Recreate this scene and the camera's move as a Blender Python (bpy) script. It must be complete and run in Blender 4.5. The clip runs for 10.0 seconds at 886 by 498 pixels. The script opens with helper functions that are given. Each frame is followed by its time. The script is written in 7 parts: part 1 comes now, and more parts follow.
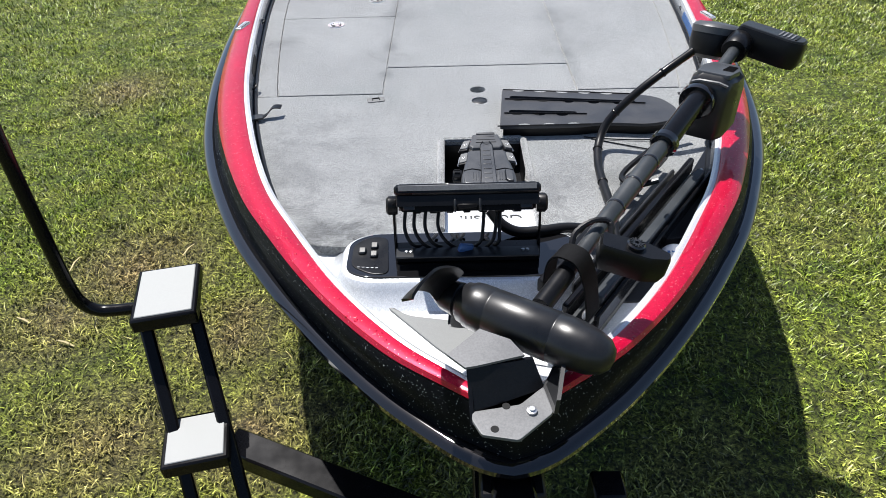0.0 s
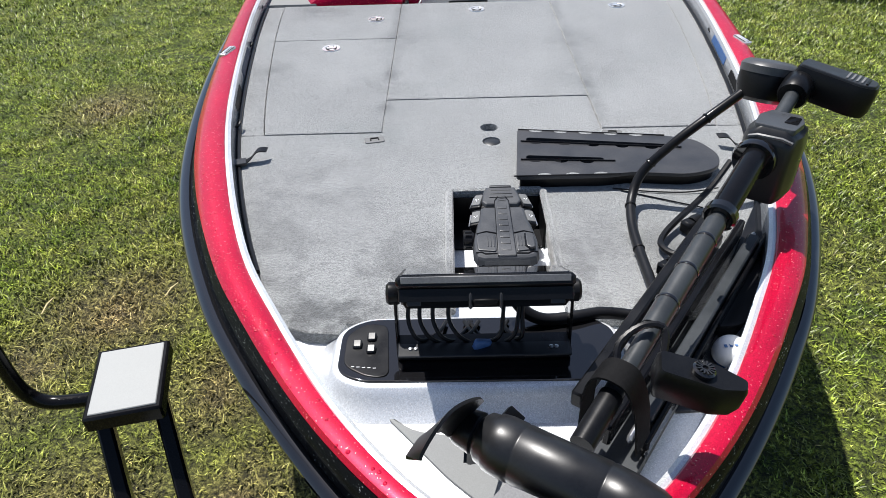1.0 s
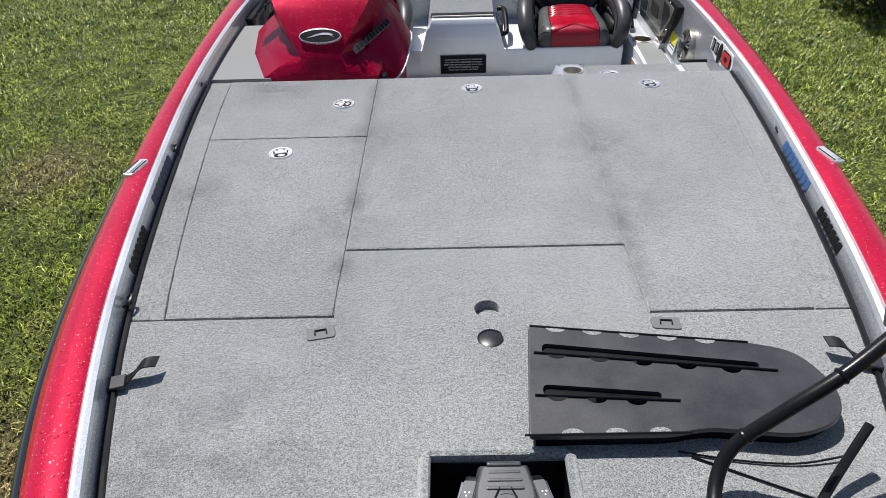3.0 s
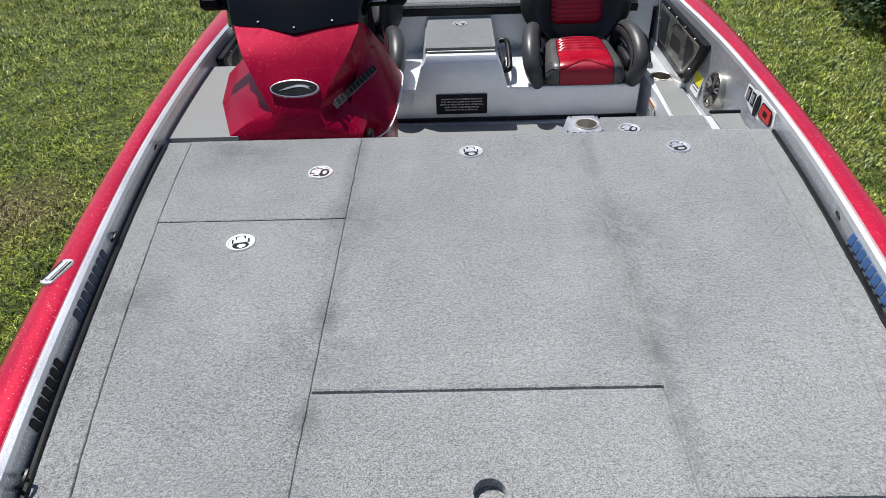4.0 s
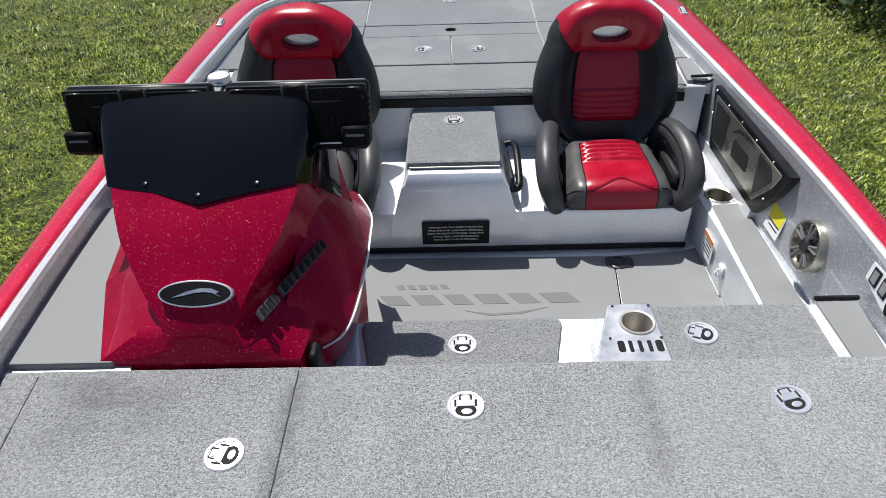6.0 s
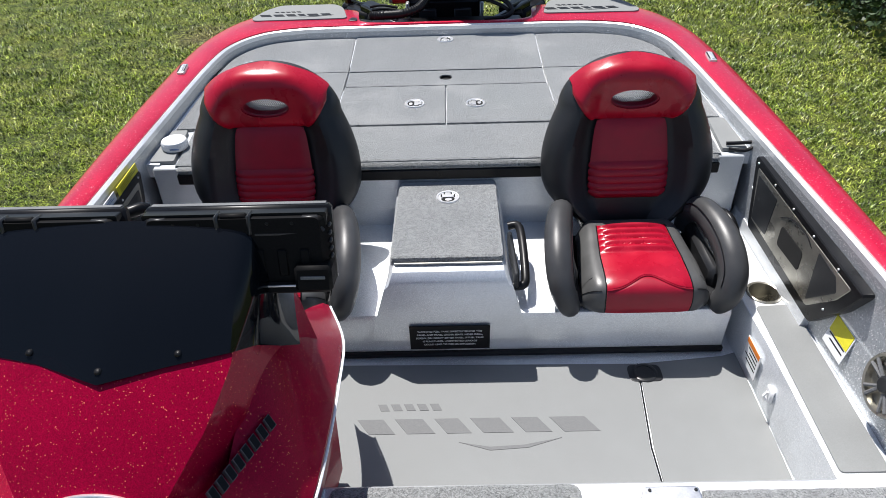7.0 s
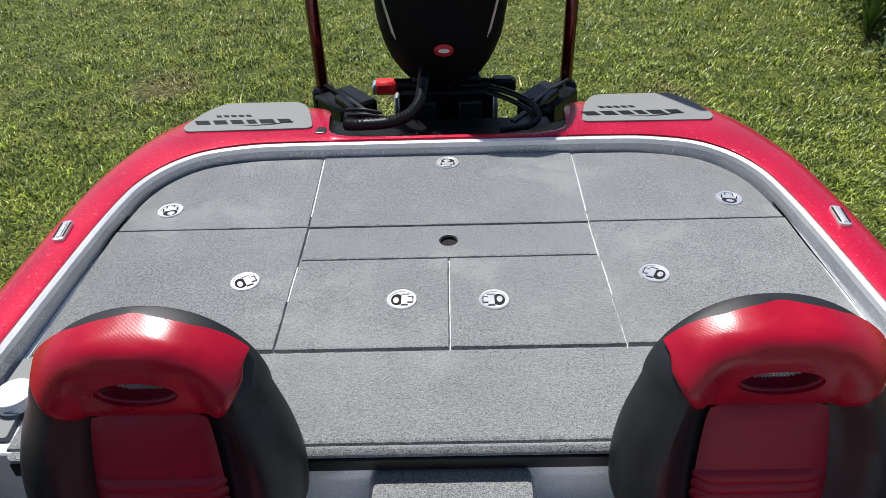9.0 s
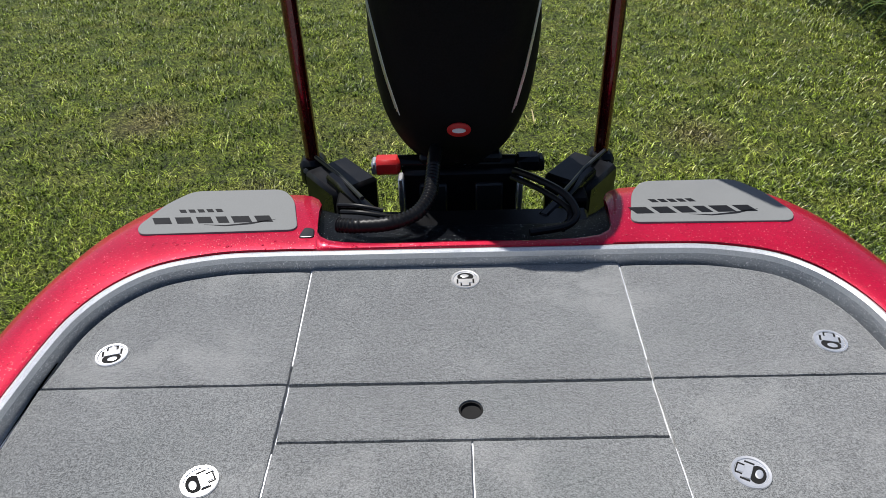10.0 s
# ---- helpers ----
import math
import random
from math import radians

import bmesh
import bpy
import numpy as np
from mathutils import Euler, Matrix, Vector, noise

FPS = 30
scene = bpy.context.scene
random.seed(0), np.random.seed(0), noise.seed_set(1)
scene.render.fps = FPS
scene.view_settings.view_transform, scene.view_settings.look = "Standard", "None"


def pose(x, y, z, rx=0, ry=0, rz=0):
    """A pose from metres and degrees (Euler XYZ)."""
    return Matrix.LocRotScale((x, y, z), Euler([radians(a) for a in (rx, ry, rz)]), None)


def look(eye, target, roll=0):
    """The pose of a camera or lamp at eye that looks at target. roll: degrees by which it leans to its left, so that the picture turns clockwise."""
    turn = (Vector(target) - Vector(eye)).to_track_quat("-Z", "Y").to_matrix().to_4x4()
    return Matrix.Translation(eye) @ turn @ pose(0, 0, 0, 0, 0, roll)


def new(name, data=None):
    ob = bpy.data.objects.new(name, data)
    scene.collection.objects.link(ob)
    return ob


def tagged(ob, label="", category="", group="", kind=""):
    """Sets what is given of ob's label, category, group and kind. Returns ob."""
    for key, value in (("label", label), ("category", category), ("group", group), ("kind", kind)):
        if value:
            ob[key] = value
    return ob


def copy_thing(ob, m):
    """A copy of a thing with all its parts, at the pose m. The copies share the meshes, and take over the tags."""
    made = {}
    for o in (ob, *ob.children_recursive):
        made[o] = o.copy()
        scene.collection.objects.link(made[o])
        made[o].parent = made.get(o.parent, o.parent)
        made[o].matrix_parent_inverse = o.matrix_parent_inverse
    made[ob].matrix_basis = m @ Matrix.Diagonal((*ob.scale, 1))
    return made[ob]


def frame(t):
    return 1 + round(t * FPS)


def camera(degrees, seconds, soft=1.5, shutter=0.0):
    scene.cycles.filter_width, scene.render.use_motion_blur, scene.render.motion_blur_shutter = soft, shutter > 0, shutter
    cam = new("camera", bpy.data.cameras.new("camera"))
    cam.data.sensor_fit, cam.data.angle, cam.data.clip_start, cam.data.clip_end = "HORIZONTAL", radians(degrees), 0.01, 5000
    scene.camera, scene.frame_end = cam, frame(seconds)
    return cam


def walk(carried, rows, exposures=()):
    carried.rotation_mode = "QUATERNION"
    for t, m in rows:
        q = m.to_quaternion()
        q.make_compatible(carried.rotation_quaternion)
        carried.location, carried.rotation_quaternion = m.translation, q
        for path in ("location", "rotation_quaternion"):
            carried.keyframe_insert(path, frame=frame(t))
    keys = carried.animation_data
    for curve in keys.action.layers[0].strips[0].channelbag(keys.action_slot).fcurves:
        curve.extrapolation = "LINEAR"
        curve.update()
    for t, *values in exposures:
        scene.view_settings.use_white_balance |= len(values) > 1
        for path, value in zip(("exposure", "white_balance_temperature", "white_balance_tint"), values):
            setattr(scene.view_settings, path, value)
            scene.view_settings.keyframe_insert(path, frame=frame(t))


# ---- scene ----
cam = camera(65.0, 10.0, 0.75)
PITCH, ROLL, YAW = -36.02, 1.51, -0.03
PATH = [
    (0, -0.098, 0.052, 2.024),
    (0.5, -0.112, 0.197, 2.021),
    (1, -0.120, 0.380, 2.011),
    (1.5, -0.112, 0.575, 2.014),
    (2, -0.093, 0.780, 2.021),
    (2.5, -0.082, 0.993, 2.034),
    (2.7, -0.078, 1.082, 2.031),
    (3.8, -0.053, 1.585, 2.046),
    (4, -0.052, 1.673, 2.046),
    (4.5, -0.042, 1.906, 2.068),
    (5, -0.013, 2.153, 2.071),
    (5.2, -0.014, 2.253, 2.069),
    (6.3, -0.002, 2.801, 2.091),
    (6.5, 0.007, 2.900, 2.098),
    (7, 0.016, 3.148, 2.105),
    (7.5, 0.032, 3.398, 2.113),
    (8, 0.038, 3.672, 2.112),
    (8.5, 0.028, 3.952, 2.119),
    (9, 0.013, 4.242, 2.127),
    (9.5, 0.001, 4.530, 2.130),
    (10, -0.029, 4.819, 2.150),
]
walk(cam, [(t, pose(x, y, z, 90 + PITCH, ROLL, YAW)) for t, x, y, z in PATH],
     [(t, e, 6400, 11.5) for t, e in ((0.0, 0.72), (1.0, 0.60), (2.5, 0.40), (5.0, 0.30), (6.5, 0.50), (7.5, 0.68), (8.5, 0.57), (10.0, 0.12))])

# ---- daylight ----
SUN = Vector((-0.25, 0.35, 0.95))
world = bpy.data.worlds.new("sky")
scene.world = world
world.use_nodes = True
wt = world.node_tree
sky = wt.nodes.new("ShaderNodeTexSky")
sky.sky_type, sky.sun_disc = "NISHITA", False
sky.sun_elevation, sky.sun_rotation = radians(65.5), math.atan2(SUN.x, SUN.y)
wt.links.new(sky.outputs[0], wt.nodes["Background"].inputs[0])
wt.nodes["Background"].inputs[1].default_value = 0.07
sun = new("sun", bpy.data.lights.new("sun", "SUN"))
sun.data.energy, sun.data.angle, sun.data.color = 4.7, radians(0.55), (1.0, 0.965, 0.91)
sun.matrix_world = look(SUN * 20, (0, 0, 0))


# ---- materials ----
def shader(name):
    m = bpy.data.materials.new(name)
    m.use_nodes = True
    nt = m.node_tree
    return m, nt, nt.nodes["Principled BSDF"]


def nd(nt, kind, **sockets):
    n = nt.nodes.new("ShaderNode" + kind)
    for k, val in sockets.items():
        key = int(k[1:]) if k[0] == "i" and k[1:].isdigit() else k
        if isinstance(val, bpy.types.NodeSocket):
            nt.links.new(val, n.inputs[key])
        else:
            n.inputs[key].default_value = val
    return n


def mth(nt, op, a, b=0.0, clamp=False):
    n = nd(nt, "Math", i0=a, i1=b)
    n.operation, n.use_clamp = op, clamp
    return n.outputs[0]


def mixc(nt, fac, a, b, mode="MIX"):
    n = nt.nodes.new("ShaderNodeMix")
    n.data_type, n.blend_type = "RGBA", mode
    for s, val in ((n.inputs[0], fac), (n.inputs[6], a), (n.inputs[7], b)):
        if isinstance(val, bpy.types.NodeSocket):
            nt.links.new(val, s)
        else:
            s.default_value = (*val, 1) if isinstance(val, tuple) and len(val) == 3 else val
    return n.outputs[2]


def place(nt, geo=False):
    if geo:
        return nt.nodes.new("ShaderNodeNewGeometry").outputs["Position"]
    return nt.nodes.new("ShaderNodeTexCoord").outputs["Object"]


def noisy(nt, vec, scale, detail=3.0, rough=0.6):
    return nd(nt, "TexNoise", Vector=vec, Scale=scale, Detail=detail, Roughness=rough).outputs[0]


def ramp(nt, val, lo, hi, a=0.0, b=1.0):
    n = nt.nodes.new("ShaderNodeMapRange")
    nt.links.new(val, n.inputs[0])
    for i, x in enumerate((lo, hi, a, b)):
        n.inputs[i + 1].default_value = x
    return n.outputs[0]


def bumped(nt, bsdf, height, strength, dist):
    b = nd(nt, "Bump", Height=height, Strength=strength, Distance=dist)
    nt.links.new(b.outputs[0], bsdf.inputs["Normal"])


def plain(name, col, rough=0.5, metal=0.0, var=0.15, vscale=9.0, grain=0.1, gscale=260.0, bump=0.0, dist=0.001, coat=0.0, rvar=0.1, spec=0.5):
    """A solid surface with soft blotches, fine grain, uneven gloss and fine relief."""
    m, nt, b = shader(name)
    vec = place(nt)
    big, fine = noisy(nt, vec, vscale), noisy(nt, vec, gscale, 2.0)
    k = mth(nt, "MULTIPLY", ramp(nt, big, 0.3, 0.7, 1 - var, 1 + var), ramp(nt, fine, 0.3, 0.7, 1 - grain, 1 + grain))
    nt.links.new(mixc(nt, 1.0, col, nd(nt, "CombineColor", Red=k, Green=k, Blue=k).outputs[0], "MULTIPLY"), b.inputs["Base Color"])
    nt.links.new(ramp(nt, big, 0.3, 0.7, max(rough - rvar, 0.02), min(rough + rvar, 1.0)), b.inputs["Roughness"])
    b.inputs["Metallic"].default_value = metal
    b.inputs["Coat Weight"].default_value, b.inputs["Specular IOR Level"].default_value = coat, spec
    if bump:
        bumped(nt, b, fine, bump, dist)
    return m


def flake(name, col, spark, amount, rough, metal, drops=0.0, fscale=420.0, coat=1.0, depth=0.25, spec=0.5):
    """Metal-flake gelcoat: a deep colour, many small glinting flakes, a clear coat, and beads of water."""
    m, nt, b = shader(name)
    vec = place(nt)
    vor = nd(nt, "TexVoronoi", Vector=vec, Scale=fscale)
    sep = nd(nt, "SeparateColor", Color=vor.outputs["Color"])
    lit = ramp(nt, sep.outputs[0], 1 - amount, 1 - amount * 0.4)
    tone = ramp(nt, sep.outputs[1], 0, 1, 1 - depth, 1 + depth)
    base = mixc(nt, 1.0, col, nd(nt, "CombineColor", Red=tone, Green=tone, Blue=tone).outputs[0], "MULTIPLY")
    soft = noisy(nt, vec, 3.5)
    s = ramp(nt, soft, 0.3, 0.7, 0.9, 1.1)
    base = mixc(nt, 1.0, base, nd(nt, "CombineColor", Red=s, Green=s, Blue=s).outputs[0], "MULTIPLY")
    nt.links.new(mixc(nt, lit, base, spark), b.inputs["Base Color"])
    b.inputs["Metallic"].default_value = metal
    nt.links.new(ramp(nt, soft, 0.3, 0.7, rough - 0.05, rough + 0.08), b.inputs["Roughness"])
    b.inputs["Coat Weight"].default_value, b.inputs["Coat Roughness"].default_value = coat, 0.035
    b.inputs["Specular IOR Level"].default_value = spec
    tilt = nd(nt, "Bump", Height=sep.outputs[2], Strength=0.25, Distance=0.0006)
    nt.links.new(tilt.outputs[0], b.inputs["Normal"])
    if drops:
        bead = nd(nt, "TexVoronoi", Vector=vec, Scale=95.0)
        bs = nd(nt, "SeparateColor", Color=bead.outputs["Color"])
        size = mth(nt, "MULTIPLY", ramp(nt, bs.outputs[0], 1 - drops, 1.0), 0.42)
        cap = mth(nt, "SUBTRACT", size, bead.outputs["Distance"], clamp=True)
        bumpn = nd(nt, "Bump", Height=mth(nt, "SQRT", cap), Strength=0.9, Distance=0.004, Normal=tilt.outputs[0])
        nt.links.new(bumpn.outputs[0], b.inputs["Normal"])
        nt.links.new(bumpn.outputs[0], b.inputs["Coat Normal"])
    return m


def carpeted(name, lo, hi):
    """Short marine carpet: curled pile, damp stains, and scuffs where feet rub the lid edges."""
    m, nt, b = shader(name)
    vec = place(nt)
    pile, curl = noisy(nt, vec, 330.0, 2.0, 0.8), noisy(nt, vec, 130.0, 2.0)
    stain, rub = noisy(nt, vec, 1.7, 5.0, 0.68), noisy(nt, vec, 7.0, 4.0, 0.7)
    k = mth(nt, "ADD", mth(nt, "MULTIPLY", ramp(nt, pile, 0.40, 0.60), 0.60), mth(nt, "MULTIPLY", ramp(nt, curl, 0.38, 0.62), 0.24))
    k = mth(nt, "ADD", k, mth(nt, "MULTIPLY", ramp(nt, stain, 0.36, 0.64), 0.13))
    k = mth(nt, "ADD", k, mth(nt, "MULTIPLY", ramp(nt, rub, 0.3, 0.7), 0.09))
    col = mixc(nt, k, lo, hi)
    # damp, faintly green patches
    damp = mth(nt, "MULTIPLY", ramp(nt, noisy(nt, vec, 2.3, 3.0), 0.52, 0.66), ramp(nt, rub, 0.35, 0.6))
    col = mixc(nt, mth(nt, "MULTIPLY", damp, 0.24), col, (0.11, 0.135, 0.13))
    # scuffs along the two long seams of the fore deck
    xyz = nd(nt, "SeparateXYZ", Vector=vec)
    for x in (-0.337, 0.36):
        d = mth(nt, "ABSOLUTE", mth(nt, "SUBTRACT", xyz.outputs[0], x))
        fore = mth(nt, "MULTIPLY", ramp(nt, xyz.outputs[1], 3.7, 3.9, 1, 0), ramp(nt, xyz.outputs[1], 2.3, 2.5, 0, 1))
        s = mth(nt, "MULTIPLY", ramp(nt, d, 0.0, 0.04, 1, 0), ramp(nt, noisy(nt, vec, 7.0, 5.0, 0.75), 0.42, 0.6))
        col = mixc(nt, mth(nt, "MULTIPLY", mth(nt, "MULTIPLY", s, fore, True), 0.6), col, lo)
    for x, y, r in ((-0.33, 3.20, 0.20), (-0.35, 2.75, 0.16), (0.37, 2.80, 0.16), (0.385, 3.15, 0.16), (-0.72, 3.62, 0.2), (-0.55, 2.0, 0.3), (-0.80, 2.9, 0.14)):
        d = nd(nt, "VectorMath", i0=vec, i1=(x, y, 1.03))
        d.operation = "DISTANCE"
        s = mth(nt, "MULTIPLY", ramp(nt, d.outputs[1], r * 0.1, r, 1, 0), ramp(nt, noisy(nt, vec, 9.0, 5.0, 0.75), 0.40, 0.60))
        col = mixc(nt, mth(nt, "MULTIPLY", s, 0.5), col, lo)
    pale = mth(nt, "MULTIPLY", ramp(nt, xyz.outputs[1], 5.2, 5.5), ramp(nt, noisy(nt, vec, 3.4, 4.0, 0.7), 0.52, 0.64))
    col = mixc(nt, mth(nt, "MULTIPLY", pale, 0.28), col, (0.42, 0.42, 0.41))
    # soiled pile near the stem
    soil = mth(nt, "MULTIPLY", ramp(nt, xyz.outputs[1], 1.5, 2.0, 1, 0), ramp(nt, noisy(nt, vec, 6.0, 5.0, 0.75), 0.45, 0.6))
    col = mixc(nt, mth(nt, "MULTIPLY", soil, 0.75), col, lo)
    nt.links.new(col, b.inputs["Base Color"])
    b.inputs["Roughness"].default_value = 0.95
    b.inputs["Specular IOR Level"].default_value = 0.12
    b.inputs["Sheen Weight"].default_value, b.inputs["Sheen Roughness"].default_value = 0.75, 0.5
    bumped(nt, b, mth(nt, "ADD", pile, mth(nt, "MULTIPLY", curl, 0.6)), 0.9, 0.0045)
    return m


def vinyl(name, col, rough, weave=False):
    """Upholstery vinyl with a pressed grain; weave gives a twill."""
    m, nt, b = shader(name)
    vec = place(nt)
    cell = nd(nt, "TexVoronoi", Vector=vec, Scale=380.0).outputs["Distance"]
    if weave:
        wv = nt.nodes.new("ShaderNodeTexWave")
        wv.bands_direction = "DIAGONAL"
        nt.links.new(vec, wv.inputs["Vector"])
        wv.inputs["Scale"].default_value = 75.0
        cell = mth(nt, "ADD", mth(nt, "MULTIPLY", wv.outputs[1], 0.5), cell)
    big = noisy(nt, vec, 12.0)
    k = ramp(nt, big, 0.3, 0.7, 0.85, 1.15)
    nt.links.new(mixc(nt, 1.0, col, nd(nt, "CombineColor", Red=k, Green=k, Blue=k).outputs[0], "MULTIPLY"), b.inputs["Base Color"])
    nt.links.new(ramp(nt, big, 0.3, 0.7, rough - 0.06, rough + 0.08), b.inputs["Roughness"])
    b.inputs["Specular IOR Level"].default_value = 0.45
    bumped(nt, b, cell, 0.12, 0.0006)
    return m


RED = flake("red metal-flake gelcoat", (0.44, 0.0015, 0.031), (0.95, 0.30, 0.30), 0.015, 0.34, 0.2, drops=0.28, fscale=560.0, coat=0.8, spec=0.12)
RED_DRY = flake("red metal-flake console", (0.27, 0.0007, 0.026), (1.0, 0.28, 0.14), 0.013, 0.30, 0.25, drops=0.0, fscale=720.0, coat=0.16, spec=0.05)
SILVER = flake("silver metal-flake gelcoat", (0.76, 0.79, 0.82), (1.0, 1.0, 1.0), 0.07, 0.40, 0.50, fscale=600.0, depth=0.15)
SILVER_DARK = flake("grey metal-flake liner", (0.43, 0.455, 0.485), (1.0, 1.0, 1.0), 0.10, 0.42, 0.6, fscale=480.0, depth=0.24)
BLACK_FLAKE = flake("black metal-flake gelcoat", (0.006, 0.007, 0.009), (0.6, 0.65, 0.65), 0.016, 0.3, 0.0, drops=0.12, fscale=650.0, coat=0.0, spec=0.05)
HULL = flake("black gelcoat hull", (0.004, 0.004, 0.005), (0.3, 0.3, 0.3), 0.006, 0.5, 0.0, fscale=420.0, coat=0.0, spec=0.15)
CARPET = carpeted("grey marine carpet", (0.030, 0.032, 0.032), (0.485, 0.50, 0.497))
# darker tone of the same carpet, for the step, lids and stern deck
CARPET_AFT = carpeted("darker grey marine carpet", (0.026, 0.028, 0.028), (0.375, 0.388, 0.386))
PAD = plain("grey foam deck pad", (0.205, 0.213, 0.212), 0.8, var=0.06, grain=0.06, gscale=420, bump=0.2, dist=0.0006)
PAD_DARK = plain("dark grey deck print", (0.14, 0.144, 0.146), 0.8, var=0.06)
STEP_PAD = plain("pale grey grip pad", (0.33, 0.34, 0.335), 0.75, var=0.04, grain=0.05, gscale=500, bump=0.2)
PLASTIC = plain("black moulded plastic", (0.0062, 0.0064, 0.0074), 0.34, var=0.2, grain=0.25, bump=0.2, dist=0.0003, spec=0.24)
# duller, darker copy of PLASTIC: shade behind the windscreen put into its colour
PLASTIC_MATT = plain("matt black plastic, darkened for shade", (0.0045, 0.0045, 0.005), 0.6, var=0.2, grain=0.3, bump=0.25, dist=0.0003, spec=0.12)
PLASTIC_GREY = plain("dark grey plastic", (0.017, 0.018, 0.020), 0.38, var=0.15, grain=0.15, bump=0.2, dist=0.0004)
PLASTIC_LIGHT = plain("grey coated metal", (0.14, 0.143, 0.147), 0.5, var=0.15, grain=0.15, bump=0.2, dist=0.0004)
GLOSS = plain("gloss black acrylic", (0.008, 0.008, 0.009), 0.06, var=0.1, grain=0.0, rvar=0.02, coat=0.8)
TRAY = plain("matt dark grey tray", (0.034, 0.035, 0.039), 0.42, var=0.15, grain=0.2, bump=0.2, dist=0.0003)
PLASTIC_MID = plain("satin grey plastic", (0.055, 0.058, 0.063), 0.34, var=0.15, grain=0.15, bump=0.2, dist=0.0004)
MOTOR = plain("satin black motor paint", (0.010, 0.0105, 0.012), 0.36, var=0.2, grain=0.15, bump=0.1, dist=0.0003)
SHAFT = plain("dark grey composite", (0.034, 0.038, 0.041), 0.36, var=0.2, grain=0.1)
RUBBER = plain("black rubber", (0.007, 0.007, 0.008), 0.36, var=0.2, grain=0.2, bump=0.15, spec=0.28)
BLACK_PAINT = plain("black painted steel", (0.0055, 0.0055, 0.0065), 0.21, var=0.2, grain=0.1, rvar=0.05, coat=0.0, spec=0.2)
CHROME = plain("polished chrome", (0.86, 0.86, 0.86), 0.3, 0.75, var=0.05, grain=0.03, rvar=0.05)
STEEL = plain("brushed stainless steel", (0.52, 0.5, 0.45), 0.36, 0.55, var=0.12, grain=0.12, gscale=500)
STEEL_DARK = plain("smoked stainless plate", (0.34, 0.325, 0.28), 0.30, 0.8, var=0.2, vscale=14, grain=0.1, gscale=500)
ALLOY = plain("satin aluminium", (0.62, 0.63, 0.65), 0.38, 0.9, var=0.08, grain=0.08)
DARK = plain("unlit cavity", (0.006, 0.006, 0.006), 0.9)
# one charcoal vinyl in three tones: shaded back, sunlit arms, cushion border with sheen
VINYL = vinyl("charcoal vinyl", (0.014, 0.0145, 0.016), 0.42)
VINYL_LIT = vinyl("sunlit charcoal vinyl", (0.046, 0.047, 0.049), 0.40)
VINYL_SHEEN = vinyl("charcoal vinyl with painted sheen", (0.075, 0.076, 0.076), 0.38)
VINYL_RED = vinyl("red carbon-weave vinyl", (0.36, 0.003, 0.020), 0.27, weave=True)
VINYL_RED_SOFT = vinyl("red ribbed vinyl", (0.30, 0.002, 0.02), 0.42)
COVER = plain("black fabric cover", (0.005, 0.005, 0.0055), 0.75, var=0.3, grain=0.25, gscale=180, bump=0.3, dist=0.001, spec=0.12)
WHITE = plain("white plastic", (0.82, 0.83, 0.84), 0.4, var=0.04, grain=0.02)
INK = plain("black print", (0.008, 0.008, 0.009), 0.5, var=0.05, spec=0.2)
YELLOW = plain("yellow warning print", (0.75, 0.68, 0.03), 0.5, var=0.05)
ORANGE = plain("orange warning print", (0.75, 0.22, 0.03), 0.5, var=0.05)
NAVY = plain("navy print", (0.018, 0.035, 0.085), 0.5, var=0.05)
BLUE = plain("blue print", (0.05, 0.13, 0.32), 0.5, var=0.05)
RED_PRINT = plain("red print", (0.55, 0.02, 0.02), 0.4, var=0.05)
RED_WIRE = plain("red wire", (0.5, 0.02, 0.03), 0.45)
RED_TUBE = flake("dark red anodised tube", (0.10, 0.003, 0.006), (0.4, 0.03, 0.03), 0.02, 0.22, 0.6)
TIRE = plain("tyre rubber", (0.02, 0.02, 0.02), 0.8, bump=0.3)
BUNK = plain("bunk carpet", (0.03, 0.03, 0.032), 0.95, bump=0.5, dist=0.002)


def tinted():
    m, nt, b = shader("smoked acrylic")
    b.inputs["Base Color"].default_value = (0.006, 0.008, 0.012, 1)
    b.inputs["Transmission Weight"].default_value = 0.5
    b.inputs["IOR"].default_value, b.inputs["Specular IOR Level"].default_value = 1.38, 0.25
    vec = place(nt)
    nt.links.new(ramp(nt, noisy(nt, vec, 20.0), 0.3, 0.7, 0.01, 0.05), b.inputs["Roughness"])
    return m


SMOKED = tinted()

DRY = ((-1.62, 2.72, 0.42), (-1.05, 2.25, 0.30), (-0.85, 1.75, 0.25), (-2.5, 4.9, 0.4), (-1.85, 2.35, 0.3), (-1.2, 8.2, 0.3), (2.4, 1.6, 0.3), (0.2, 8.6, 0.2), (-2.2, 9.4, 0.3), (1.6, 9.0, 0.2), (-1.40, 1.70, 0.35))


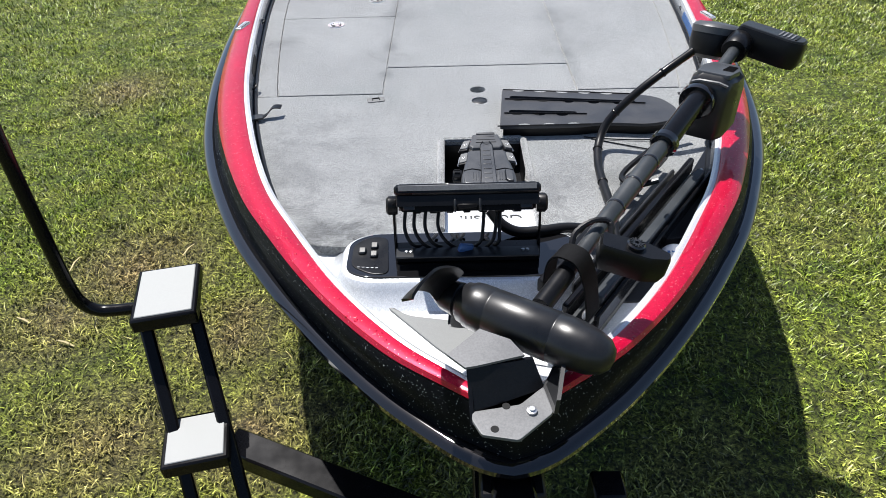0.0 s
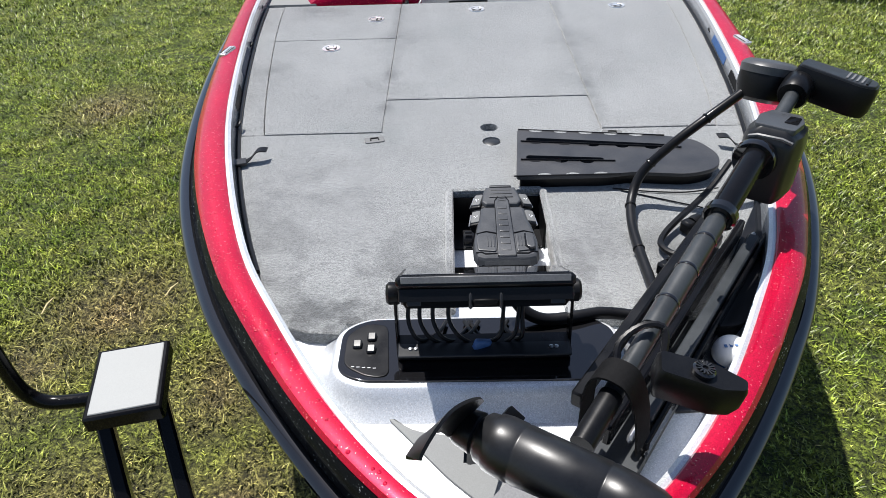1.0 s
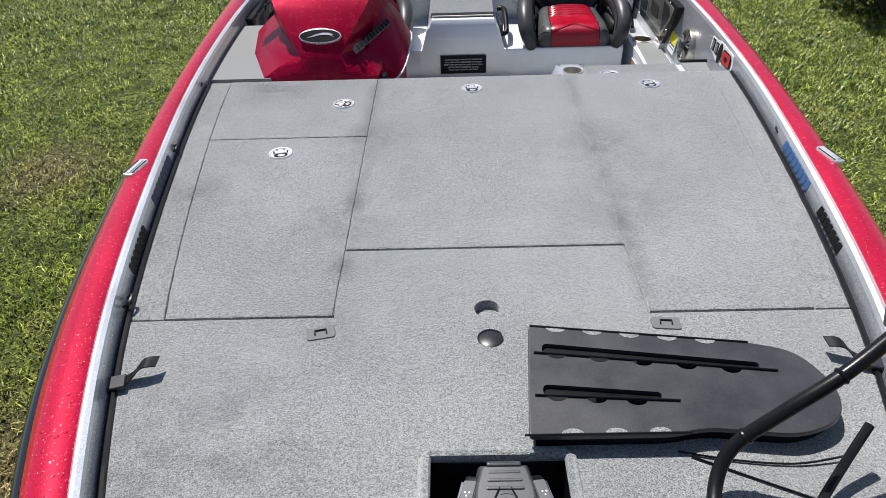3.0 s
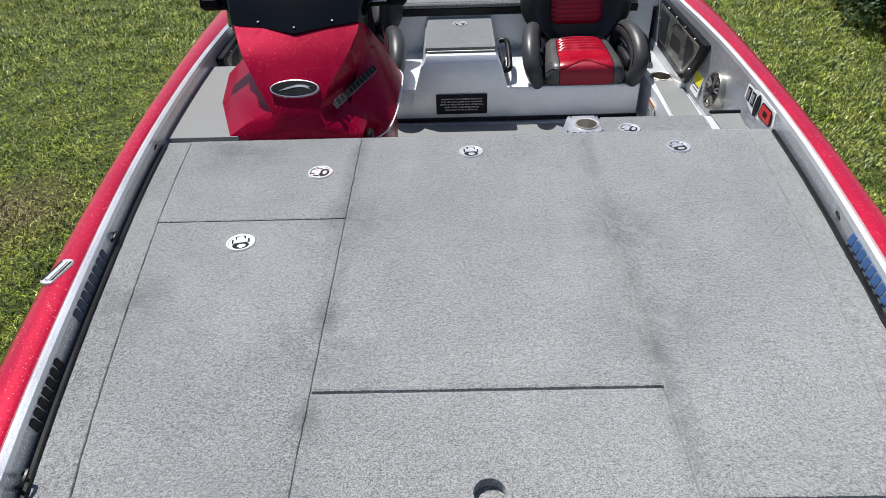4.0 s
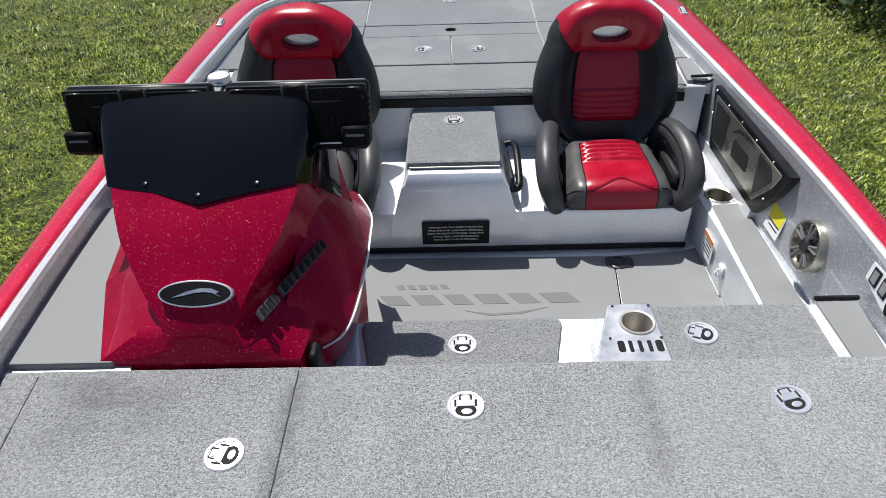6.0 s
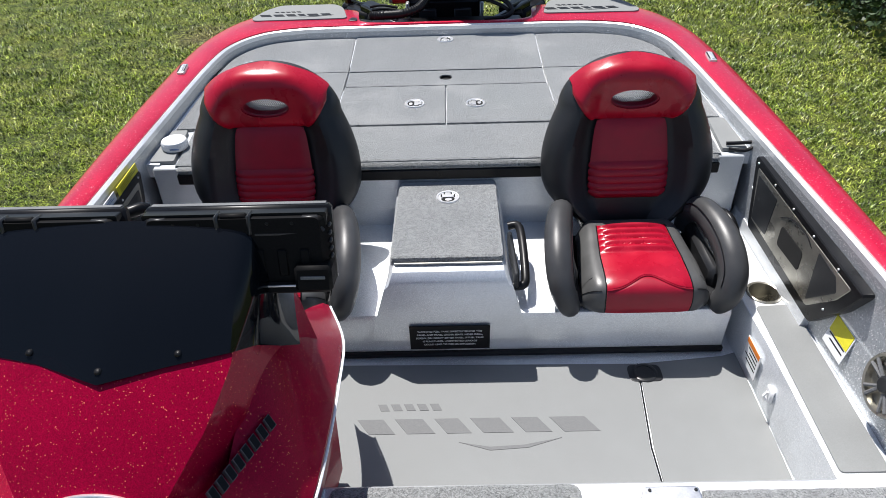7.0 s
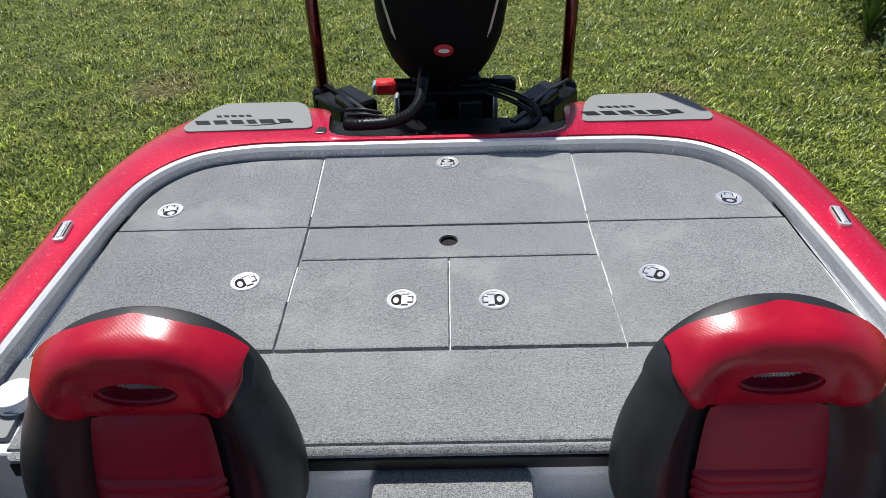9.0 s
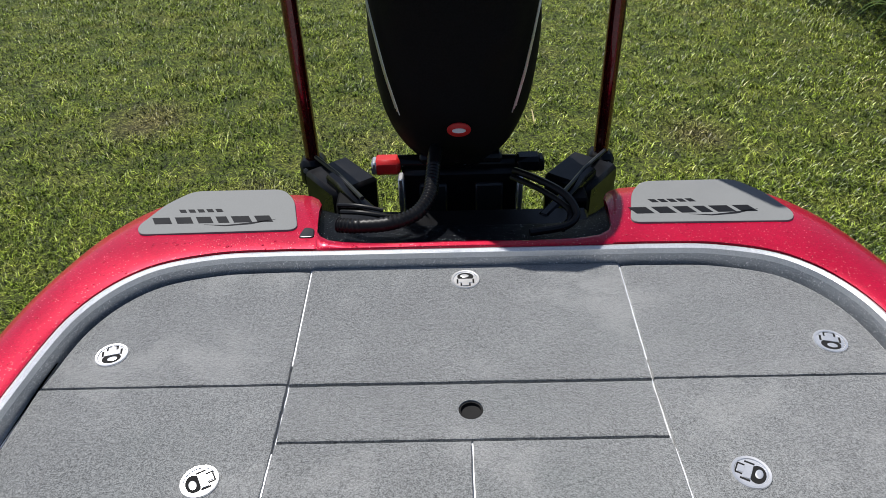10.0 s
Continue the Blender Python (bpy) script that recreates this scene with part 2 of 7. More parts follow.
def lawn(name, blades):
    """Mown grass: green and worn patches; blades vary one from another."""
    m, nt, b = shader(name)
    pos = place(nt, True)
    patch, blot, fine = noisy(nt, pos, 0.75, 4.0, 0.6), noisy(nt, pos, 4.5, 4.0, 0.65), noisy(nt, pos, 70.0, 4.0, 0.75)
    dry = ramp(nt, patch, 0.52, 0.74, 0, 0.30)
    for x, y, r in DRY:
        d = nd(nt, "VectorMath", i0=pos, i1=(x, y, 0.0))
        d.operation = "DISTANCE"
        near = ramp(nt, mth(nt, "ADD", d.outputs[1], mth(nt, "MULTIPLY", blot, 0.9)), r * 0.55 + 0.2, r + 0.6, 0.85, 0.0)
        dry = mth(nt, "MAXIMUM", dry, near)
    north = nd(nt, "SeparateXYZ", Vector=pos)
    dry = mth(nt, "ADD", dry, mth(nt, "MULTIPLY", ramp(nt, north.outputs[1], 0.4, 3.8, 0.5, 0.0), ramp(nt, patch, 0.36, 0.6)))
    dry = mth(nt, "ADD", dry, ramp(nt, blot, 0.35, 0.7, -0.18, 0.22), clamp=True)
    green = mixc(nt, ramp(nt, blot, 0.3, 0.7), (0.086, 0.138, 0.0125), (0.318, 0.392, 0.042))
    straw = mixc(nt, ramp(nt, fine, 0.3, 0.7), (0.15, 0.10, 0.045), (0.44, 0.33, 0.16))
    col = mixc(nt, dry, green, straw)
    if blades:
        r = nt.nodes.new("ShaderNodeNewGeometry").outputs["Random Per Island"]
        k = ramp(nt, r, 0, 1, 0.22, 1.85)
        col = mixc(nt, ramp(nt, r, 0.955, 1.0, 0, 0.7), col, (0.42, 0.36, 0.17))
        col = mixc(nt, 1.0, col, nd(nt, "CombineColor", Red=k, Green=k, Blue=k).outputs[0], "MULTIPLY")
        b.inputs["Roughness"].default_value = 0.42
        b.inputs["Specular IOR Level"].default_value = 0.5
    else:
        # turf tone dips near black: shade between blades put into its colour
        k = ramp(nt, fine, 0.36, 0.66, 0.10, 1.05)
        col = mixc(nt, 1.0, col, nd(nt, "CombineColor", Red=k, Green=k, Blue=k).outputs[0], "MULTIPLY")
        b.inputs["Roughness"].default_value = 0.95
        bumped(nt, b, fine, 1.0, 0.03)
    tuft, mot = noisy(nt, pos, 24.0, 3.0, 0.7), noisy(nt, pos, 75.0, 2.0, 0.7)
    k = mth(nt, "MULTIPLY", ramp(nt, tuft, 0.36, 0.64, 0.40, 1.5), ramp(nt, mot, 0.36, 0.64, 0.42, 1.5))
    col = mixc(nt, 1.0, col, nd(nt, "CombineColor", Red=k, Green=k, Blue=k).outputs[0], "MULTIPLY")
    nt.links.new(col, b.inputs["Base Color"])
    return m


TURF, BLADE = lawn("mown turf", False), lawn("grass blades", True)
LEAF = plain("shrub leaf", (0.03, 0.062, 0.014), 0.5, var=0.35, vscale=14)
STRAP_LEAF = plain("strappy leaf", (0.12, 0.2, 0.05), 0.45, var=0.3)
BARK = plain("bark", (0.12, 0.09, 0.06), 0.9, bump=0.5, dist=0.004)
STRAW = plain("dry straw", (0.5, 0.42, 0.22), 0.8)


# ---- mesh building ----
class Shape:
    """Vertices and faces of one part; every method adds a solid to it."""

    def __init__(self):
        self.v, self.f, self.mi = [], [], []

    def add(self, verts, faces, mi=0):
        n = len(self.v)
        self.v += [Vector(p) for p in verts]
        self.f += [tuple(i + n for i in q) for q in faces]
        self.mi += [mi] * len(faces)
        return self

    def moved(self, m, start=0):
        for i in range(start, len(self.v)):
            self.v[i] = m @ self.v[i]
        return self

    def box(self, c, s, b=0.004, m=None, mi=0):
        """A box with chamfered edges, centre c, size s, turned by m about its centre."""
        h = [x / 2 for x in s]
        b = min(b, min(h) * 0.9)
        vs, ix = [], {}
        for sx in (-1, 1):
            for sy in (-1, 1):
                for sz in (-1, 1):
                    sg = (sx, sy, sz)
                    for k in range(3):
                        ix[sg, k] = len(vs)
                        vs.append(Vector([sg[j] * (h[j] - (0 if j == k else b)) for j in range(3)]))
        fs = []
        for k in range(3):
            i, j = (k + 1) % 3, (k + 2) % 3
            for sg in (-1, 1):
                q = []
                for a, c2 in ((-1, -1), (1, -1), (1, 1), (-1, 1)):
                    key = [0, 0, 0]
                    key[k], key[i], key[j] = sg, a, c2
                    q.append(ix[tuple(key), k])
                fs.append(q)
            for a in (-1, 1):
                for c2 in (-1, 1):
                    lo, hi = [0, 0, 0], [0, 0, 0]
                    lo[k], hi[k] = -1, 1
                    lo[i] = hi[i] = a
                    lo[j] = hi[j] = c2
                    lo, hi = tuple(lo), tuple(hi)
                    fs.append([ix[lo, i], ix[hi, i], ix[hi, j], ix[lo, j]])
        for sx in (-1, 1):
            for sy in (-1, 1):
                for sz in (-1, 1):
                    fs.append([ix[(sx, sy, sz), k] for k in range(3)])
        m = Matrix.Translation(c) @ (m.to_4x4() if m else Matrix.Identity(4))
        return self.add([m @ p for p in vs], fs, mi)

    def loft(self, rings, mi=0, caps=True, closed=True):
        n = len(rings[0])
        vs = [p for r in rings for p in r]
        fs = []
        for i in range(len(rings) - 1):
            for j in range(n if closed else n - 1):
                a, b = i * n + j, i * n + (j + 1) % n
                fs.append((a, b, b + n, a + n))
        if caps:
            fs += [tuple(range(n)), tuple(range((len(rings) - 1) * n, len(rings) * n))]
        return self.add(vs, fs, mi)

    def tube(self, pts, r, seg=10, mi=0, flat=1.0, up=None):
        """A round bar along pts; r is one radius or one a point; flat squeezes it along up."""
        pts = [Vector(p) for p in pts]
        rs = r if isinstance(r, (list, tuple)) else [r] * len(pts)
        side, rings = None, []
        for i, p in enumerate(pts):
            d = (pts[min(i + 1, len(pts) - 1)] - pts[max(i - 1, 0)]).normalized()
            if side is None:
                side = (Vector(up) if up else d.orthogonal())
            side = (side - d * side.dot(d)).normalized()
            other = d.cross(side)
            rings.append([p + rs[i] * (math.cos(2 * math.pi * k / seg) * flat * side + math.sin(2 * math.pi * k / seg) * other) for k in range(seg)])
        return self.loft(rings, mi)

    def lathe(self, prof, m=None, seg=24, mi=0, caps=True):
        """A turned solid: prof holds (radius, height)."""
        m = m or Matrix.Identity(4)
        rings = [[m @ Vector((r * math.cos(2 * math.pi * k / seg), r * math.sin(2 * math.pi * k / seg), z)) for k in range(seg)] for r, z in prof]
        return self.loft(rings, mi, caps)

    def prism(self, poly, z0, z1, ch=0.0, m=None, mi=0):
        """A plan outline raised from z0 to z1, its upper edge rounded by ch."""
        rings = [[(x, y, z0) for x, y in poly]]
        if ch:
            for k in range(2):
                a = k * math.pi / 4
                rings.append([(x, y, z1 - ch + ch * math.sin(a)) for x, y in inset(poly, ch * (1 - math.cos(a)))])
            rings.append([(x, y, z1) for x, y in inset(poly, ch)])
            rings.append([(x, y, z1) for x, y in inset(poly, ch + 0.0008)])
        else:
            rings.append([(x, y, z1) for x, y in poly])
        m = m or Matrix.Identity(4)
        return self.loft([[m @ Vector(p) for p in r] for r in rings], mi)

    def sheet(self, fn, nu, nv, th=0.0, mi=0):
        """A curved panel fn(u, v) -> point, with thickness th behind it."""
        g = [[Vector(fn(i / nu, j / nv)) for j in range(nv + 1)] for i in range(nu + 1)]
        w = nv + 1
        vs = [p for r in g for p in r]
        fs = [(i * w + j, (i + 1) * w + j, (i + 1) * w + j + 1, i * w + j + 1) for i in range(nu) for j in range(nv)]
        if not th:
            return self.add(vs, fs, mi)
        nb = []
        for i in range(nu + 1):
            for j in range(nv + 1):
                du = g[min(i + 1, nu)][j] - g[max(i - 1, 0)][j]
                dv = g[i][min(j + 1, nv)] - g[i][max(j - 1, 0)]
                nb.append(g[i][j] - du.cross(dv).normalized() * th)
        n = len(vs)
        back = [tuple(q + n for q in reversed(f)) for f in fs]
        edge = [i * w for i in range(nu + 1)] + [nu * w + j for j in range(1, w)] + [i * w + nv for i in range(nu - 1, -1, -1)] + [j for j in range(nv - 1, 0, -1)]
        rim = [(edge[k], edge[(k + 1) % len(edge)], edge[(k + 1) % len(edge)] + n, edge[k] + n) for k in range(len(edge))]
        return self.add(vs + nb, fs + back + rim, mi)


def inset(poly, d):
    if not d:
        return list(poly)
    area = sum(a[0] * b[1] - b[0] * a[1] for a, b in zip(poly, poly[1:] + poly[:1]))
    d = d if area > 0 else -d
    out = []
    for i, p in enumerate(poly):
        a, b = Vector(poly[i - 1]), Vector(poly[(i + 1) % len(poly)])
        p = Vector(p)
        e, f = (p - a).normalized(), (b - p).normalized()
        n1, n2 = Vector((-e.y, e.x)), Vector((-f.y, f.x))
        k = n1 + n2
        out.append(tuple(p + k * (d / max(k.dot(n1), 0.25))))
    return out


def rounded(poly, r, n=4):
    """The outline with its corners rounded by r (one radius, or one a corner)."""
    out = []
    for i, p in enumerate(poly):
        a, p, b = Vector(poly[i - 1]), Vector(p), Vector(poly[(i + 1) % len(poly)])
        k = r[i] if isinstance(r, (list, tuple)) else r
        k = min(k, (a - p).length * 0.48, (b - p).length * 0.48)
        s, e = p + (a - p).normalized() * k, p + (b - p).normalized() * k
        for j in range(n + 1):
            t = j / n
            out.append(tuple((1 - t) ** 2 * s + 2 * t * (1 - t) * p + t * t * e))
    return out


def rect(x0, x1, y0, y1):
    return [(x0, y0), (x1, y0), (x1, y1), (x0, y1)]


def circle(x, y, r, n=20, ry=None):
    return [(x + r * math.cos(2 * math.pi * k / n), y + (ry or r) * math.sin(2 * math.pi * k / n)) for k in range(n)]


def spline(pts, n=6):
    """A smooth run through control points of any dimension."""
    pts = [Vector(p) for p in pts]
    out = []
    for i in range(len(pts) - 1):
        a, b, c, d = pts[max(i - 1, 0)], pts[i], pts[i + 1], pts[min(i + 2, len(pts) - 1)]
        for j in range(n):
            t = j / n
            out.append(0.5 * (2 * b + (c - a) * t + (2 * a - 5 * b + 4 * c - d) * t * t + (3 * b - a - 3 * c + d) * t ** 3))
    return out + [pts[-1]]


def along(a, b):
    """A pose at a whose z axis points to b."""
    a, b = Vector(a), Vector(b)
    return Matrix.Translation(a) @ (b - a).to_track_quat("Z", "Y").to_matrix().to_4x4()


def thing(name, label, category, at=(0, 0, 0), group="", kind=""):
    ob = new(name)
    ob.empty_display_size = 0.1
    ob.location = at
    return tagged(ob, label, category, group, kind)


def part(name, shape, mats, parent=None, label="", local=False, angle=38):
    """One mesh object of a Shape. Under a parent, in world places unless local."""
    me = bpy.data.meshes.new(name)
    me.from_pydata([tuple(p) for p in shape.v], [], shape.f)
    mats = mats if isinstance(mats, (list, tuple)) else [mats]
    for mt in mats:
        me.materials.append(mt)
    if len(mats) > 1:
        me.polygons.foreach_set("material_index", shape.mi)
    bm = bmesh.new()
    bm.from_mesh(me)
    bmesh.ops.recalc_face_normals(bm, faces=bm.faces)
    bm.to_mesh(me)
    bm.free()
    me.polygons.foreach_set("use_smooth", [len(p.vertices) < 9 for p in me.polygons])
    me.set_sharp_from_angle(angle=radians(angle))
    ob = new(name, me)
    if parent:
        ob.parent = parent
        if not local and parent.parent is None and parent.data is None:
            ob.matrix_parent_inverse = Matrix.Translation(parent.location).inverted()
    return tagged(ob, label)


def cut(ob, shape):
    """Takes the solids of shape out of the mesh of ob."""
    me = bpy.data.meshes.new("cutter")
    me.from_pydata([tuple(p) for p in shape.v], [], shape.f)
    bm = bmesh.new()
    bm.from_mesh(me)
    bmesh.ops.recalc_face_normals(bm, faces=bm.faces)
    bm.to_mesh(me)
    bm.free()
    tool, work = new("cutter", me), new("work", ob.data)
    mod = work.modifiers.new("cut", "BOOLEAN")
    mod.object, mod.operation, mod.solver = tool, "DIFFERENCE", "EXACT"
    dg = bpy.context.evaluated_depsgraph_get()
    done = bpy.data.meshes.new_from_object(work.evaluated_get(dg))
    done.name = ob.data.name
    old = ob.data
    ob.data = done
    for o in (tool, work):
        bpy.data.objects.remove(o)
    bpy.data.meshes.remove(old)
    bpy.data.meshes.remove(me)
    ob.data.polygons.foreach_set("use_smooth", [len(p.vertices) < 9 for p in ob.data.polygons])
    ob.data.set_sharp_from_angle(angle=radians(38))
    return ob


# ---- ground ----
def ground():
    s = Shape()
    n, rings = 48, [0.0, 3, 6, 10, 16, 30, 80, 300, 1500]
    vs, fs = [(0, 5, 0)], []
    for r in rings[1:]:
        for k in range(n):
            a = 2 * math.pi * k / n
            x, y = r * math.cos(a), 5 + r * math.sin(a)
            vs.append((x, y, 0.012 * noise.noise((x * 0.5, y * 0.5, 0)) if r < 40 else 0))
    for k in range(n):
        fs.append((0, 1 + k, 1 + (k + 1) % n))
    for i in range(len(rings) - 2):
        for k in range(n):
            a, b = 1 + i * n + k, 1 + i * n + (k + 1) % n
            fs.append((a, b, b + n, a + n))
    s.add(vs, fs)
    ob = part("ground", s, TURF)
    tagged(ob, "mown lawn, green with dry worn brown patches", "lawn", kind="structure")


def grass():
    """Short blades, thick near the boat and thinner away from it."""
    rng = np.random.default_rng(7)
    made = []
    for (x0, x1, y0, y1, n, size) in ((-3.6, 3.6, 0.4, 8.5, 450000, 0.9), (-7, 7, 7.5, 15.0, 260000, 1.15), (-7, -3.4, 1.5, 8, 45000, 1.3), (3.4, 7, 1.5, 8, 45000, 1.3)):
        # tufts of a few dozen blades, thick and thin over the lawn
        tufts = n // 7
        cx, cy = rng.uniform(x0, x1, tufts), rng.uniform(y0, y1, tufts)
        field = rng.uniform(0, 1, (64, 64))
        gx, gy = (cx - x0) / (x1 - x0) * 62, (cy - y0) / (y1 - y0) * 62
        ix, iy = gx.astype(int), gy.astype(int)
        fx, fy = gx - ix, gy - iy
        lush = (field[ix, iy] * (1 - fx) + field[ix + 1, iy] * fx) * (1 - fy) + (field[ix, iy + 1] * (1 - fx) + field[ix + 1, iy + 1] * fx) * fy
        count = np.clip(rng.poisson(3 + 9 * lush), 1, 20)
        size_t = 0.6 + 0.5 * lush
        x = np.repeat(cx, count) + rng.normal(0, 0.034 * size, count.sum())
        y = np.repeat(cy, count) + rng.normal(0, 0.034 * size, count.sum())
        tall = np.repeat(size_t, count)
        keep = ~((np.abs(x) < 0.55) & (y > 2.2) & (y < 6))
        x, y, tall = x[keep], y[keep], tall[keep]
        h = rng.uniform(0.014, 0.048, x.size) * size * tall
        w = rng.uniform(0.0022, 0.0048, x.size) * size
        a, lean = rng.uniform(0, 2 * np.pi, x.size), rng.uniform(0.3, 1.5, x.size)
        made.append((x, y, h, w, a, lean))
    x, y, h, w, a, lean = (np.concatenate(c) for c in zip(*made))
    n = x.size
    ca, sa = np.cos(a), np.sin(a)
    co = np.empty((n, 5, 3))
    zero = -0.008
    for i, (k, up, side) in enumerate(((0, 0, -1), (0, 0, 1), (0.35, 0.62, -0.8), (0.35, 0.62, 0.8), (1.0, 0.92, 0))):
        co[:, i, 0] = x + ca * lean * h * k - sa * w * side
        co[:, i, 1] = y + sa * lean * h * k + ca * w * side
        co[:, i, 2] = zero + h * up
    me = bpy.data.meshes.new("grass_blades")
    me.vertices.add(n * 5)
    me.vertices.foreach_set("co", co.ravel())
    base = np.arange(n)[:, None] * 5
    loops = np.concatenate([base + 0, base + 1, base + 3, base + 2, base + 2, base + 3, base + 4], axis=1).ravel()
    me.loops.add(loops.size)
    me.loops.foreach_set("vertex_index", loops.astype(np.int32))
    me.polygons.add(2 * n)
    starts = (np.arange(n)[:, None] * 7 + np.array([0, 4])).ravel()
    me.polygons.foreach_set("loop_start", starts.astype(np.int32))
    me.update(calc_edges=True)
    me.validate()
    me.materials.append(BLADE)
    ob = new("grass", me)
    tagged(ob, "short mown grass blades with straw among them", "grass", kind="stuff")


ground()
grass()

# ---- the lines of the hull: bow to stern, half breadth and station ----
DECK, FLOOR = 1.03, 0.62
INNER = [(0, .86), (.10, .94), (.215, 1.04), (.345, 1.20), (.48, 1.42), (.60, 1.65), (.72, 2.0), (.82, 2.4), (.91, 2.95), (.98, 3.55),
         (1.01, 4.2), (1.0, 4.8), (.985, 5.4), (.965, 5.89), (.925, 6.10), (.82, 6.235), (.66, 6.29), (.5, 6.30), (.40, 6.30), (.35, 6.30), (0, 6.30)]
OUTER = [(0, .828), (.118, .905), (.246, 1.0), (.393, 1.163), (.542, 1.38), (.666, 1.60), (.81, 1.97), (.912, 2.38), (.992, 2.92), (1.05, 3.52),
         (1.09, 4.2), (1.11, 4.8), (1.12, 5.4), (1.11, 5.95), (1.07, 6.24), (.98, 6.48), (.83, 6.62), (.60, 6.63), (.43, 6.60), (.37, 6.36), (0, 6.335)]
RAIL = [(0, .828), (.05, .843), (.118, .889), (.244, 1.002), (.394, 1.175), (.548, 1.39), (.69, 1.63), (.845, 1.996), (.95, 2.39), (1.033, 2.92), (1.082, 3.5),
        (1.112, 4.2), (1.128, 4.8), (1.135, 5.4), (1.125, 5.96), (1.08, 6.26), (.99, 6.50), (.84, 6.64), (.60, 6.65), (.44, 6.63), (.41, 6.58), (0, 6.58)]
inner, outer, rail = spline(INNER), spline(OUTER), spline(RAIL)
inner_y, inner_x = [p.y for p in inner[:91]], [p.x for p in inner[:91]]


def beam(y):
    """The half breadth inside the gunwale at a station."""
    return float(np.interp(y, inner_y, inner_x))


def whole(run):
    """Both sides of a half line, as one closed run."""
    return list(run) + [Vector((-p.x, *p[1:])) for p in reversed(run[1:-1])]


def ring3(run, z):
    return [(p.x, p.y, z(p) if callable(z) else z) for p in whole(run)]


boat = thing("bass_boat", "red and silver metal-flake fishing boat with grey carpet decks", "boat", (0, 3.6, 0))


def hull():
    def top(p):
        return 1.10 - 0.02 * max(0, min(1, (p.y - 4.6) / 1.4))

    def bow(p):
        return math.exp(-(p.y - 0.77) / 0.55)

    side = [Vector((p.x * 0.985, p.y + 0.10 * bow(p), 0)) for p in rail]
    chine = [Vector((p.x * (0.86 - 0.25 * bow(p)), p.y + 0.75 * bow(p), 0)) for p in rail]
    keel = [Vector((p.x * 0.12, p.y + 1.3 * bow(p), 0)) for p in rail]
    lip = [a.lerp(b, 0.5) for a, b in zip(outer, rail)]
    def share(p):
        return 0.80 + 0.20 * max(0, min(1, (p.y - 1.5) / 0.9))

    def fall(f):
        return float(np.interp(f, [0, .4, .68, .85, 1.0], [0, .005, .001, -.013, -.031]))

    stop = [a.lerp(b, share(a)) for a, b in zip(inner, outer)]
    mid = [a.lerp(b, 0.5) for a, b in zip(stop, outer)]
    s = Shape()
    s.loft([ring3(stop, lambda p: top(p) + fall(share(p)) - .003), ring3(mid, lambda p: top(p) + fall((1 + share(p)) / 2) - .004), ring3(outer, lambda p: top(p) - .034), ring3(lip, 1.035), ring3(rail, 0.985)], caps=False)
    s.loft([ring3(rail, 0.985), ring3(side, 0.90), ring3(chine, 0.52), ring3(keel, lambda p: 0.36 if p.y > 2 else 0.36 + 0.1 * (2 - p.y))], 1, caps=False)
    s.add(ring3(keel, lambda p: 0.36 if p.y > 2 else 0.36 + 0.1 * (2 - p.y)), [tuple(range(len(whole(keel))))], 1)
    part("hull", s, [BLACK_FLAKE, HULL], boat, "black metal-flake hull side")
    s = Shape()
    half = rail[:109]
    run = [Vector((-p.x, p.y, 0.975)) for p in reversed(half[1:])] + [Vector((p.x, p.y, 0.975)) for p in half]
    s.tube([Vector((p.x * 1.01, p.y, p.z)) for p in run], 0.024, 10, up=(0, 0, 1), flat=0.8)
    part("rub_rail", s, GLOSS, boat, "glossy black rub rail")
    # the cap: flat top, crease, sloping outer face
    crease = [a.lerp(b, 0.68) for a, b in zip(inner, outer)]
    edge = [a.lerp(b, 0.03) for a, b in zip(inner, outer)]
    edge2 = [a.lerp(b, 0.10) for a, b in zip(inner, outer)]

    s = Shape()
    s.loft([ring3(edge, lambda p: top(p) - 0.012), ring3(edge, lambda p: top(p) - 0.003), ring3(edge2, lambda p: top(p) + 0.002),
            ring3([a.lerp(b, 0.4) for a, b in zip(inner, outer)], lambda p: top(p) + 0.005), ring3([a.lerp(b, min(.68, share(a) * .98)) for a, b in zip(inner, outer)], lambda p: top(p) + 0.001),
            ring3([a.lerp(b, min(.85, share(a) * .99)) for a, b in zip(inner, outer)], lambda p: top(p) + fall(min(.85, share(p) * .99))), ring3(stop, lambda p: top(p) + fall(share(p)))], caps=False)
    part("gunwale", s, RED, boat, "red metal-flake gunwale with water beads")
    # bright inner lip and the liner wall below it

    def inward(run, d):
        ring = whole(run)
        poly = inset([tuple(p.xy) for p in ring], d)
        return [Vector((x, y, 0)) for x, y in poly]

    a0, a1, a2 = inward(inner, -0.003), inward(inner, 0.006), inward(inner, 0.014)

    def flat(ring, z):
        return [(p.x, p.y, z + top(p) if z < 0.2 else max(z, min(1.0, 1.0 - (p.y - 1.5) * 0.9))) for p in ring]

    s = Shape()
    s.loft([flat(a0, -.014), flat(a0, -.006), flat(a1, -.003), flat(a2, -.008), flat(a2, -.03)], caps=False)
    part("gunwale_lip", s, SILVER, boat, "bright silver inner lip")
    wall = inward(inner, 0.03)
    s = Shape()
    s.loft([flat(a2, -.025), flat(inward(inner, 0.017), 1.03), flat(wall, 0.80), flat(inward(inner, 0.034), 0.58)], caps=False)
    part("liner", s, SILVER_DARK, boat, "grey metal-flake inner liner wall")
    return inward


inward = hull()


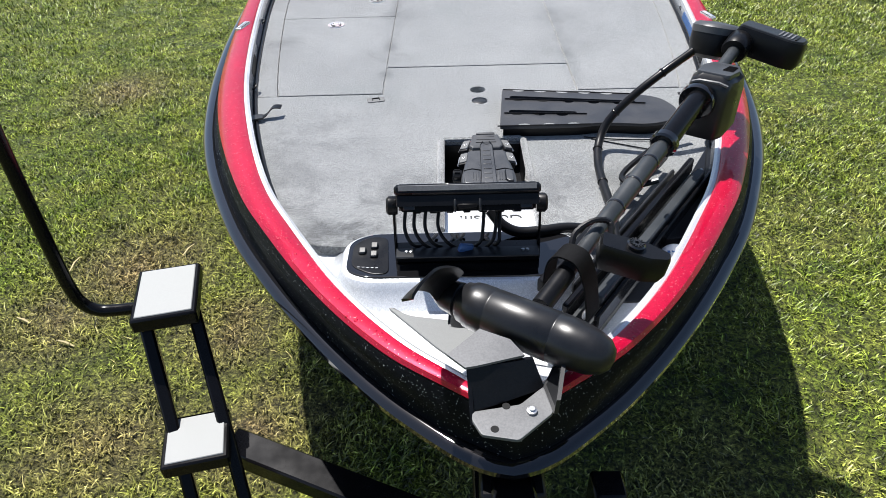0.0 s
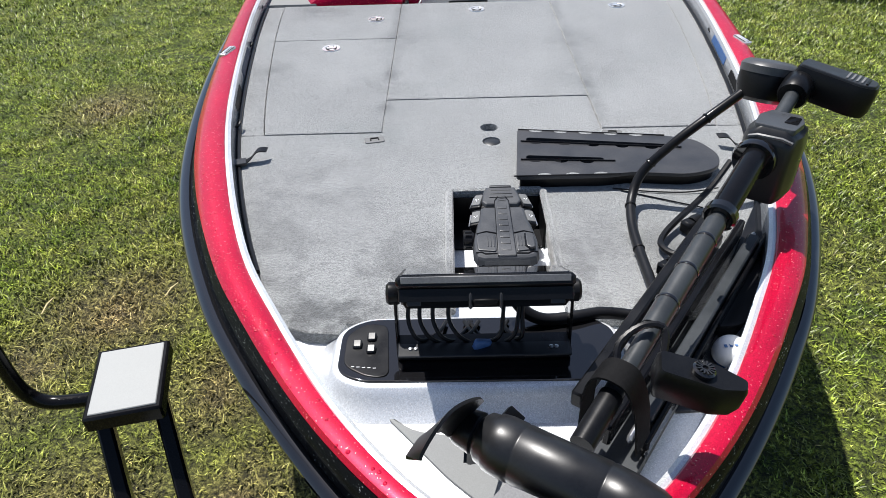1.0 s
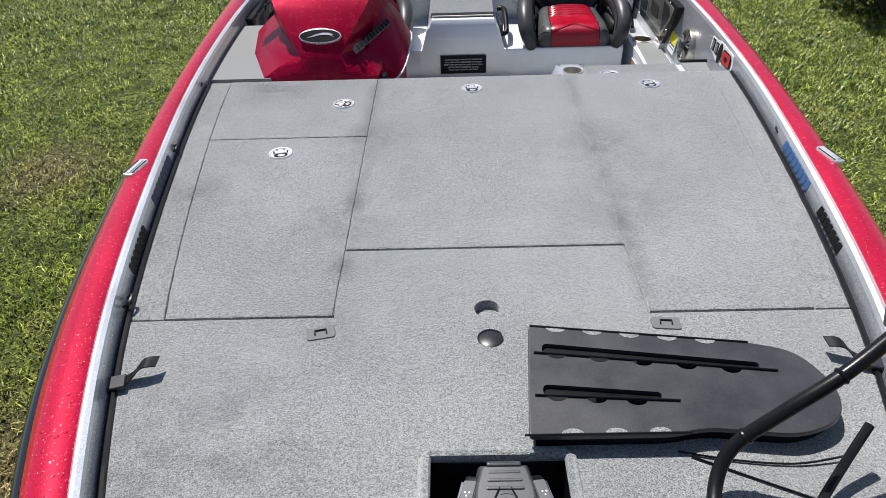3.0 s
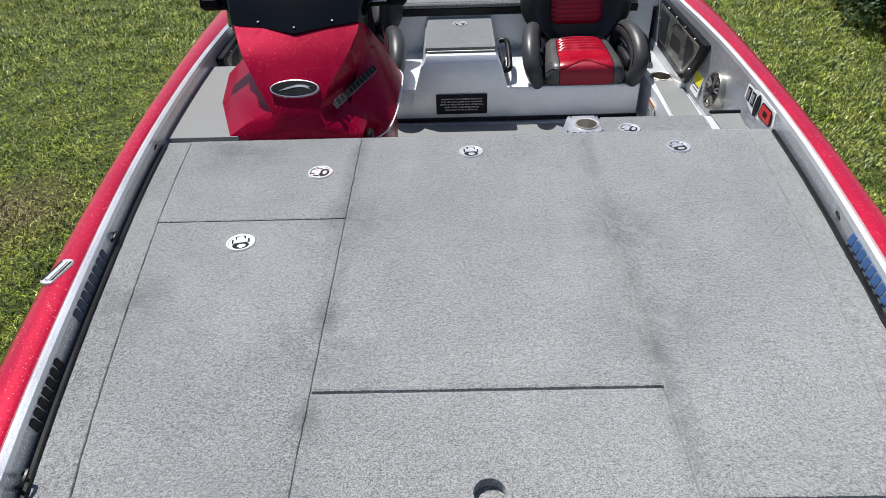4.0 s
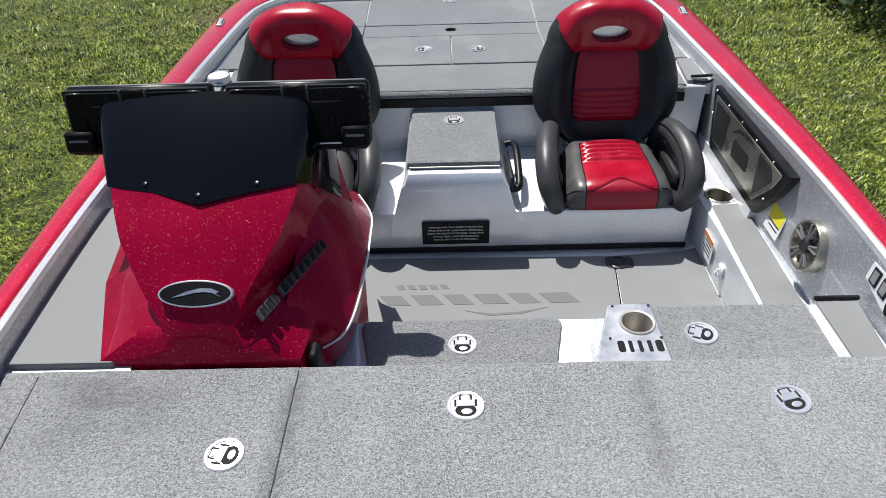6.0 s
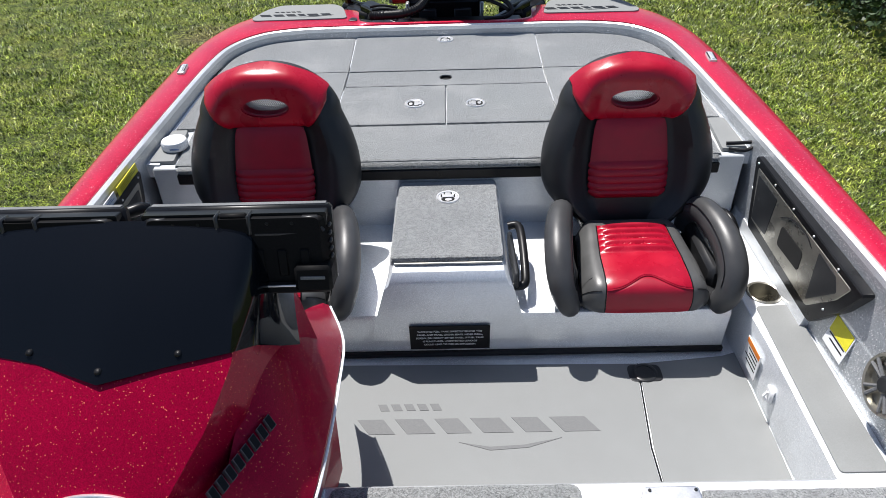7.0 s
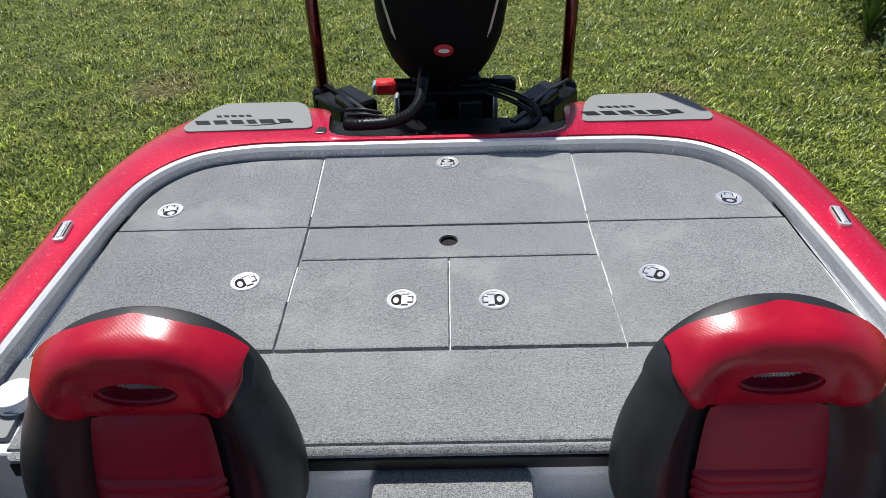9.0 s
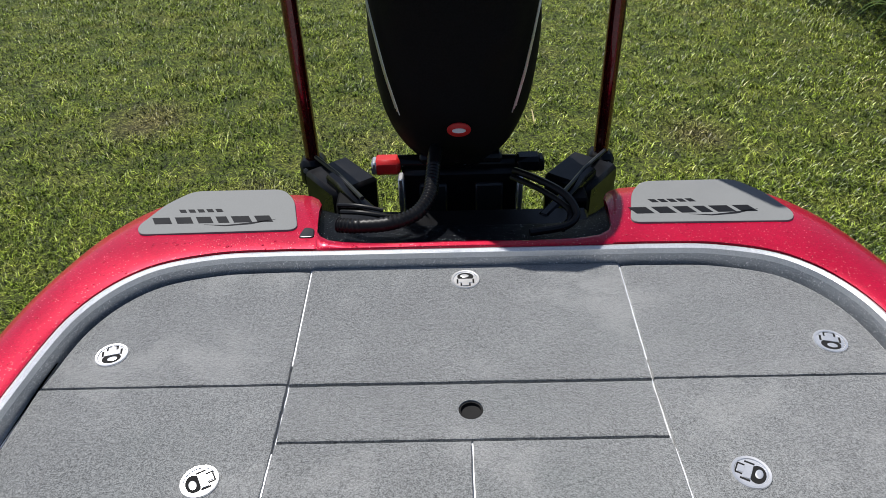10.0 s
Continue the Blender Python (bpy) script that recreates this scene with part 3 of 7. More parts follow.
def side_run(y0, y1, d=0.0, n=14, sign=1):
    """Points along the inside of the gunwale between two stations, d further in."""
    return [(sign * (beam(y0 + (y1 - y0) * k / n) - d), y0 + (y1 - y0) * k / n) for k in range(n + 1)]


def latch_shape(x, y, z, turn=0.0, r=0.037):
    """A flush ring latch: bright dished ring, dark finger well, folding tongue."""
    s = Shape()
    m = pose(x, y, z, 0, 0, turn)
    s.lathe([(r, -0.004), (r, 0.002), (r * 0.97, 0.0035), (r * 0.84, 0.003), (r * 0.80, 0.0012)], m, 28, 0)
    n = len(s.v)
    # finger well: a dark dish with a bright rolled floor, leaving a crescent of shade
    s.lathe([(0.42 * r, 0.0), (0.42 * r, 0.0016), (0.1 * r, 0.0018)], Matrix.Translation((0, -0.30 * r, 0)) @ Matrix.Diagonal((1.35, 1.0, 1, 1)), 18, 1)
    s.lathe([(0.21 * r, 0.0), (0.21 * r, 0.0021), (0.16 * r, 0.0026), (0.05 * r, 0.0022)], Matrix.Translation((0.06 * r, -0.37 * r, 0)) @ Matrix.Diagonal((1.4, 0.9, 1, 1)), 18, 0)
    s.moved(m, n)
    n = len(s.v)
    s.box((0, 0.18 * r, 0.0018), (0.95 * r, 0.42 * r, 0.0022), 0.0008, None, 0)
    s.box((0, 0.52 * r, 0.0018), (0.45 * r, 0.36 * r, 0.0022), 0.0008, None, 0)
    s.box((-0.30 * r, 0.52 * r, 0.0012), (0.10 * r, 0.42 * r, 0.001), 0.0003, None, 1)
    s.box((0.30 * r, 0.52 * r, 0.0012), (0.10 * r, 0.42 * r, 0.001), 0.0003, None, 1)
    s.box((0, 0.73 * r, 0.0012), (0.66 * r, 0.08 * r, 0.001), 0.0003, None, 1)
    s.box((0.55 * r, 0.20 * r, 0.0012), (0.12 * r, 0.5 * r, 0.001), 0.0003, None, 1)
    s.box((-0.55 * r, 0.20 * r, 0.0012), (0.12 * r, 0.5 * r, 0.001), 0.0003, None, 1)
    s.moved(m, n)
    return s


def latch(lid, x, y, z, turn=0.0):
    part("latch", latch_shape(x, y, z, turn), [CHROME, DARK], lid, "polished flush ring latch", local=True)


def panel(name, poly, z0, z1, mat=None, gap=0.0012, ch=0.005, label=""):
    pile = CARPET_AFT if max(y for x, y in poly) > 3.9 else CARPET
    s = Shape()
    poly = inset(poly, gap)
    s.prism(poly if mat else ragged(poly), z0, z1, ch)
    return part(name, s, mat or pile, boat, label)


edge_rng = random.Random(5)


def ragged(poly):
    """The outline cut into short lengths, each a hair out of line, as cut carpet is."""
    out = []
    for a, b in zip(poly, poly[1:] + poly[:1]):
        a, b = Vector(a), Vector(b)
        n = max(1, int((b - a).length / 0.018))
        side = Vector((a.y - b.y, b.x - a.x)).normalized()
        for k in range(n):
            off = side * edge_rng.uniform(-.0008, .0008) if 0 < k else side * 0
            out.append(tuple(a.lerp(b, k / n) + off))
    return out


# ---- fore deck ----
def fore_deck():
    under = side_run(1.5, 3.69, 0.02) + [(-x, y) for x, y in reversed(side_run(1.5, 3.69, 0.02))]
    s = Shape().prism(under, 0.965, DECK - 0.022)
    base = part("deck_frame", s, CARPET, boat)
    well = Shape().box((-0.003, 1.70, 1.0), (0.245, 0.58, 0.2), 0.0)
    cut(base, well)
    # the fixed carpet forward of the lids, a notch left open for the pedal well
    edge = 0.026
    left = [(-x, y) for x, y in side_run(2.36, 1.5, edge)]
    right = side_run(1.5, 2.355, edge)
    ring = left + [(-.485, 1.468), (-.43, 1.442), (-.36, 1.435), (-.345, 1.468), (-.125, 1.472), (-.125, 1.98), (.12, 1.98), (.12, 1.472), (.40, 1.475)] + right + [(.35, 2.355), (.35, 2.605), (-.337, 2.605), (-.337, 2.36)]
    s = Shape().prism(inset(ring, 0.002), 0.985, DECK, 0.006)
    deck = part("deck_carpet", s, CARPET, boat, "grey carpet of the bow deck, rubbed in places")
    cut(deck, Shape().lathe([(0.028, 0.98), (0.028, 1.06)], Matrix.Translation((0, 2.375, 0)), 20).lathe([(0.028, 1.024), (0.028, 1.06)], Matrix.Translation((.003, 2.281, 0)), 20))
    s = Shape().lathe([(0.027, 1.012), (0.027, 1.026), (0.022, 1.029), (0.0, 1.029)], Matrix.Translation((.003, 2.281, 0)), 20)
    part("plug", s, PLASTIC_GREY, boat, "dark round plug in the deck")
    # side strips and lids
    for sign, y0 in ((-1, 2.36), (1, 2.355)):
        out = [(sign * x, y) for x, y in side_run(y0, 3.69, edge)]
        inn = [(sign * (x - 0.0), y) for x, y in side_run(3.69, y0, edge + 0.078)]
        panel("side_strip", out + inn, 0.985, DECK - 0.002, gap=0.002)
    ln = [(-x, y) for x, y in side_run(2.36, 3.219, edge + 0.078, 8)]
    lid = panel("hatch", [(-.337, 2.36)] + [(-.337, 3.219)] + ln[::-1], 0.985, DECK + 0.001)
    latch(lid, -.593, 3.114, DECK + 0.001, 12)
    ln = [(-x, y) for x, y in side_run(3.219, 3.69, edge + 0.078, 6)]
    lid = panel("hatch", [(-.337, 3.219)] + [(-.337, 3.69)] + ln[::-1], 0.985, DECK + 0.001)
    latch(lid, -.44, 3.466, DECK + 0.001, 80)
    lid = panel("hatch", rect(-.337, .35, 2.605, 3.69), 0.985, DECK + 0.001)
    latch(lid, .008, 3.572, DECK + 0.001, 0)
    s = Shape().box((.012, 2.6035, DECK - .012), (.575, .0026, .012), .0006)
    part("seam_strip", s, ALLOY, boat, "bright metal edge in the deck seam")
    rn = side_run(2.355, 3.69, edge + 0.078, 10)
    lid = panel("hatch", rn + [(.35, 3.69), (.35, 2.355)], 0.985, DECK + 0.001)
    latch(lid, .641, 3.574, DECK + 0.001, 15)
    # pile folded down into the two long joints
    for x, y0 in ((-.337, 2.37), (.35, 2.61)):
        s = Shape().box((x, (y0 + 3.685) / 2, DECK - .012), (.009, 3.685 - y0, .014), .003)
        part("joint_carpet", s, CARPET, boat)
    # rolled carpet front edge over the cockpit step
    s = Shape().box((0.0, 3.685, 0.99), (1.96, 0.03, 0.075), 0.012)
    part("deck_edge", s, CARPET, boat)
    # black bead along the carpet edge
    for sign in (-1, 1):
        s = Shape().tube([(sign * (x - 0.006), y, 1.034) for x, y in side_run(1.65, 3.66, 0.02, 20)], 0.006, 6)
        part("edge_bead", s, RUBBER, boat)
    # hinge plates
    for x, y, a in ((-.355, 2.305, 12), (.375, 2.315, -6)):
        s = Shape()
        s.prism(rounded(rect(-.03, .03, -.018, .018), .008), 0, 0.003, 0.001, pose(x, y, DECK, 0, 0, a))
        n = len(s.v)
        s.tube([(-.012, -.006, .004), (-.012, .006, .005), (.012, .006, .005), (.012, -.006, .004)], 0.002, 6, 1)
        s.moved(pose(x, y, DECK, 0, 0, a), n)
        part("strap_plate", s, [PAD_DARK, DARK], boat, "dark grey plastic strap plate")


fore_deck()


def pedal_well():
    s = Shape()
    x0, x1, y0, y1, z = -.125, .12, 1.52, 1.985, 0.93
    s.box(((x0 + x1) / 2, (y0 + y1) / 2, z - .006), (x1 - x0 + .02, y1 - y0, .012), .002)
    for x in (x0 - .006, x1 + .006):
        s.box((x, (y0 + y1) / 2, (z + 1.02) / 2), (.012, y1 - y0 + .02, 1.018 - z), .002)
    s.box(((x0 + x1) / 2, y1 + .006, (z + 1.02) / 2), (x1 - x0 + .02, .012, 1.018 - z), .002)
    part("pedal_well", s, SILVER, boat, "silver lined recess for the pedal")
    # black lining under the toe end: dark floor with the recess's shade painted in
    s = Shape().prism(rounded(rect(x0 + .003, x1 - .003, 1.86, y1 - .003), .012), z, z + .006, .002)
    for x in (x0 + .003, x1 - .003):
        s.box((x, 1.922, .975), (.005, .122, .085), .001)
    s.box(((x0 + x1) / 2, y1 - .003, .975), (x1 - x0 - .01, .005, .085), .001)
    part("well_lining", s, PLASTIC, boat, "black floor and walls of the recess, shade painted in")
    # carpet lip pressed round the well
    s = Shape().tube([(x0 - .004, 1.5, 1.03), (x0 - .004, 1.978, 1.03), (x0 + .006, 1.99, 1.03), (x1 - .006, 1.99, 1.03), (x1 + .004, 1.978, 1.03), (x1 + .004, 1.5, 1.03)], .011, 8)
    part("well_edge", s, CARPET, boat)


pedal_well()


def bow_pan():
    """The bare gelcoat bow: sunk pan, the raised pod, the grip pad."""
    inn = [p for p in inner if p.y < 1.62]
    ring = [(p.x * 0.97, p.y + 0.02) for p in inn]
    poly = ring + [(-x, y) for x, y in reversed(ring[1:])]
    s = Shape().prism(poly, 0.94, 1.002, 0.004)
    part("bow_pan", s, SILVER, boat, "silver metal-flake bow pan")
    # pod with sloping flanks
    def pod(d, z):
        return [(x, y, z) for x, y in inset(rounded([(-.352, 1.30), (-.30, 1.272), (.14, 1.268), (.20, 1.31), (.20, 1.42), (.14, 1.455), (-.30, 1.455), (-.352, 1.42)], .07, 6), d)]
    s = Shape().loft([pod(-.075, .985), pod(-.05, 1.0), pod(-.028, 1.018), pod(-.014, 1.036), pod(-.006, 1.05), pod(0, 1.054)])
    part("pod", s, SILVER, boat, "silver raised pod at the bow")
    s = Shape().prism([(x, y) for x, y, z in pod(.006, 0)], 1.05, 1.0585, .002)
    part("pod_top", s, GLOSS, boat, "gloss black acrylic pod top")
    # switch panel
    s = Shape().prism(rounded([(-.335, 1.32), (-.285, 1.288), (-.245, 1.288), (-.255, 1.43), (-.30, 1.435), (-.335, 1.405)], .02), 1.0575, 1.0605, .001)
    sw = part("switch_panel", s, PLASTIC, boat, "matt black switch panel")
    for x, y in ((-.312, 1.372), (-.285, 1.392), (-.284, 1.358)):
        s = Shape().box((x, y, 1.0635), (.018, .02, .01), .003, Euler((radians(12), 0, 0)).to_matrix())
        part("rocker_switch", s, PLASTIC_GREY, sw, local=True)
    s = Shape()
    for k in range(5):
        s.box((-.316 + .0105 * k, 1.314 - .0012 * k, 1.0612), (.006, .0016, .0008), .0002)
    part("print", s, WHITE, sw, local=True)
    # grip pad on the bow
    s = Shape().prism(rounded([(-.272, 1.262), (-.135, 1.10), (-.05, 1.02), (.0, 1.03), (-.005, 1.15), (-.10, 1.185), (-.20, 1.205)], .02), 1.0, 1.008, .002)
    part("grip_pad", s, PAD, boat, "grey foam grip pad on the bow")
    s = Shape().prism(rounded([(.20, 1.235), (.37, 1.24), (.47, 1.42), (.40, 1.46), (.24, 1.46)], .03), 1.0, 1.007, .002)
    part("bow_panel", s, PLASTIC_GREY, boat, "dark slate panel beside the motor mount")
    s = Shape().box((.438, 1.353, 1.012), (.017, .178, .022), .004, Euler((0, 0, radians(-33))).to_matrix())
    part("toe_rail", s, PAD_DARK, boat, "grey plastic toe rail")
    # thin black sheet on the deck between the mount and the liner
    s = Shape().prism(rounded([(.385, 1.43), (.461, 1.436), (.504, 1.466), (.546, 1.516), (.59, 1.60), (.625, 1.685), (.655, 1.78), (.68, 1.87), (.66, 1.90), (.60, 1.80), (.50, 1.63)], .012), .985, DECK + .006, .003)
    part("deck_sheet", s, RUBBER, boat, "thin black sheet beside the motor mount")


bow_pan()


# ---- cockpit ----
def cockpit():
    poly = side_run(3.6, 5.2, 0.03) + [(-x, y) for x, y in reversed(side_run(3.6, 5.2, 0.03))]
    s = Shape().prism(poly, 0.56, FLOOR - 0.004)
    part("cockpit_sole", s, SILVER, boat, "silver gelcoat cockpit sole")
    # foam floor sheets with the seam between them
    floor = panel("floor_pad", [(-.62, 3.98), (.515, 3.98), (.515, 4.30), (.545, 4.60), (-.62, 4.62)], FLOOR - .006, FLOOR + .001, PAD, 0.0012, 0.002, "grey foam floor sheet with a darker emblem")
    floor2 = panel("floor_pad", [(.515, 3.98), (.83, 3.98), (.842, 4.30), (.845, 4.64), (.80, 4.625), (.55, 4.60), (.522, 4.30)], FLOOR - .006, FLOOR + .001, PAD, 0.0012, 0.002, "grey foam floor sheet")
    # slanted blocks of the emblem, two rows and a swoosh
    x = -.255
    for k, w in enumerate((.085, .09, .08, .095, .085, .11)):
        s = Shape().prism([(x + .035, 4.355), (x + w + .02, 4.355), (x + w - .015, 4.405), (x, 4.405)], FLOOR, FLOOR + .0022)
        part("emblem_block", s, PAD_DARK, floor, local=True)
        x += w + .017
    x = -.205
    for k in range(5):
        s = Shape().prism([(x + .012, 4.435), (x + .036, 4.435), (x + .026, 4.458), (x + .002, 4.458)], FLOOR, FLOOR + .0022)
        part("emblem_block", s, PAD_DARK, floor, local=True)
        x += .036
    s = Shape().prism([(.02, 4.325), (.10, 4.298), (.20, 4.305), (.29, 4.335), (.19, 4.314), (.10, 4.309)], FLOOR, FLOOR + .0022)
    part("emblem_swoosh", s, PAD_DARK, floor, local=True)
    s = Shape().tube([(.5165, 3.985, FLOOR), (.5165, 4.30, FLOOR), (.547, 4.598, FLOOR)], .0024, 6)
    part("floor_seam", s, RUBBER, boat)
    # drain in the sole
    s = Shape().lathe([(.036, -.002), (.036, .004), (.032, .006), (.026, .005), (.024, -.004)], Matrix.Translation((.56, 4.56, FLOOR)), 24)
    s.lathe([(.024, 0), (.024, .002)], Matrix.Translation((.56, 4.56, FLOOR)), 20, 1)
    s.prism(rounded(rect(.512, .608, 4.527, 4.592), .02), FLOOR, FLOOR + .003, .001, None, 0)
    part("drain", s, [PLASTIC_GREY, DARK], boat, "grey round floor drain")
    # seat platform, front face leaning
    plat = 0.785
    y0, y1 = 4.645, 5.13
    def sec(x):
        return [(x, y0 + .012, FLOOR - .02), (x, y0, plat - .018), (x, y0 + .006, plat - .005), (x, y0 + .02, plat), (x, y1, plat), (x, y1, FLOOR - .02)]
    s = Shape().loft([sec(-.83), sec(.805)])
    body = part("seat_platform", s, SILVER, boat, "silver gelcoat seat platform")
    s = Shape().box((0, y0 + .008, FLOOR + .006), (1.62, .02, .02), .004)
    part("platform_seal", s, RUBBER, boat)
    # centre box between the seats
    def ctr(y, w0, w1, z0, z1):
        return [(-w0, y, z0), (-w1, y, z1 - .014), (-w1 + .014, y, z1), (w1 - .014, y, z1), (w1, y, z1 - .014), (w0, y, z0)]
    s = Shape().loft([ctr(4.632, .225, .215, .70, .775), ctr(4.636, .205, .18, .70, .90), ctr(4.66, .20, .168, .70, .93), ctr(4.70, .20, .165, .70, .937), ctr(5.125, .20, .165, .70, .937)])
    part("centre_box", s, SILVER, boat, "silver moulded centre box between the seats")
    lid = panel("hatch", rounded([(-.164, 4.685), (.158, 4.685), (.16, 5.113), (-.156, 5.113)], .02), .93, .958, None, .002, .01, "carpeted lid of the centre box")
    latch(lid, .002, 5.0, .958, 0)
    s = Shape().tube([(-.15, 4.683, .941), (.15, 4.683, .941)], .003, 8)
    part("lid_hinge", s, STEEL, boat)
    # grab loop on the box
    s = Shape().tube(spline([(.185, 4.70, .84), (.215, 4.70, .845), (.222, 4.73, .86), (.222, 4.85, .895), (.215, 4.92, .90), (.185, 4.925, .895)], 5), .013, 10)
    part("grab_loop", s, RUBBER, boat, "black rubber grab loop")
    s = Shape().box((.194, 4.82, .85), (.014, .27, .05), .005, Euler((radians(-8), 0, 0)).to_matrix())
    part("grab_base", s, PLASTIC_GREY, boat)
    # warning plate
    s = Shape().box((0, 4.6285, .712), (.232, .004, .098), .0015, Euler((radians(4.4), 0, 0)).to_matrix())
    plate = part("warning_plate", s, INK, boat, "black warning plate with white lettering")
    words("warning_text", "WARNING: FUEL TANK DIRECTLY BEHIND THIS\nPANEL AND PANEL UNDER SEATS. NEVER DRILL,\nSCREW, OR MODIFY EITHER PANEL. IF FUEL TANK\nIS PUNCTURED, UNDETECTED LEAKAGE\nCOULD LEAD TO FIRE OR EXPLOSION.", .0087, pose(0, 4.6258, .712, 94.4, 0, 0), WHITE, plate, 1.55)
    # side ledges
    for sign in (1, -1):
        out = [(sign * x, y) for x, y in side_run(3.7, 5.13, .028)]
        led = [(sign * .845, 5.13), (sign * .84, 4.66), (sign * .845, 4.5), (sign * .838, 4.1), (sign * .83, 3.7)]
        s = Shape().prism(inset(out + led, .001), FLOOR - .02, .79, .006)
        ledge = part("side_ledge", s, SILVER, boat, "silver gelcoat side ledge")
        if sign > 0:
            cut(ledge, Shape().lathe([(.043, .70), (.043, .85)], Matrix.Translation((.914, 4.706, 0)), 28))
    panel("ledge_pad", rounded([(.868, 4.645), (.972, 4.65), (.962, 4.09), (.852, 4.09)], .012), .787, .794, PAD, 0, .002, "grey foam ledge pad")
    # rear cup holder in the ledge
    s = Shape().lathe([(.050, .790), (.050, .793), (.046, .795), (.042, .793), (.038, .715), (.0, .714)], Matrix.Translation((.914, 4.706, 0)), 30, 0, False)
    part("cup_holder", s, STEEL_DARK, boat, "stainless cup holder")
    # step between the decks, carpeted
    s = Shape().box((0, 3.86, .72), (1.66, .40, .21), .012)
    part("step_body", s, SILVER, boat, "silver moulded step")
    lid = panel("hatch", rounded([(-.225, 3.74), (.235, 3.74), (.235, 3.84), (.278, 4.045), (-.262, 4.045), (-.222, 3.84)], .03), .80, .838, None, .0, .010, "carpeted step lid")
    latch(lid, .008, 3.945, .838, 0)
    for pts in ([(.24, 3.72), (.325, 3.72), (.37, 4.045), (.284, 4.045)], [(-.35, 3.72), (-.23, 3.72), (-.268, 4.045), (-.34, 4.045)]):
        s = Shape().prism(pts, .70, .832, .008)
        part("step_flank", s, SILVER, boat)
    # right side box with a carpeted lid and the cup panel
    s = Shape().box((.60, 3.815, .73), (.55, .25, .25), .012)
    part("side_box", s, SILVER, boat, "silver moulded side box")
    lid = panel("hatch", rect(.472, .842, 3.70, 3.94), .84, .966, None, .002, .012, "carpeted lid of the side box")
    latch(lid, .557, 3.834, .966, 65)
    plate = Shape().prism(rounded([(.285, 3.70), (.47, 3.70), (.466, 3.942), (.362, 3.942)], .01), .945, .968, .003)
    pl = part("cup_panel", plate, ALLOY, boat, "satin aluminium cup and tool panel")
    cut(pl, Shape().lathe([(.036, .9), (.036, 1.0)], Matrix.Translation((.418, 3.872, 0)), 26))
    s = Shape().lathe([(.036, .962), (.036, .971), (.041, .972), (.043, .969)], Matrix.Translation((.418, 3.872, 0)), 28, 0, False)
    s.lathe([(.036, .97), (.033, .90), (.0, .899)], Matrix.Translation((.418, 3.872, 0)), 28, 0, False)
    part("cup_sleeve", s, STEEL, pl, "stainless cup sleeve", local=True)
    for k in range(5):
        s = Shape().prism(rounded(rect(.366 + .0215 * k - (.008 if k in (0, 4) else .0045), .366 + .0215 * k + (.008 if k in (0, 4) else .0045), 3.776, 3.812), .0075), .966, .9692)
        part("tool_slot", s, DARK, pl, local=True)
    for pts in ([(.325, 3.727), (.36, 3.738), (.40, 3.732), (.36, 3.733)], [(.42, 3.732), (.455, 3.745), (.435, 3.73)]):
        part("engraved_mark", Shape().prism(pts, .967, .9695), PLASTIC_GREY, pl, local=True)
    for x, y in ((.372, 3.932), (.458, 3.932), (.345, 3.82), (.462, 3.82)):
        part("screw", Shape().lathe([(.004, .966), (.003, .9705)], Matrix.Translation((x, y, 0)), 8), PLASTIC_GREY, pl, local=True)
    panel("side_pad", rounded([(.87, 3.70), (.945, 3.70), (.968, 3.945), (.868, 3.945)], .006), .955, .962, PAD, 0, .002, "grey foam side pad")
    s = Shape().box((.905, 3.82, .86), (.13, .25, .19), .006)
    part("side_shelf", s, SILVER, boat)
    s = Shape().box((.92, 3.95, .965), (.11, .012, .012), .003)
    part("shelf_seal", s, RUBBER, boat)


def words(name, text, size, m, mat, parent, space=1.0):
    """Lettering as a thin raised mesh, centred."""
    cu = bpy.data.curves.new(name, "FONT")
    cu.body, cu.size, cu.align_x, cu.align_y, cu.extrude, cu.space_line = text, size, "CENTER", "CENTER", size * 0.04, space
    tmp = new("tmp", cu)
    me = bpy.data.meshes.new_from_object(tmp.evaluated_get(bpy.context.evaluated_depsgraph_get()))
    bpy.data.objects.remove(tmp)
    bpy.data.curves.remove(cu)
    me.transform(m)
    me.materials.clear()
    me.materials.append(mat)
    ob = new(name, me)
    ob.parent = parent
    return ob


cockpit()


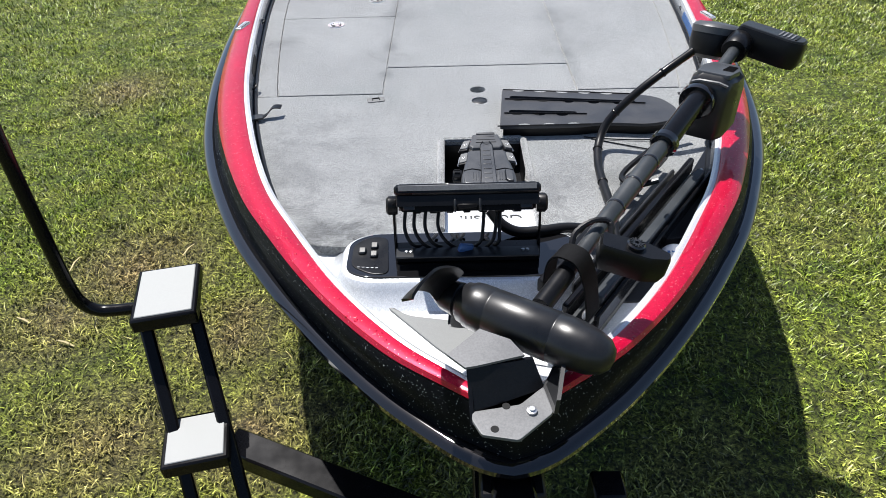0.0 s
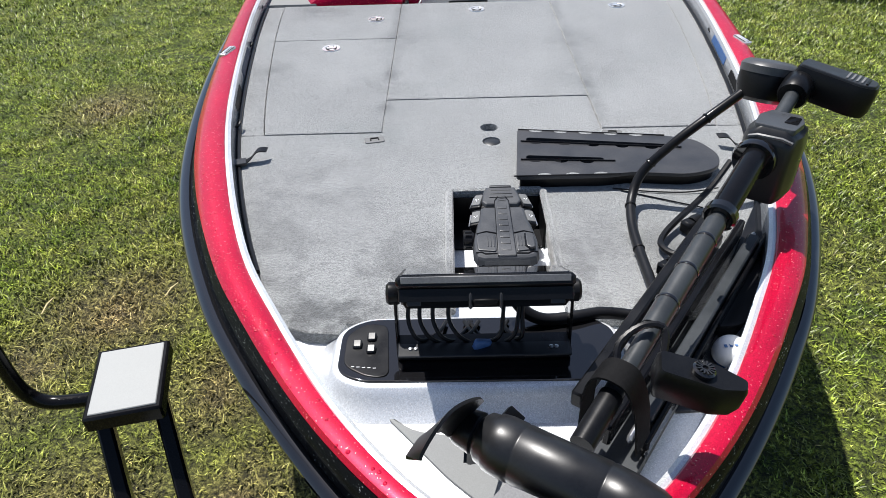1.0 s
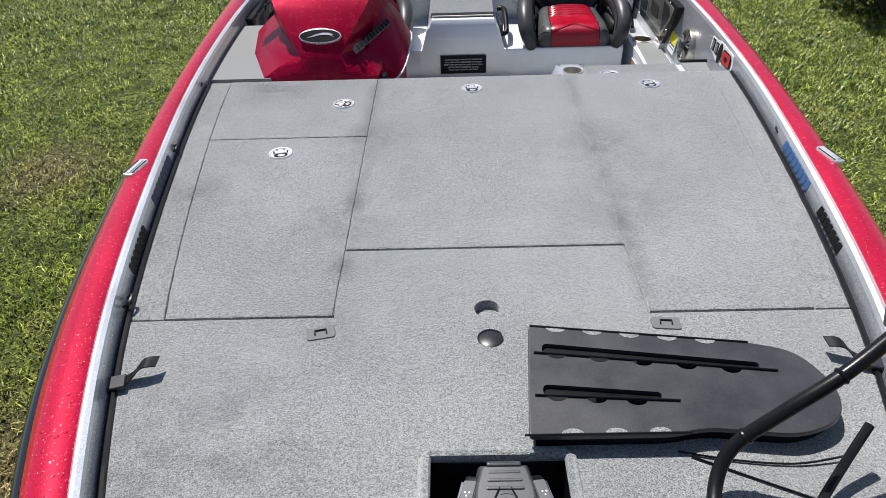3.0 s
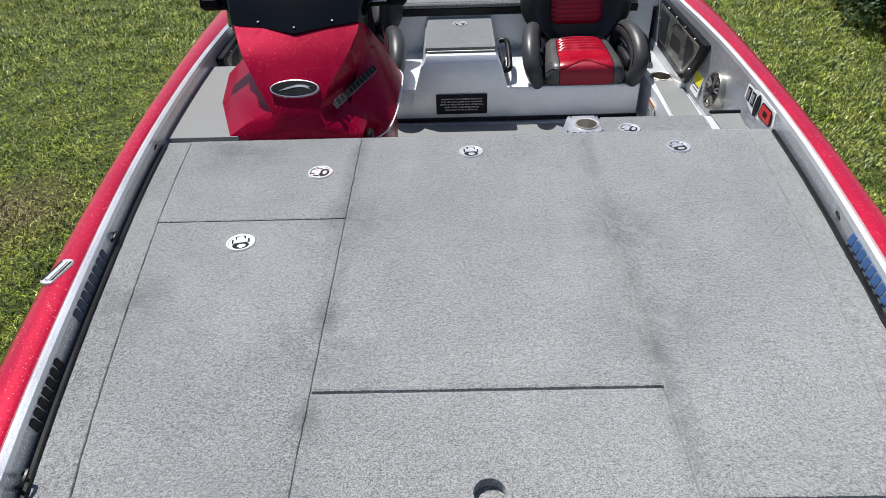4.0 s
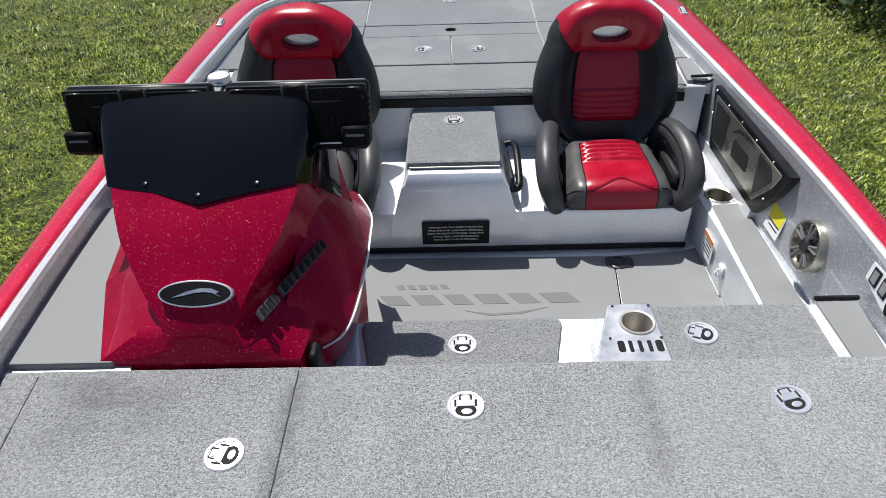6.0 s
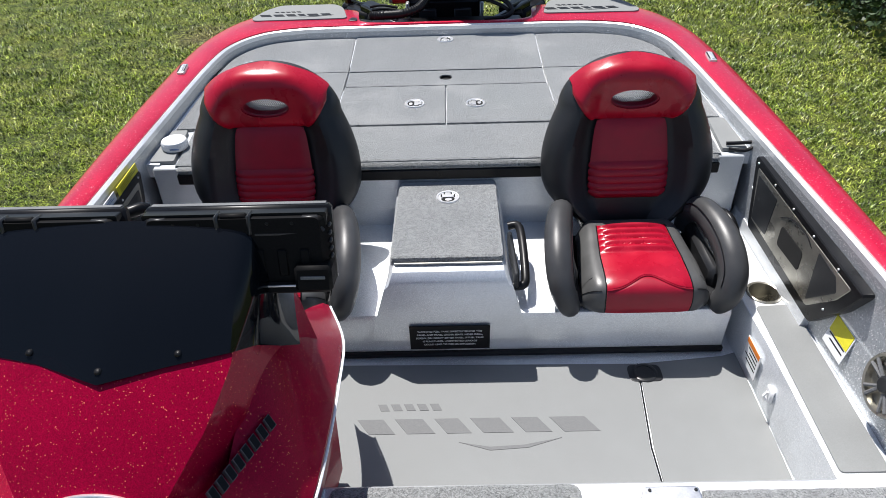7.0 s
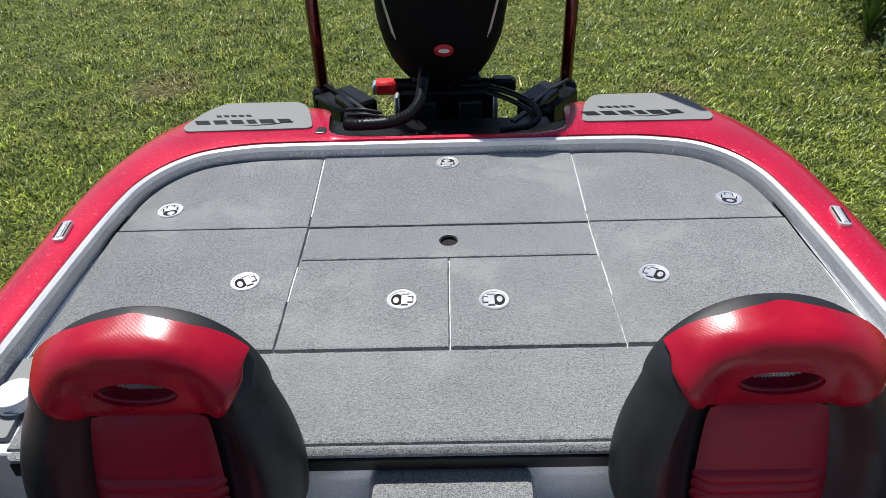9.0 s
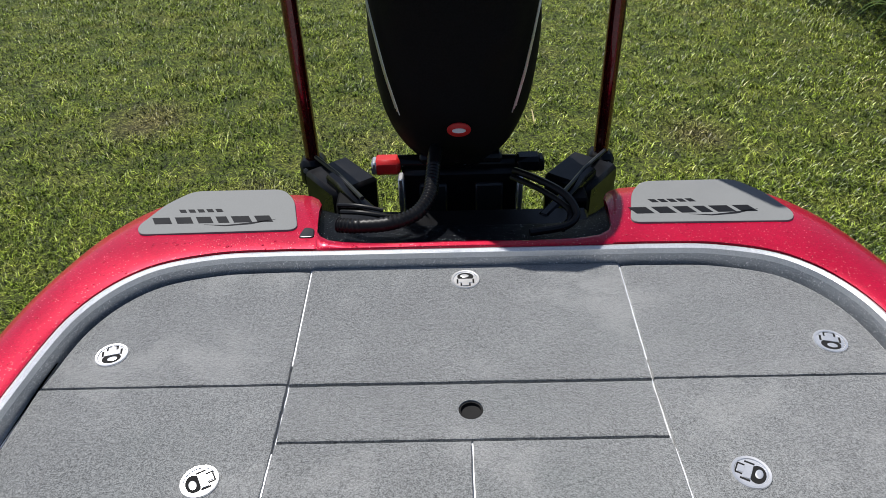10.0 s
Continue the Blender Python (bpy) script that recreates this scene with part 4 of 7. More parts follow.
# ---- stern deck ----
def stern_deck():
    right = [(x, y) for x, y in inset([tuple(p.xy) for p in whole(inner)], 0.028) if x > 0 and y > 5.36]
    right.sort(key=lambda p: math.atan2(p[1] - 5.0, p[0]))
    lip = [(x, y) for x, y in right]
    poly = [(.93, 5.13)] + lip + [(-x, y) for x, y in reversed(lip)] + [(-.93, 5.13)]
    s = Shape().prism(poly, 0.96, DECK - 0.012)
    part("deck_frame", s, SILVER, boat)
    s = Shape().box((0, 5.125, .90), (1.9, .03, .24), .004)
    part("bulkhead", s, SILVER, boat, "silver gelcoat bulkhead under the stern deck")
    # silver margin beside the carpet
    for sign in (1, -1):
        out = [(sign * x, y) for x, y in side_run(5.13, 5.95, .018)]
        inn = [(sign * .943, 5.95), (sign * .952, 5.6), (sign * .955, 5.37), (sign * .93, 5.36), (sign * .93, 5.13)]
        s = Shape().prism(out + inn, .98, DECK - .003, .002)
        part("deck_margin", s, SILVER, boat)
        pad = rounded([(sign * .885, 5.14), (sign * .965, 5.14), (sign * .962, 5.365), (sign * .905, 5.365)], .008)
        s = Shape().prism(pad, DECK - .012, DECK + .003, .002)
        part("ledge_pad", s, PAD, boat, "grey foam pad beside the stern deck")
    z1 = DECK
    front = [(-.88, 5.112), (.88, 5.112), (.89, 5.375), (-.89, 5.375)]
    panel("deck_carpet", front, .985, z1, None, .003, .01, "grey carpet front strip of the stern deck")
    s = Shape().box((0, 5.106, 1.015), (1.74, .022, .026), .009)
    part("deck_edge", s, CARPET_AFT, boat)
    # black rubber band that also paints the shadow line below the overhang
    s = Shape().box((0, 5.104, .985), (1.74, .016, .036), .003)
    part("edge_shadow_band", s, RUBBER, boat, "black band for rubber and the shadow line under the deck edge")
    lid = panel("hatch", [(-.399, 5.375), (.0, 5.375), (.0, 5.713), (-.396, 5.713)], .985, z1 + .001, None, .0019, .005)
    latch(lid, -.116, 5.542, z1 + .001, -90)
    lid = panel("hatch", [(.0, 5.375), (.399, 5.375), (.396, 5.713), (.0, 5.713)], .985, z1 + .001, None, .0019, .005)
    latch(lid, .109, 5.535, z1 + .001, 90)
    mid = panel("deck_carpet", [(-.396, 5.713), (.396, 5.713), (.396, 5.868), (-.396, 5.868)], .985, z1, None, .003, .006)
    cut(mid, Shape().lathe([(.026, .97), (.026, 1.06)], Matrix.Translation((0, 5.791, 0)), 20))
    # black plug paints the unlit bottom of the post hole
    part("socket", Shape().lathe([(.0262, 1.0), (.0262, 1.026), (.022, 1.027), (.0215, 1.0195), (0, 1.0195)], Matrix.Translation((0, 5.791, 0)), 20), DARK, boat, "seat post socket, a black plug for its unlit bottom")
    lid = panel("hatch", [(-.396, 5.868), (.396, 5.868), (.406, 6.285), (-.406, 6.285)], .985, z1 + .001, None, .0019, .005)
    latch(lid, 0, 6.222, z1 + .001, 180)
    for sign in (1, -1):
        for (xa, ya), (xb, yb) in (((.406, 6.28), (.397, 5.93)), ((.3975, 5.69), (.3985, 5.55))):
            s = Shape().prism([(sign * xa - .0016, ya), (sign * xa + .0016, ya), (sign * xb + .0016, yb), (sign * xb - .0016, yb)], DECK - .012, DECK - .0045)
            part("seam_strip", s, SILVER, boat, "pale strip in the deck seam")
        lid = panel("hatch", [(sign * .399, 5.377), (sign * .953, 5.377), (sign * .945, 5.87), (sign * .396, 5.87), (sign * .396, 5.713)], .985, z1 + .001, None, .0019, .005)
        latch(lid, sign * .519, 5.625, z1 + .001, sign * 60)
        arc = [(sign * x, y) for x, y in lip if y > 5.93 and x > .44]
        lid = panel("hatch", [(sign * .396, 5.87), (sign * .942, 5.87)] + arc + [(sign * .406, 6.27)], .985, z1 + .001, None, .0019, .005)
        latch(lid, sign * .82, 5.97, z1 + .001, sign * -15)


stern_deck()


# ---- deck fittings of the boat ----
def fittings():
    # pull-up cleats on the gunwale
    for x, y, a in ((-.946, 2.911, -12), (.955, 2.892, 12), (-1.037, 5.785, 6), (1.034, 5.775, -6)):
        s = Shape()
        s.prism(rounded(rect(-.016, .016, -.046, .046), .0155, 6), -.006, .004, .002)
        n = len(s.v)
        s.prism(rounded(rect(-.006, .006, -.036, .036), .006, 5), .004, .008, .003)
        at = pose(x, y, 1.105 if y < 5 else 1.093, 0, 4 if x > 0 else -4, a)
        s.moved(at)
        cleat = part("cleat", s, CHROME, boat, "polished pull-up cleat on the gunwale")
        for e in (-.012, .012):
            part("slot", Shape().prism(rounded(rect(e - .0026, e + .0026, -.036, .036), .0025), .003, .0046, 0, at), DARK, cleat, local=True)
    # rod straps
    for x, y, sign in ((-.77, 2.15, -1), (.77, 2.17, 1)):
        s = Shape()
        run = spline([(0, 0, .006), (-sign * .03, .01, .008), (-sign * .06, .025, .012), (-sign * .085, .04, .034), (-sign * .11, .05, .03)], 4)
        s.loft([[(p.x, p.y - .014, p.z), (p.x, p.y + .014, p.z), (p.x, p.y + .014, p.z + .003), (p.x, p.y - .014, p.z + .003)] for p in run])
        s.moved(Matrix.Translation((x, y, DECK)))
        st = part("rod_strap", s, RUBBER, boat, "black rod strap with a plastic buckle")
        s = Shape()
        s.box((x - sign * .03, y + .01, DECK + .013), (.05, .036, .008), .002, Euler((0, 0, sign * radians(-15))).to_matrix())
        part("buckle", s, PLASTIC_GREY, st, local=True)
        s = Shape().box((x + sign * .006, y + .0, DECK + .02), (.012, .045, .04), .004)
        part("anchor", s, PLASTIC, st, local=True)
    for x, y in ((-.80, 2.40), (-.925, 3.12), (-.985, 3.60), (.935, 3.14), (.86, 2.6)):
        s = Shape().tube(spline([(x, y - .012, 1.045), (x * .985, y - .012, 1.055), (x * .985, y + .012, 1.06), (x, y + .012, 1.05)], 4), .004, 6)
        part("hook", s, RUBBER, boat)

    # printed marks along the liner, as blocks
    def decal(name, x, y0, y1, z, h, mat, n, sign, slant=.3, lean=0.0):
        s = Shape()
        w = (y1 - y0) / n
        for k in range(n):
            a, b = y0 + k * w, y0 + (k + .72) * w
            xa = sign * (beam((a + b) / 2) - .0165) + 0 * x
            ring = [(xa, a + slant * h, z), (xa, b + slant * h, z), (xa + sign * .002, b, z + h), (xa + sign * .002, a, z + h)]
            s.loft([ring, [(p[0] - sign * .002, p[1], p[2]) for p in ring]])
        return part(name, s, mat, boat)

    decal("print", 0, 2.80, 3.05, 1.043, .03, BLUE, 8, 1)
    decal("print", 0, 2.52, 2.70, 1.043, .028, INK, 7, 1)
    decal("print", 0, 2.80, 3.05, 1.043, .03, NAVY, 8, -1)
    decal("print", 0, 2.50, 2.68, 1.043, .028, INK, 7, -1)
    # sticker near the step: pale ground, dark and red blocks
    def stick(poly, lift, mat, parent, name, label=""):
        s = Shape()
        pts = [(beam(y) - .0185 - lift + .055 * (z - 1.03), y, z) for y, z in poly]
        s.loft([pts, [(x + .0015, y, z) for x, y, z in pts]])
        return part(name, s, mat, parent, label, local=parent is not boat)

    st = stick([(3.972, 1.012), (3.966, 1.062), (3.905, 1.066), (3.86, 1.075), (3.70, 1.075), (3.686, 1.035), (3.715, 1.004), (3.88, .992)], .0, WHITE, boat, "sticker", "white sticker with dark and red emblem blocks")
    for y in (3.956, 3.912, 3.868):
        stick([(y, 1.014), (y - .004, 1.058), (y - .036, 1.060), (y - .032, 1.014)], .002, INK, st, "print")
        stick([(y - .006, 1.020), (y - .009, 1.052), (y - .030, 1.054), (y - .027, 1.020)], .0035, ALLOY, st, "print")
    oval = [(3.845 + .055 * math.cos(a) - .018 * math.sin(a), 1.034 + .040 * math.sin(a)) for a in np.linspace(0, 2 * math.pi, 20, endpoint=False)]
    stick([(3.845 + (y - 3.845) * .35, z) for y, z in oval], .0045, INK, st, "ring_mark")
    stick(rounded([(3.815, 1.012), (3.805, 1.066), (3.712, 1.070), (3.705, 1.020)], .012), .005, INK, st, "print")
    stick(rounded([(3.808, 1.017), (3.800, 1.061), (3.717, 1.065), (3.711, 1.024)], .010), .0065, RED_PRINT, st, "print")
    stick(rounded([(3.775, 1.033), (3.772, 1.050), (3.744, 1.051), (3.742, 1.035)], .005), .008, INK, st, "print")
    # yellow and orange labels on both sides
    for y0, y1, z0, z1, x, tilt, mats in ((4.38, 4.475, .826, .914, .979, 80, (WHITE, YELLOW)), (4.49, 4.58, .655, .745, .8385, 90, (WHITE, ORANGE)),
                                          (4.90, 5.05, 1.038, 1.078, -.966, -86, (YELLOW, INK)), (4.76, 4.885, 1.038, 1.076, -.969, -86, (WHITE, BLUE)), (4.65, 4.74, 1.04, 1.075, -.971, -86, (WHITE, ORANGE))):
        sg = 1 if x > 0 else -1
        m = Matrix.Translation((x, (y0 + y1) / 2, (z0 + z1) / 2)) @ Euler((0, radians(-tilt), 0)).to_matrix().to_4x4()
        h, w = (z1 - z0) / 2, (y1 - y0) / 2
        s = Shape().prism(rect(-h, h, -w, w), -.001, .0015, 0, m)
        lab = part("safety_label", s, mats[0], boat, "printed safety label on the liner")
        s = Shape()
        for k in range(5):
            s.prism(rect(h * (.66 - .3 * k), h * (.74 - .3 * k), -w * .8, w * (.8 - .25 * (k % 3))), .001, .0022, 0, m)
        part("print_lines", s, INK if mats[1] is not BLUE else BLUE, lab, local=True)
        if mats[1] in (ORANGE, YELLOW):
            lo = .6 if mats[1] is ORANGE else -.1
            s = Shape().prism(rect(h * lo, h * .95, -w * .92, w * .92), .001, .0026, 0, m)
            part("header", s, mats[1], lab, local=True)
    # small white switch on the side face
    s = Shape().box((.838, 4.40, .70), (.012, .035, .05), .006).tube([(.83, 4.40, .71), (.822, 4.40, .695), (.83, 4.40, .68)], .004, 6)
    part("side_switch", s, WHITE, boat, "white plastic switch")
    # loud speaker
    m = Matrix.Translation((.982, 4.212, .93)) @ Euler((0, radians(-80), 0)).to_matrix().to_4x4()
    s = Shape().lathe([(.074, -.012), (.074, .018), (.070, .024), (.064, .022), (.061, .008)], m, 36)
    sp = part("speaker", s, STEEL_DARK, boat, "silver round speaker with a spoked grille")
    s = Shape().lathe([(.061, .004), (.04, -.004), (.018, .0)], m, 30)
    part("cone", s, DARK, sp, local=True)
    s = Shape()
    for k in range(5):
        for d in (-.16, .16):
            a = 2 * math.pi * k / 5 + d
            b = 2 * math.pi * k / 5 + d * .5
            s.tube([m @ Vector((.018 * math.cos(b), .018 * math.sin(b), .020)), m @ Vector((.063 * math.cos(a), .063 * math.sin(a), .022))], .0045, 6)
    part("spokes", s, PLASTIC_LIGHT, sp, local=True)
    s = Shape().lathe([(.021, .008), (.021, .024), (.016, .028), (0, .027)], m, 20)
    part("cap", s, PLASTIC_GREY, sp, local=True)
    # stainless panel with openings, one each side
    for sign in (1, -1):
        def slab(poly, x, th, mat, name, parent, label="", r=.006):
            s = Shape()
            pts = rounded(poly, r, 3)
            s.loft([[(sign * x, y, z) for y, z in pts], [(sign * (x + .003), y, z) for y, z in inset(pts, -.003)], [(sign * (x + th), y, z) for y, z in inset(pts, -.003)]])
            return part(name, s, mat, parent, label, local=parent is not boat)
        rim = [(5.056, 1.047), (4.385, 1.043), (4.44, .95), (4.545, .825), (4.998, .828)]
        back = slab(rim, .9610, .03, PLASTIC, "panel_surround", boat, "black moulded surround of the side panel", .012)
        slab([(5.024, 1.024), (4.43, 1.026), (4.467, .965), (4.575, .856), (4.984, .864)], .9594, .003, STEEL_DARK, "panel_face", back, "brushed stainless plate", .008)
        slab([(5.006, 1.008), (4.865, 1.008), (4.878, .875), (4.983, .87)], .9582, .002, PLASTIC_GREY, "recess", back)
        slab([(4.798, .963), (4.66, .966), (4.659, .906), (4.799, .898)], .9582, .002, DARK, "opening", back, "", .014)
        slab([(4.592, 1.017), (4.50, 1.014), (4.475, .98), (4.583, .872)], .9582, .002, PLASTIC_GREY, "recess", back)
        arc = spline([(4.818, .977), (4.775, 1.003), (4.728, 1.016), (4.666, 1.019), (4.63, 1.004)], 5)
        part("swoosh", Shape().tube([(sign * .9588, p.x, p.y) for p in arc], [.001 + .0022 * math.sin(math.pi * k / (len(arc) - 1)) for k in range(len(arc))], 6), INK, back, local=True)
        # silver lip that runs from the panel down to the ledge
        s = Shape().loft([[(sign * .962, y0, .828), (sign * .958, y0, .806), (sign * .954, y0, .7925), (sign * .985, y0, .7925), (sign * .985, y0, .828)] for y0 in (4.56, 5.12)])
        part("panel_lip", s, SILVER, boat, "silver lip under the side panel")
        for y, z in ((5.03, 1.037), (4.90, 1.036), (4.77, 1.036), (4.64, 1.035), (4.50, 1.034), (5.03, .95), (4.50, .905)):
            s = Shape().lathe([(.004, 0), (.003, .003)], along((sign * .961, y, z), (sign * .9, y, z)), 8)
            part("screw", s, ALLOY, back, local=True)
    # bungee across the ledge pad
    s = Shape().tube(spline([(.90, 5.155, 1.042), (.95, 5.15, 1.045), (1.005, 5.15, 1.05)], 4), .006, 8).tube(spline([(.905, 5.14, 1.03), (.95, 5.125, 1.03), (.99, 5.14, 1.04)], 4), .006, 8).lathe([(.012, 0), (.014, .012), (.006, .02)], along((1.0, 5.155, 1.045), (.96, 5.155, 1.06)), 12)
    part("bungee", s, RUBBER, boat, "black bungee cord")
    # pads on the stern corners with a dark emblem
    for sign in (1, -1):
        poly = [(sign * .452, 6.384), (sign * .488, 6.54), (sign * .53, 6.60), (sign * .80, 6.60), (sign * .86, 6.53), (sign * .905, 6.415), (sign * .885, 6.376)]
        s = Shape().prism(rounded(poly, .03, 5), 1.06, 1.0895, .003)
        pad = part("stern_pad", s, PAD, boat, "grey foam stern pad with a dark emblem")
        # slanted blocks of unequal width, a short second row and a thin sweep, read from aft
        x0 = -.858 if sign < 0 else .478
        x = x0
        for w in (.054, .05, .046, .034, .056, .048):
            sl = .55
            s = Shape().prism([(x, 6.424), (x + w * .9, 6.424), (x + w * .9 - sl * .032, 6.456), (x - sl * .032, 6.456)], 1.089, 1.0902)
            part("emblem_block", s, INK, pad, local=True)
            x += w + .0095
        for k in range(5):
            x = x0 + .05 + .026 * k
            s = Shape().prism([(x + .006, 6.480), (x + .024, 6.480), (x + .014, 6.496), (x - .004, 6.496)], 1.089, 1.0902)
            part("emblem_block", s, INK, pad, local=True)
        s = Shape().prism([(x0 + .14, 6.417), (x0 + .2, 6.407), (x0 + .27, 6.414), (x0 + .335, 6.436), (x0 + .26, 6.421), (x0 + .2, 6.412)], 1.089, 1.0902)
        part("emblem_swoosh", s, INK, pad, local=True)
    # stern light socket
    s = Shape().prism(rounded([(-.022, -.02), (.022, -.02), (.018, .022), (-.012, .03)], .012), 0, .009, .004, pose(-.425, 6.37, 1.078))
    part("light_socket", s, PLASTIC_GREY, boat, "dark plug-in light socket")


fittings()


# ---- helm console ----
def helm():
    con = thing("helm_console", "red metal-flake helm console with a smoked windscreen", "console", (-.55, 3.72, .62))
    levels = [
        (0.66, [(-.90, 4.25), (-.64, 3.73), (-.556, 3.725), (-.447, 3.73), (-.30, 3.95), (-.27, 4.22)]),
        (0.985, [(-.90, 4.25), (-.64, 3.718), (-.556, 3.712), (-.447, 3.718), (-.31, 3.90), (-.26, 4.22)]),
        (1.034, [(-.905, 4.25), (-.640, 3.712), (-.556, 3.706), (-.447, 3.710), (-.315, 3.90), (-.265, 4.22)]),
        (1.105, [(-.825, 4.25), (-.624, 3.733), (-.550, 3.728), (-.473, 3.734), (-.356, 3.92), (-.275, 4.22)]),
        (1.165, [(-.818, 4.25), (-.668, 3.785), (-.552, 3.772), (-.440, 3.780), (-.350, 3.94), (-.287, 4.22)]),
        (1.235, [(-.815, 4.25), (-.721, 3.862), (-.556, 3.846), (-.385, 3.860), (-.338, 3.98), (-.30, 4.22)]),
        (1.293, [(-.81, 4.25), (-.758, 3.955), (-.556, 3.922), (-.352, 3.940), (-.328, 4.03), (-.31, 4.22)]),
        (1.313, [(-.81, 4.25), (-.765, 3.985), (-.556, 3.95), (-.348, 3.968), (-.325, 4.04), (-.312, 4.22)]),
    ]
    rings = []
    for z, pts in levels:
        (lx, ly), fl, fm, fr, sr, br = pts
        low = z < 1.05
        run = [(lx, ly), (-.862, 3.98) if low else (lx * .5 + fl[0] * .5 - .012, (ly + fl[1]) / 2)]
        run += [(-.768, 3.712) if low else (fl[0] - .014, fl[1] + .05), fl, (fl[0] + .03, fl[1] - .004), ((fl[0] + fm[0]) / 2, (fl[1] + fm[1]) / 2 - .004), fm, ((fm[0] + fr[0]) / 2, (fm[1] + fr[1]) / 2 - .004), (fr[0] - .03, fr[1] - .003), fr, (-.338, 3.708) if low else (fr[0] * .55 + sr[0] * .45, fr[1] * .55 + sr[1] * .45), sr, ((sr[0] + br[0]) / 2, (sr[1] + br[1]) / 2), br]
        rings.append([(x, y, z) for x, y in run])
    dense = []
    for i in range(len(rings) - 1):
        for k in range(3):
            t = k / 3
            a, b, c, d = (rings[max(i - 1, 0)], rings[i], rings[i + 1], rings[min(i + 2, len(rings) - 1)])
            if i <= 3:
                dense.append([tuple(Vector(p).lerp(Vector(q), t)) for p, q in zip(b, c)])
            else:
                dense.append([tuple(0.5 * (2 * Vector(q) + (Vector(r) - Vector(p)) * t * .6 + (2 * (Vector(r) - Vector(q)) - (Vector(r) - Vector(p)) * .6) * t * t)) for p, q, r in zip(a, b, c)])
    dense.append(rings[-1])
    s = Shape().loft(dense, caps=True)
    part("hood", s, RED_DRY, con, "red metal-flake hood", angle=33)
    s = Shape().box((-.565, 4.245, 1.02), (.50, .03, .62), .01)
    part("dash", s, PLASTIC, con, "black dash")
    # flared wing on the right with a white trim
    edge = spline([(-.322, 3.826, .957), (-.272, 3.842, .985), (-.246, 3.90, 1.015), (-.234, 4.02, 1.035), (-.234, 4.16, 1.03), (-.248, 4.33, .995), (-.30, 4.475, .975)], 5)
    root = spline([(-.39, 3.80, 1.06), (-.372, 3.86, 1.125), (-.356, 3.95, 1.185), (-.338, 4.05, 1.215), (-.325, 4.18, 1.19), (-.325, 4.32, 1.09), (-.335, 4.46, .985)], 5)
    foot = spline([(-.325, 3.826, .90), (-.30, 3.86, .88), (-.28, 3.92, .86), (-.27, 4.03, .84), (-.27, 4.16, .82), (-.28, 4.32, .81), (-.31, 4.46, .80)], 5)
    s = Shape().loft([root, [a.lerp(b, .5) + Vector((.006, 0, .008)) for a, b in zip(root, edge)], edge, [a.lerp(b, .5) + Vector((-.01, 0, 0)) for a, b in zip(edge, foot)], foot], caps=False, closed=False)
    part("wing", s, RED_DRY, con, "red flared side wing")
    s = Shape().tube([(p.x + .004, p.y, p.z - .006) for p in edge], .003, 8)
    part("wing_trim", s, WHITE, con, "white trim strip")
    s = Shape().box((-.318, 3.748, .96), (.02, .05, .13), .006)
    part("corner_block", s, PLASTIC, con)
    # windscreen: V-shaped foot, wraps to the side
    foot = [(-.815, 4.12, 1.24), (-.80, 4.03, 1.29), (-.772, 3.978, 1.308), (-.665, 3.952, 1.306), (-.556, 3.914, 1.295), (-.445, 3.940, 1.308), (-.350, 3.962, 1.314), (-.322, 4.01, 1.285), (-.300, 4.07, 1.225), (-.282, 4.12, 1.18)]
    head = [(-.83, 4.20, 1.38), (-.828, 4.175, 1.42), (-.812, 4.16, 1.445), (-.69, 4.15, 1.452), (-.556, 4.145, 1.454), (-.44, 4.147, 1.453), (-.345, 4.155, 1.445), (-.318, 4.17, 1.42), (-.305, 4.19, 1.35), (-.30, 4.215, 1.27)]
    f2 = [Vector(p).lerp(Vector(q), k / 5) for p, q in zip(foot, foot[1:]) for k in range(5)] + [Vector(foot[-1])]
    h2 = spline(head, 5)
    def glass(u, v):
        i = min(int(u * (len(f2) - 1)), len(f2) - 2)
        k = u * (len(f2) - 1) - i
        a, b = f2[i].lerp(f2[i + 1], k), h2[i].lerp(h2[i + 1], k)
        return a.lerp(b, v) + Vector((0, -.004, .007)) * math.sin(math.pi * v)
    s = Shape().sheet(glass, 45, 6, .005)
    part("windscreen", s, SMOKED, con, "dark smoked acrylic windscreen")
    for x, y, z in ((-.556, 3.932, 1.312), (-.680, 3.968, 1.322), (-.432, 3.957, 1.324)):
        s = Shape().lathe([(.006, 0), (.006, .003), (.004, .005), (.0, .0055)], along((x, y, z - .005), (x, y - .35, z + .65)), 14)
        part("screw", s, PLASTIC, con)
    # oval badge
    m = Matrix.Translation((-.548, 3.774, 1.163)) @ Euler((radians(47), 0, 0)).to_matrix().to_4x4()
    s = Shape().prism(circle(0, 0, .079, 36, .029), -.012, .011, .002, m)
    badge = part("badge_rim", s, CHROME, con, "chrome-rimmed oval badge")
    s = Shape().prism(circle(0, 0, .0745, 36, .0255), .008, .0118, .001, m)
    part("badge_field", s, INK, badge, local=True)
    s = Shape()
    arc = [(-.05, -.008), (-.02, .004), (.01, .011), (.035, .010), (.05, .003), (.043, -.001), (.055, -.008), (.035, .001), (.02, .003), (.0, .002), (-.025, -.004)]
    s.prism(arc, .0115, .013, 0, m)
    part("badge_mark", s, ALLOY, badge, local=True)
    # model lettering along the flank, as slanted outlined blocks
    s, d = Shape(), Shape()
    a, b = Vector((-.412, 3.748, 1.112)), Vector((-.288, 3.984, 1.150))
    t = (b - a).normalized()
    nrm = Vector((.48, -.38, .79))
    nrm = (nrm - t * nrm.dot(t)).normalized()
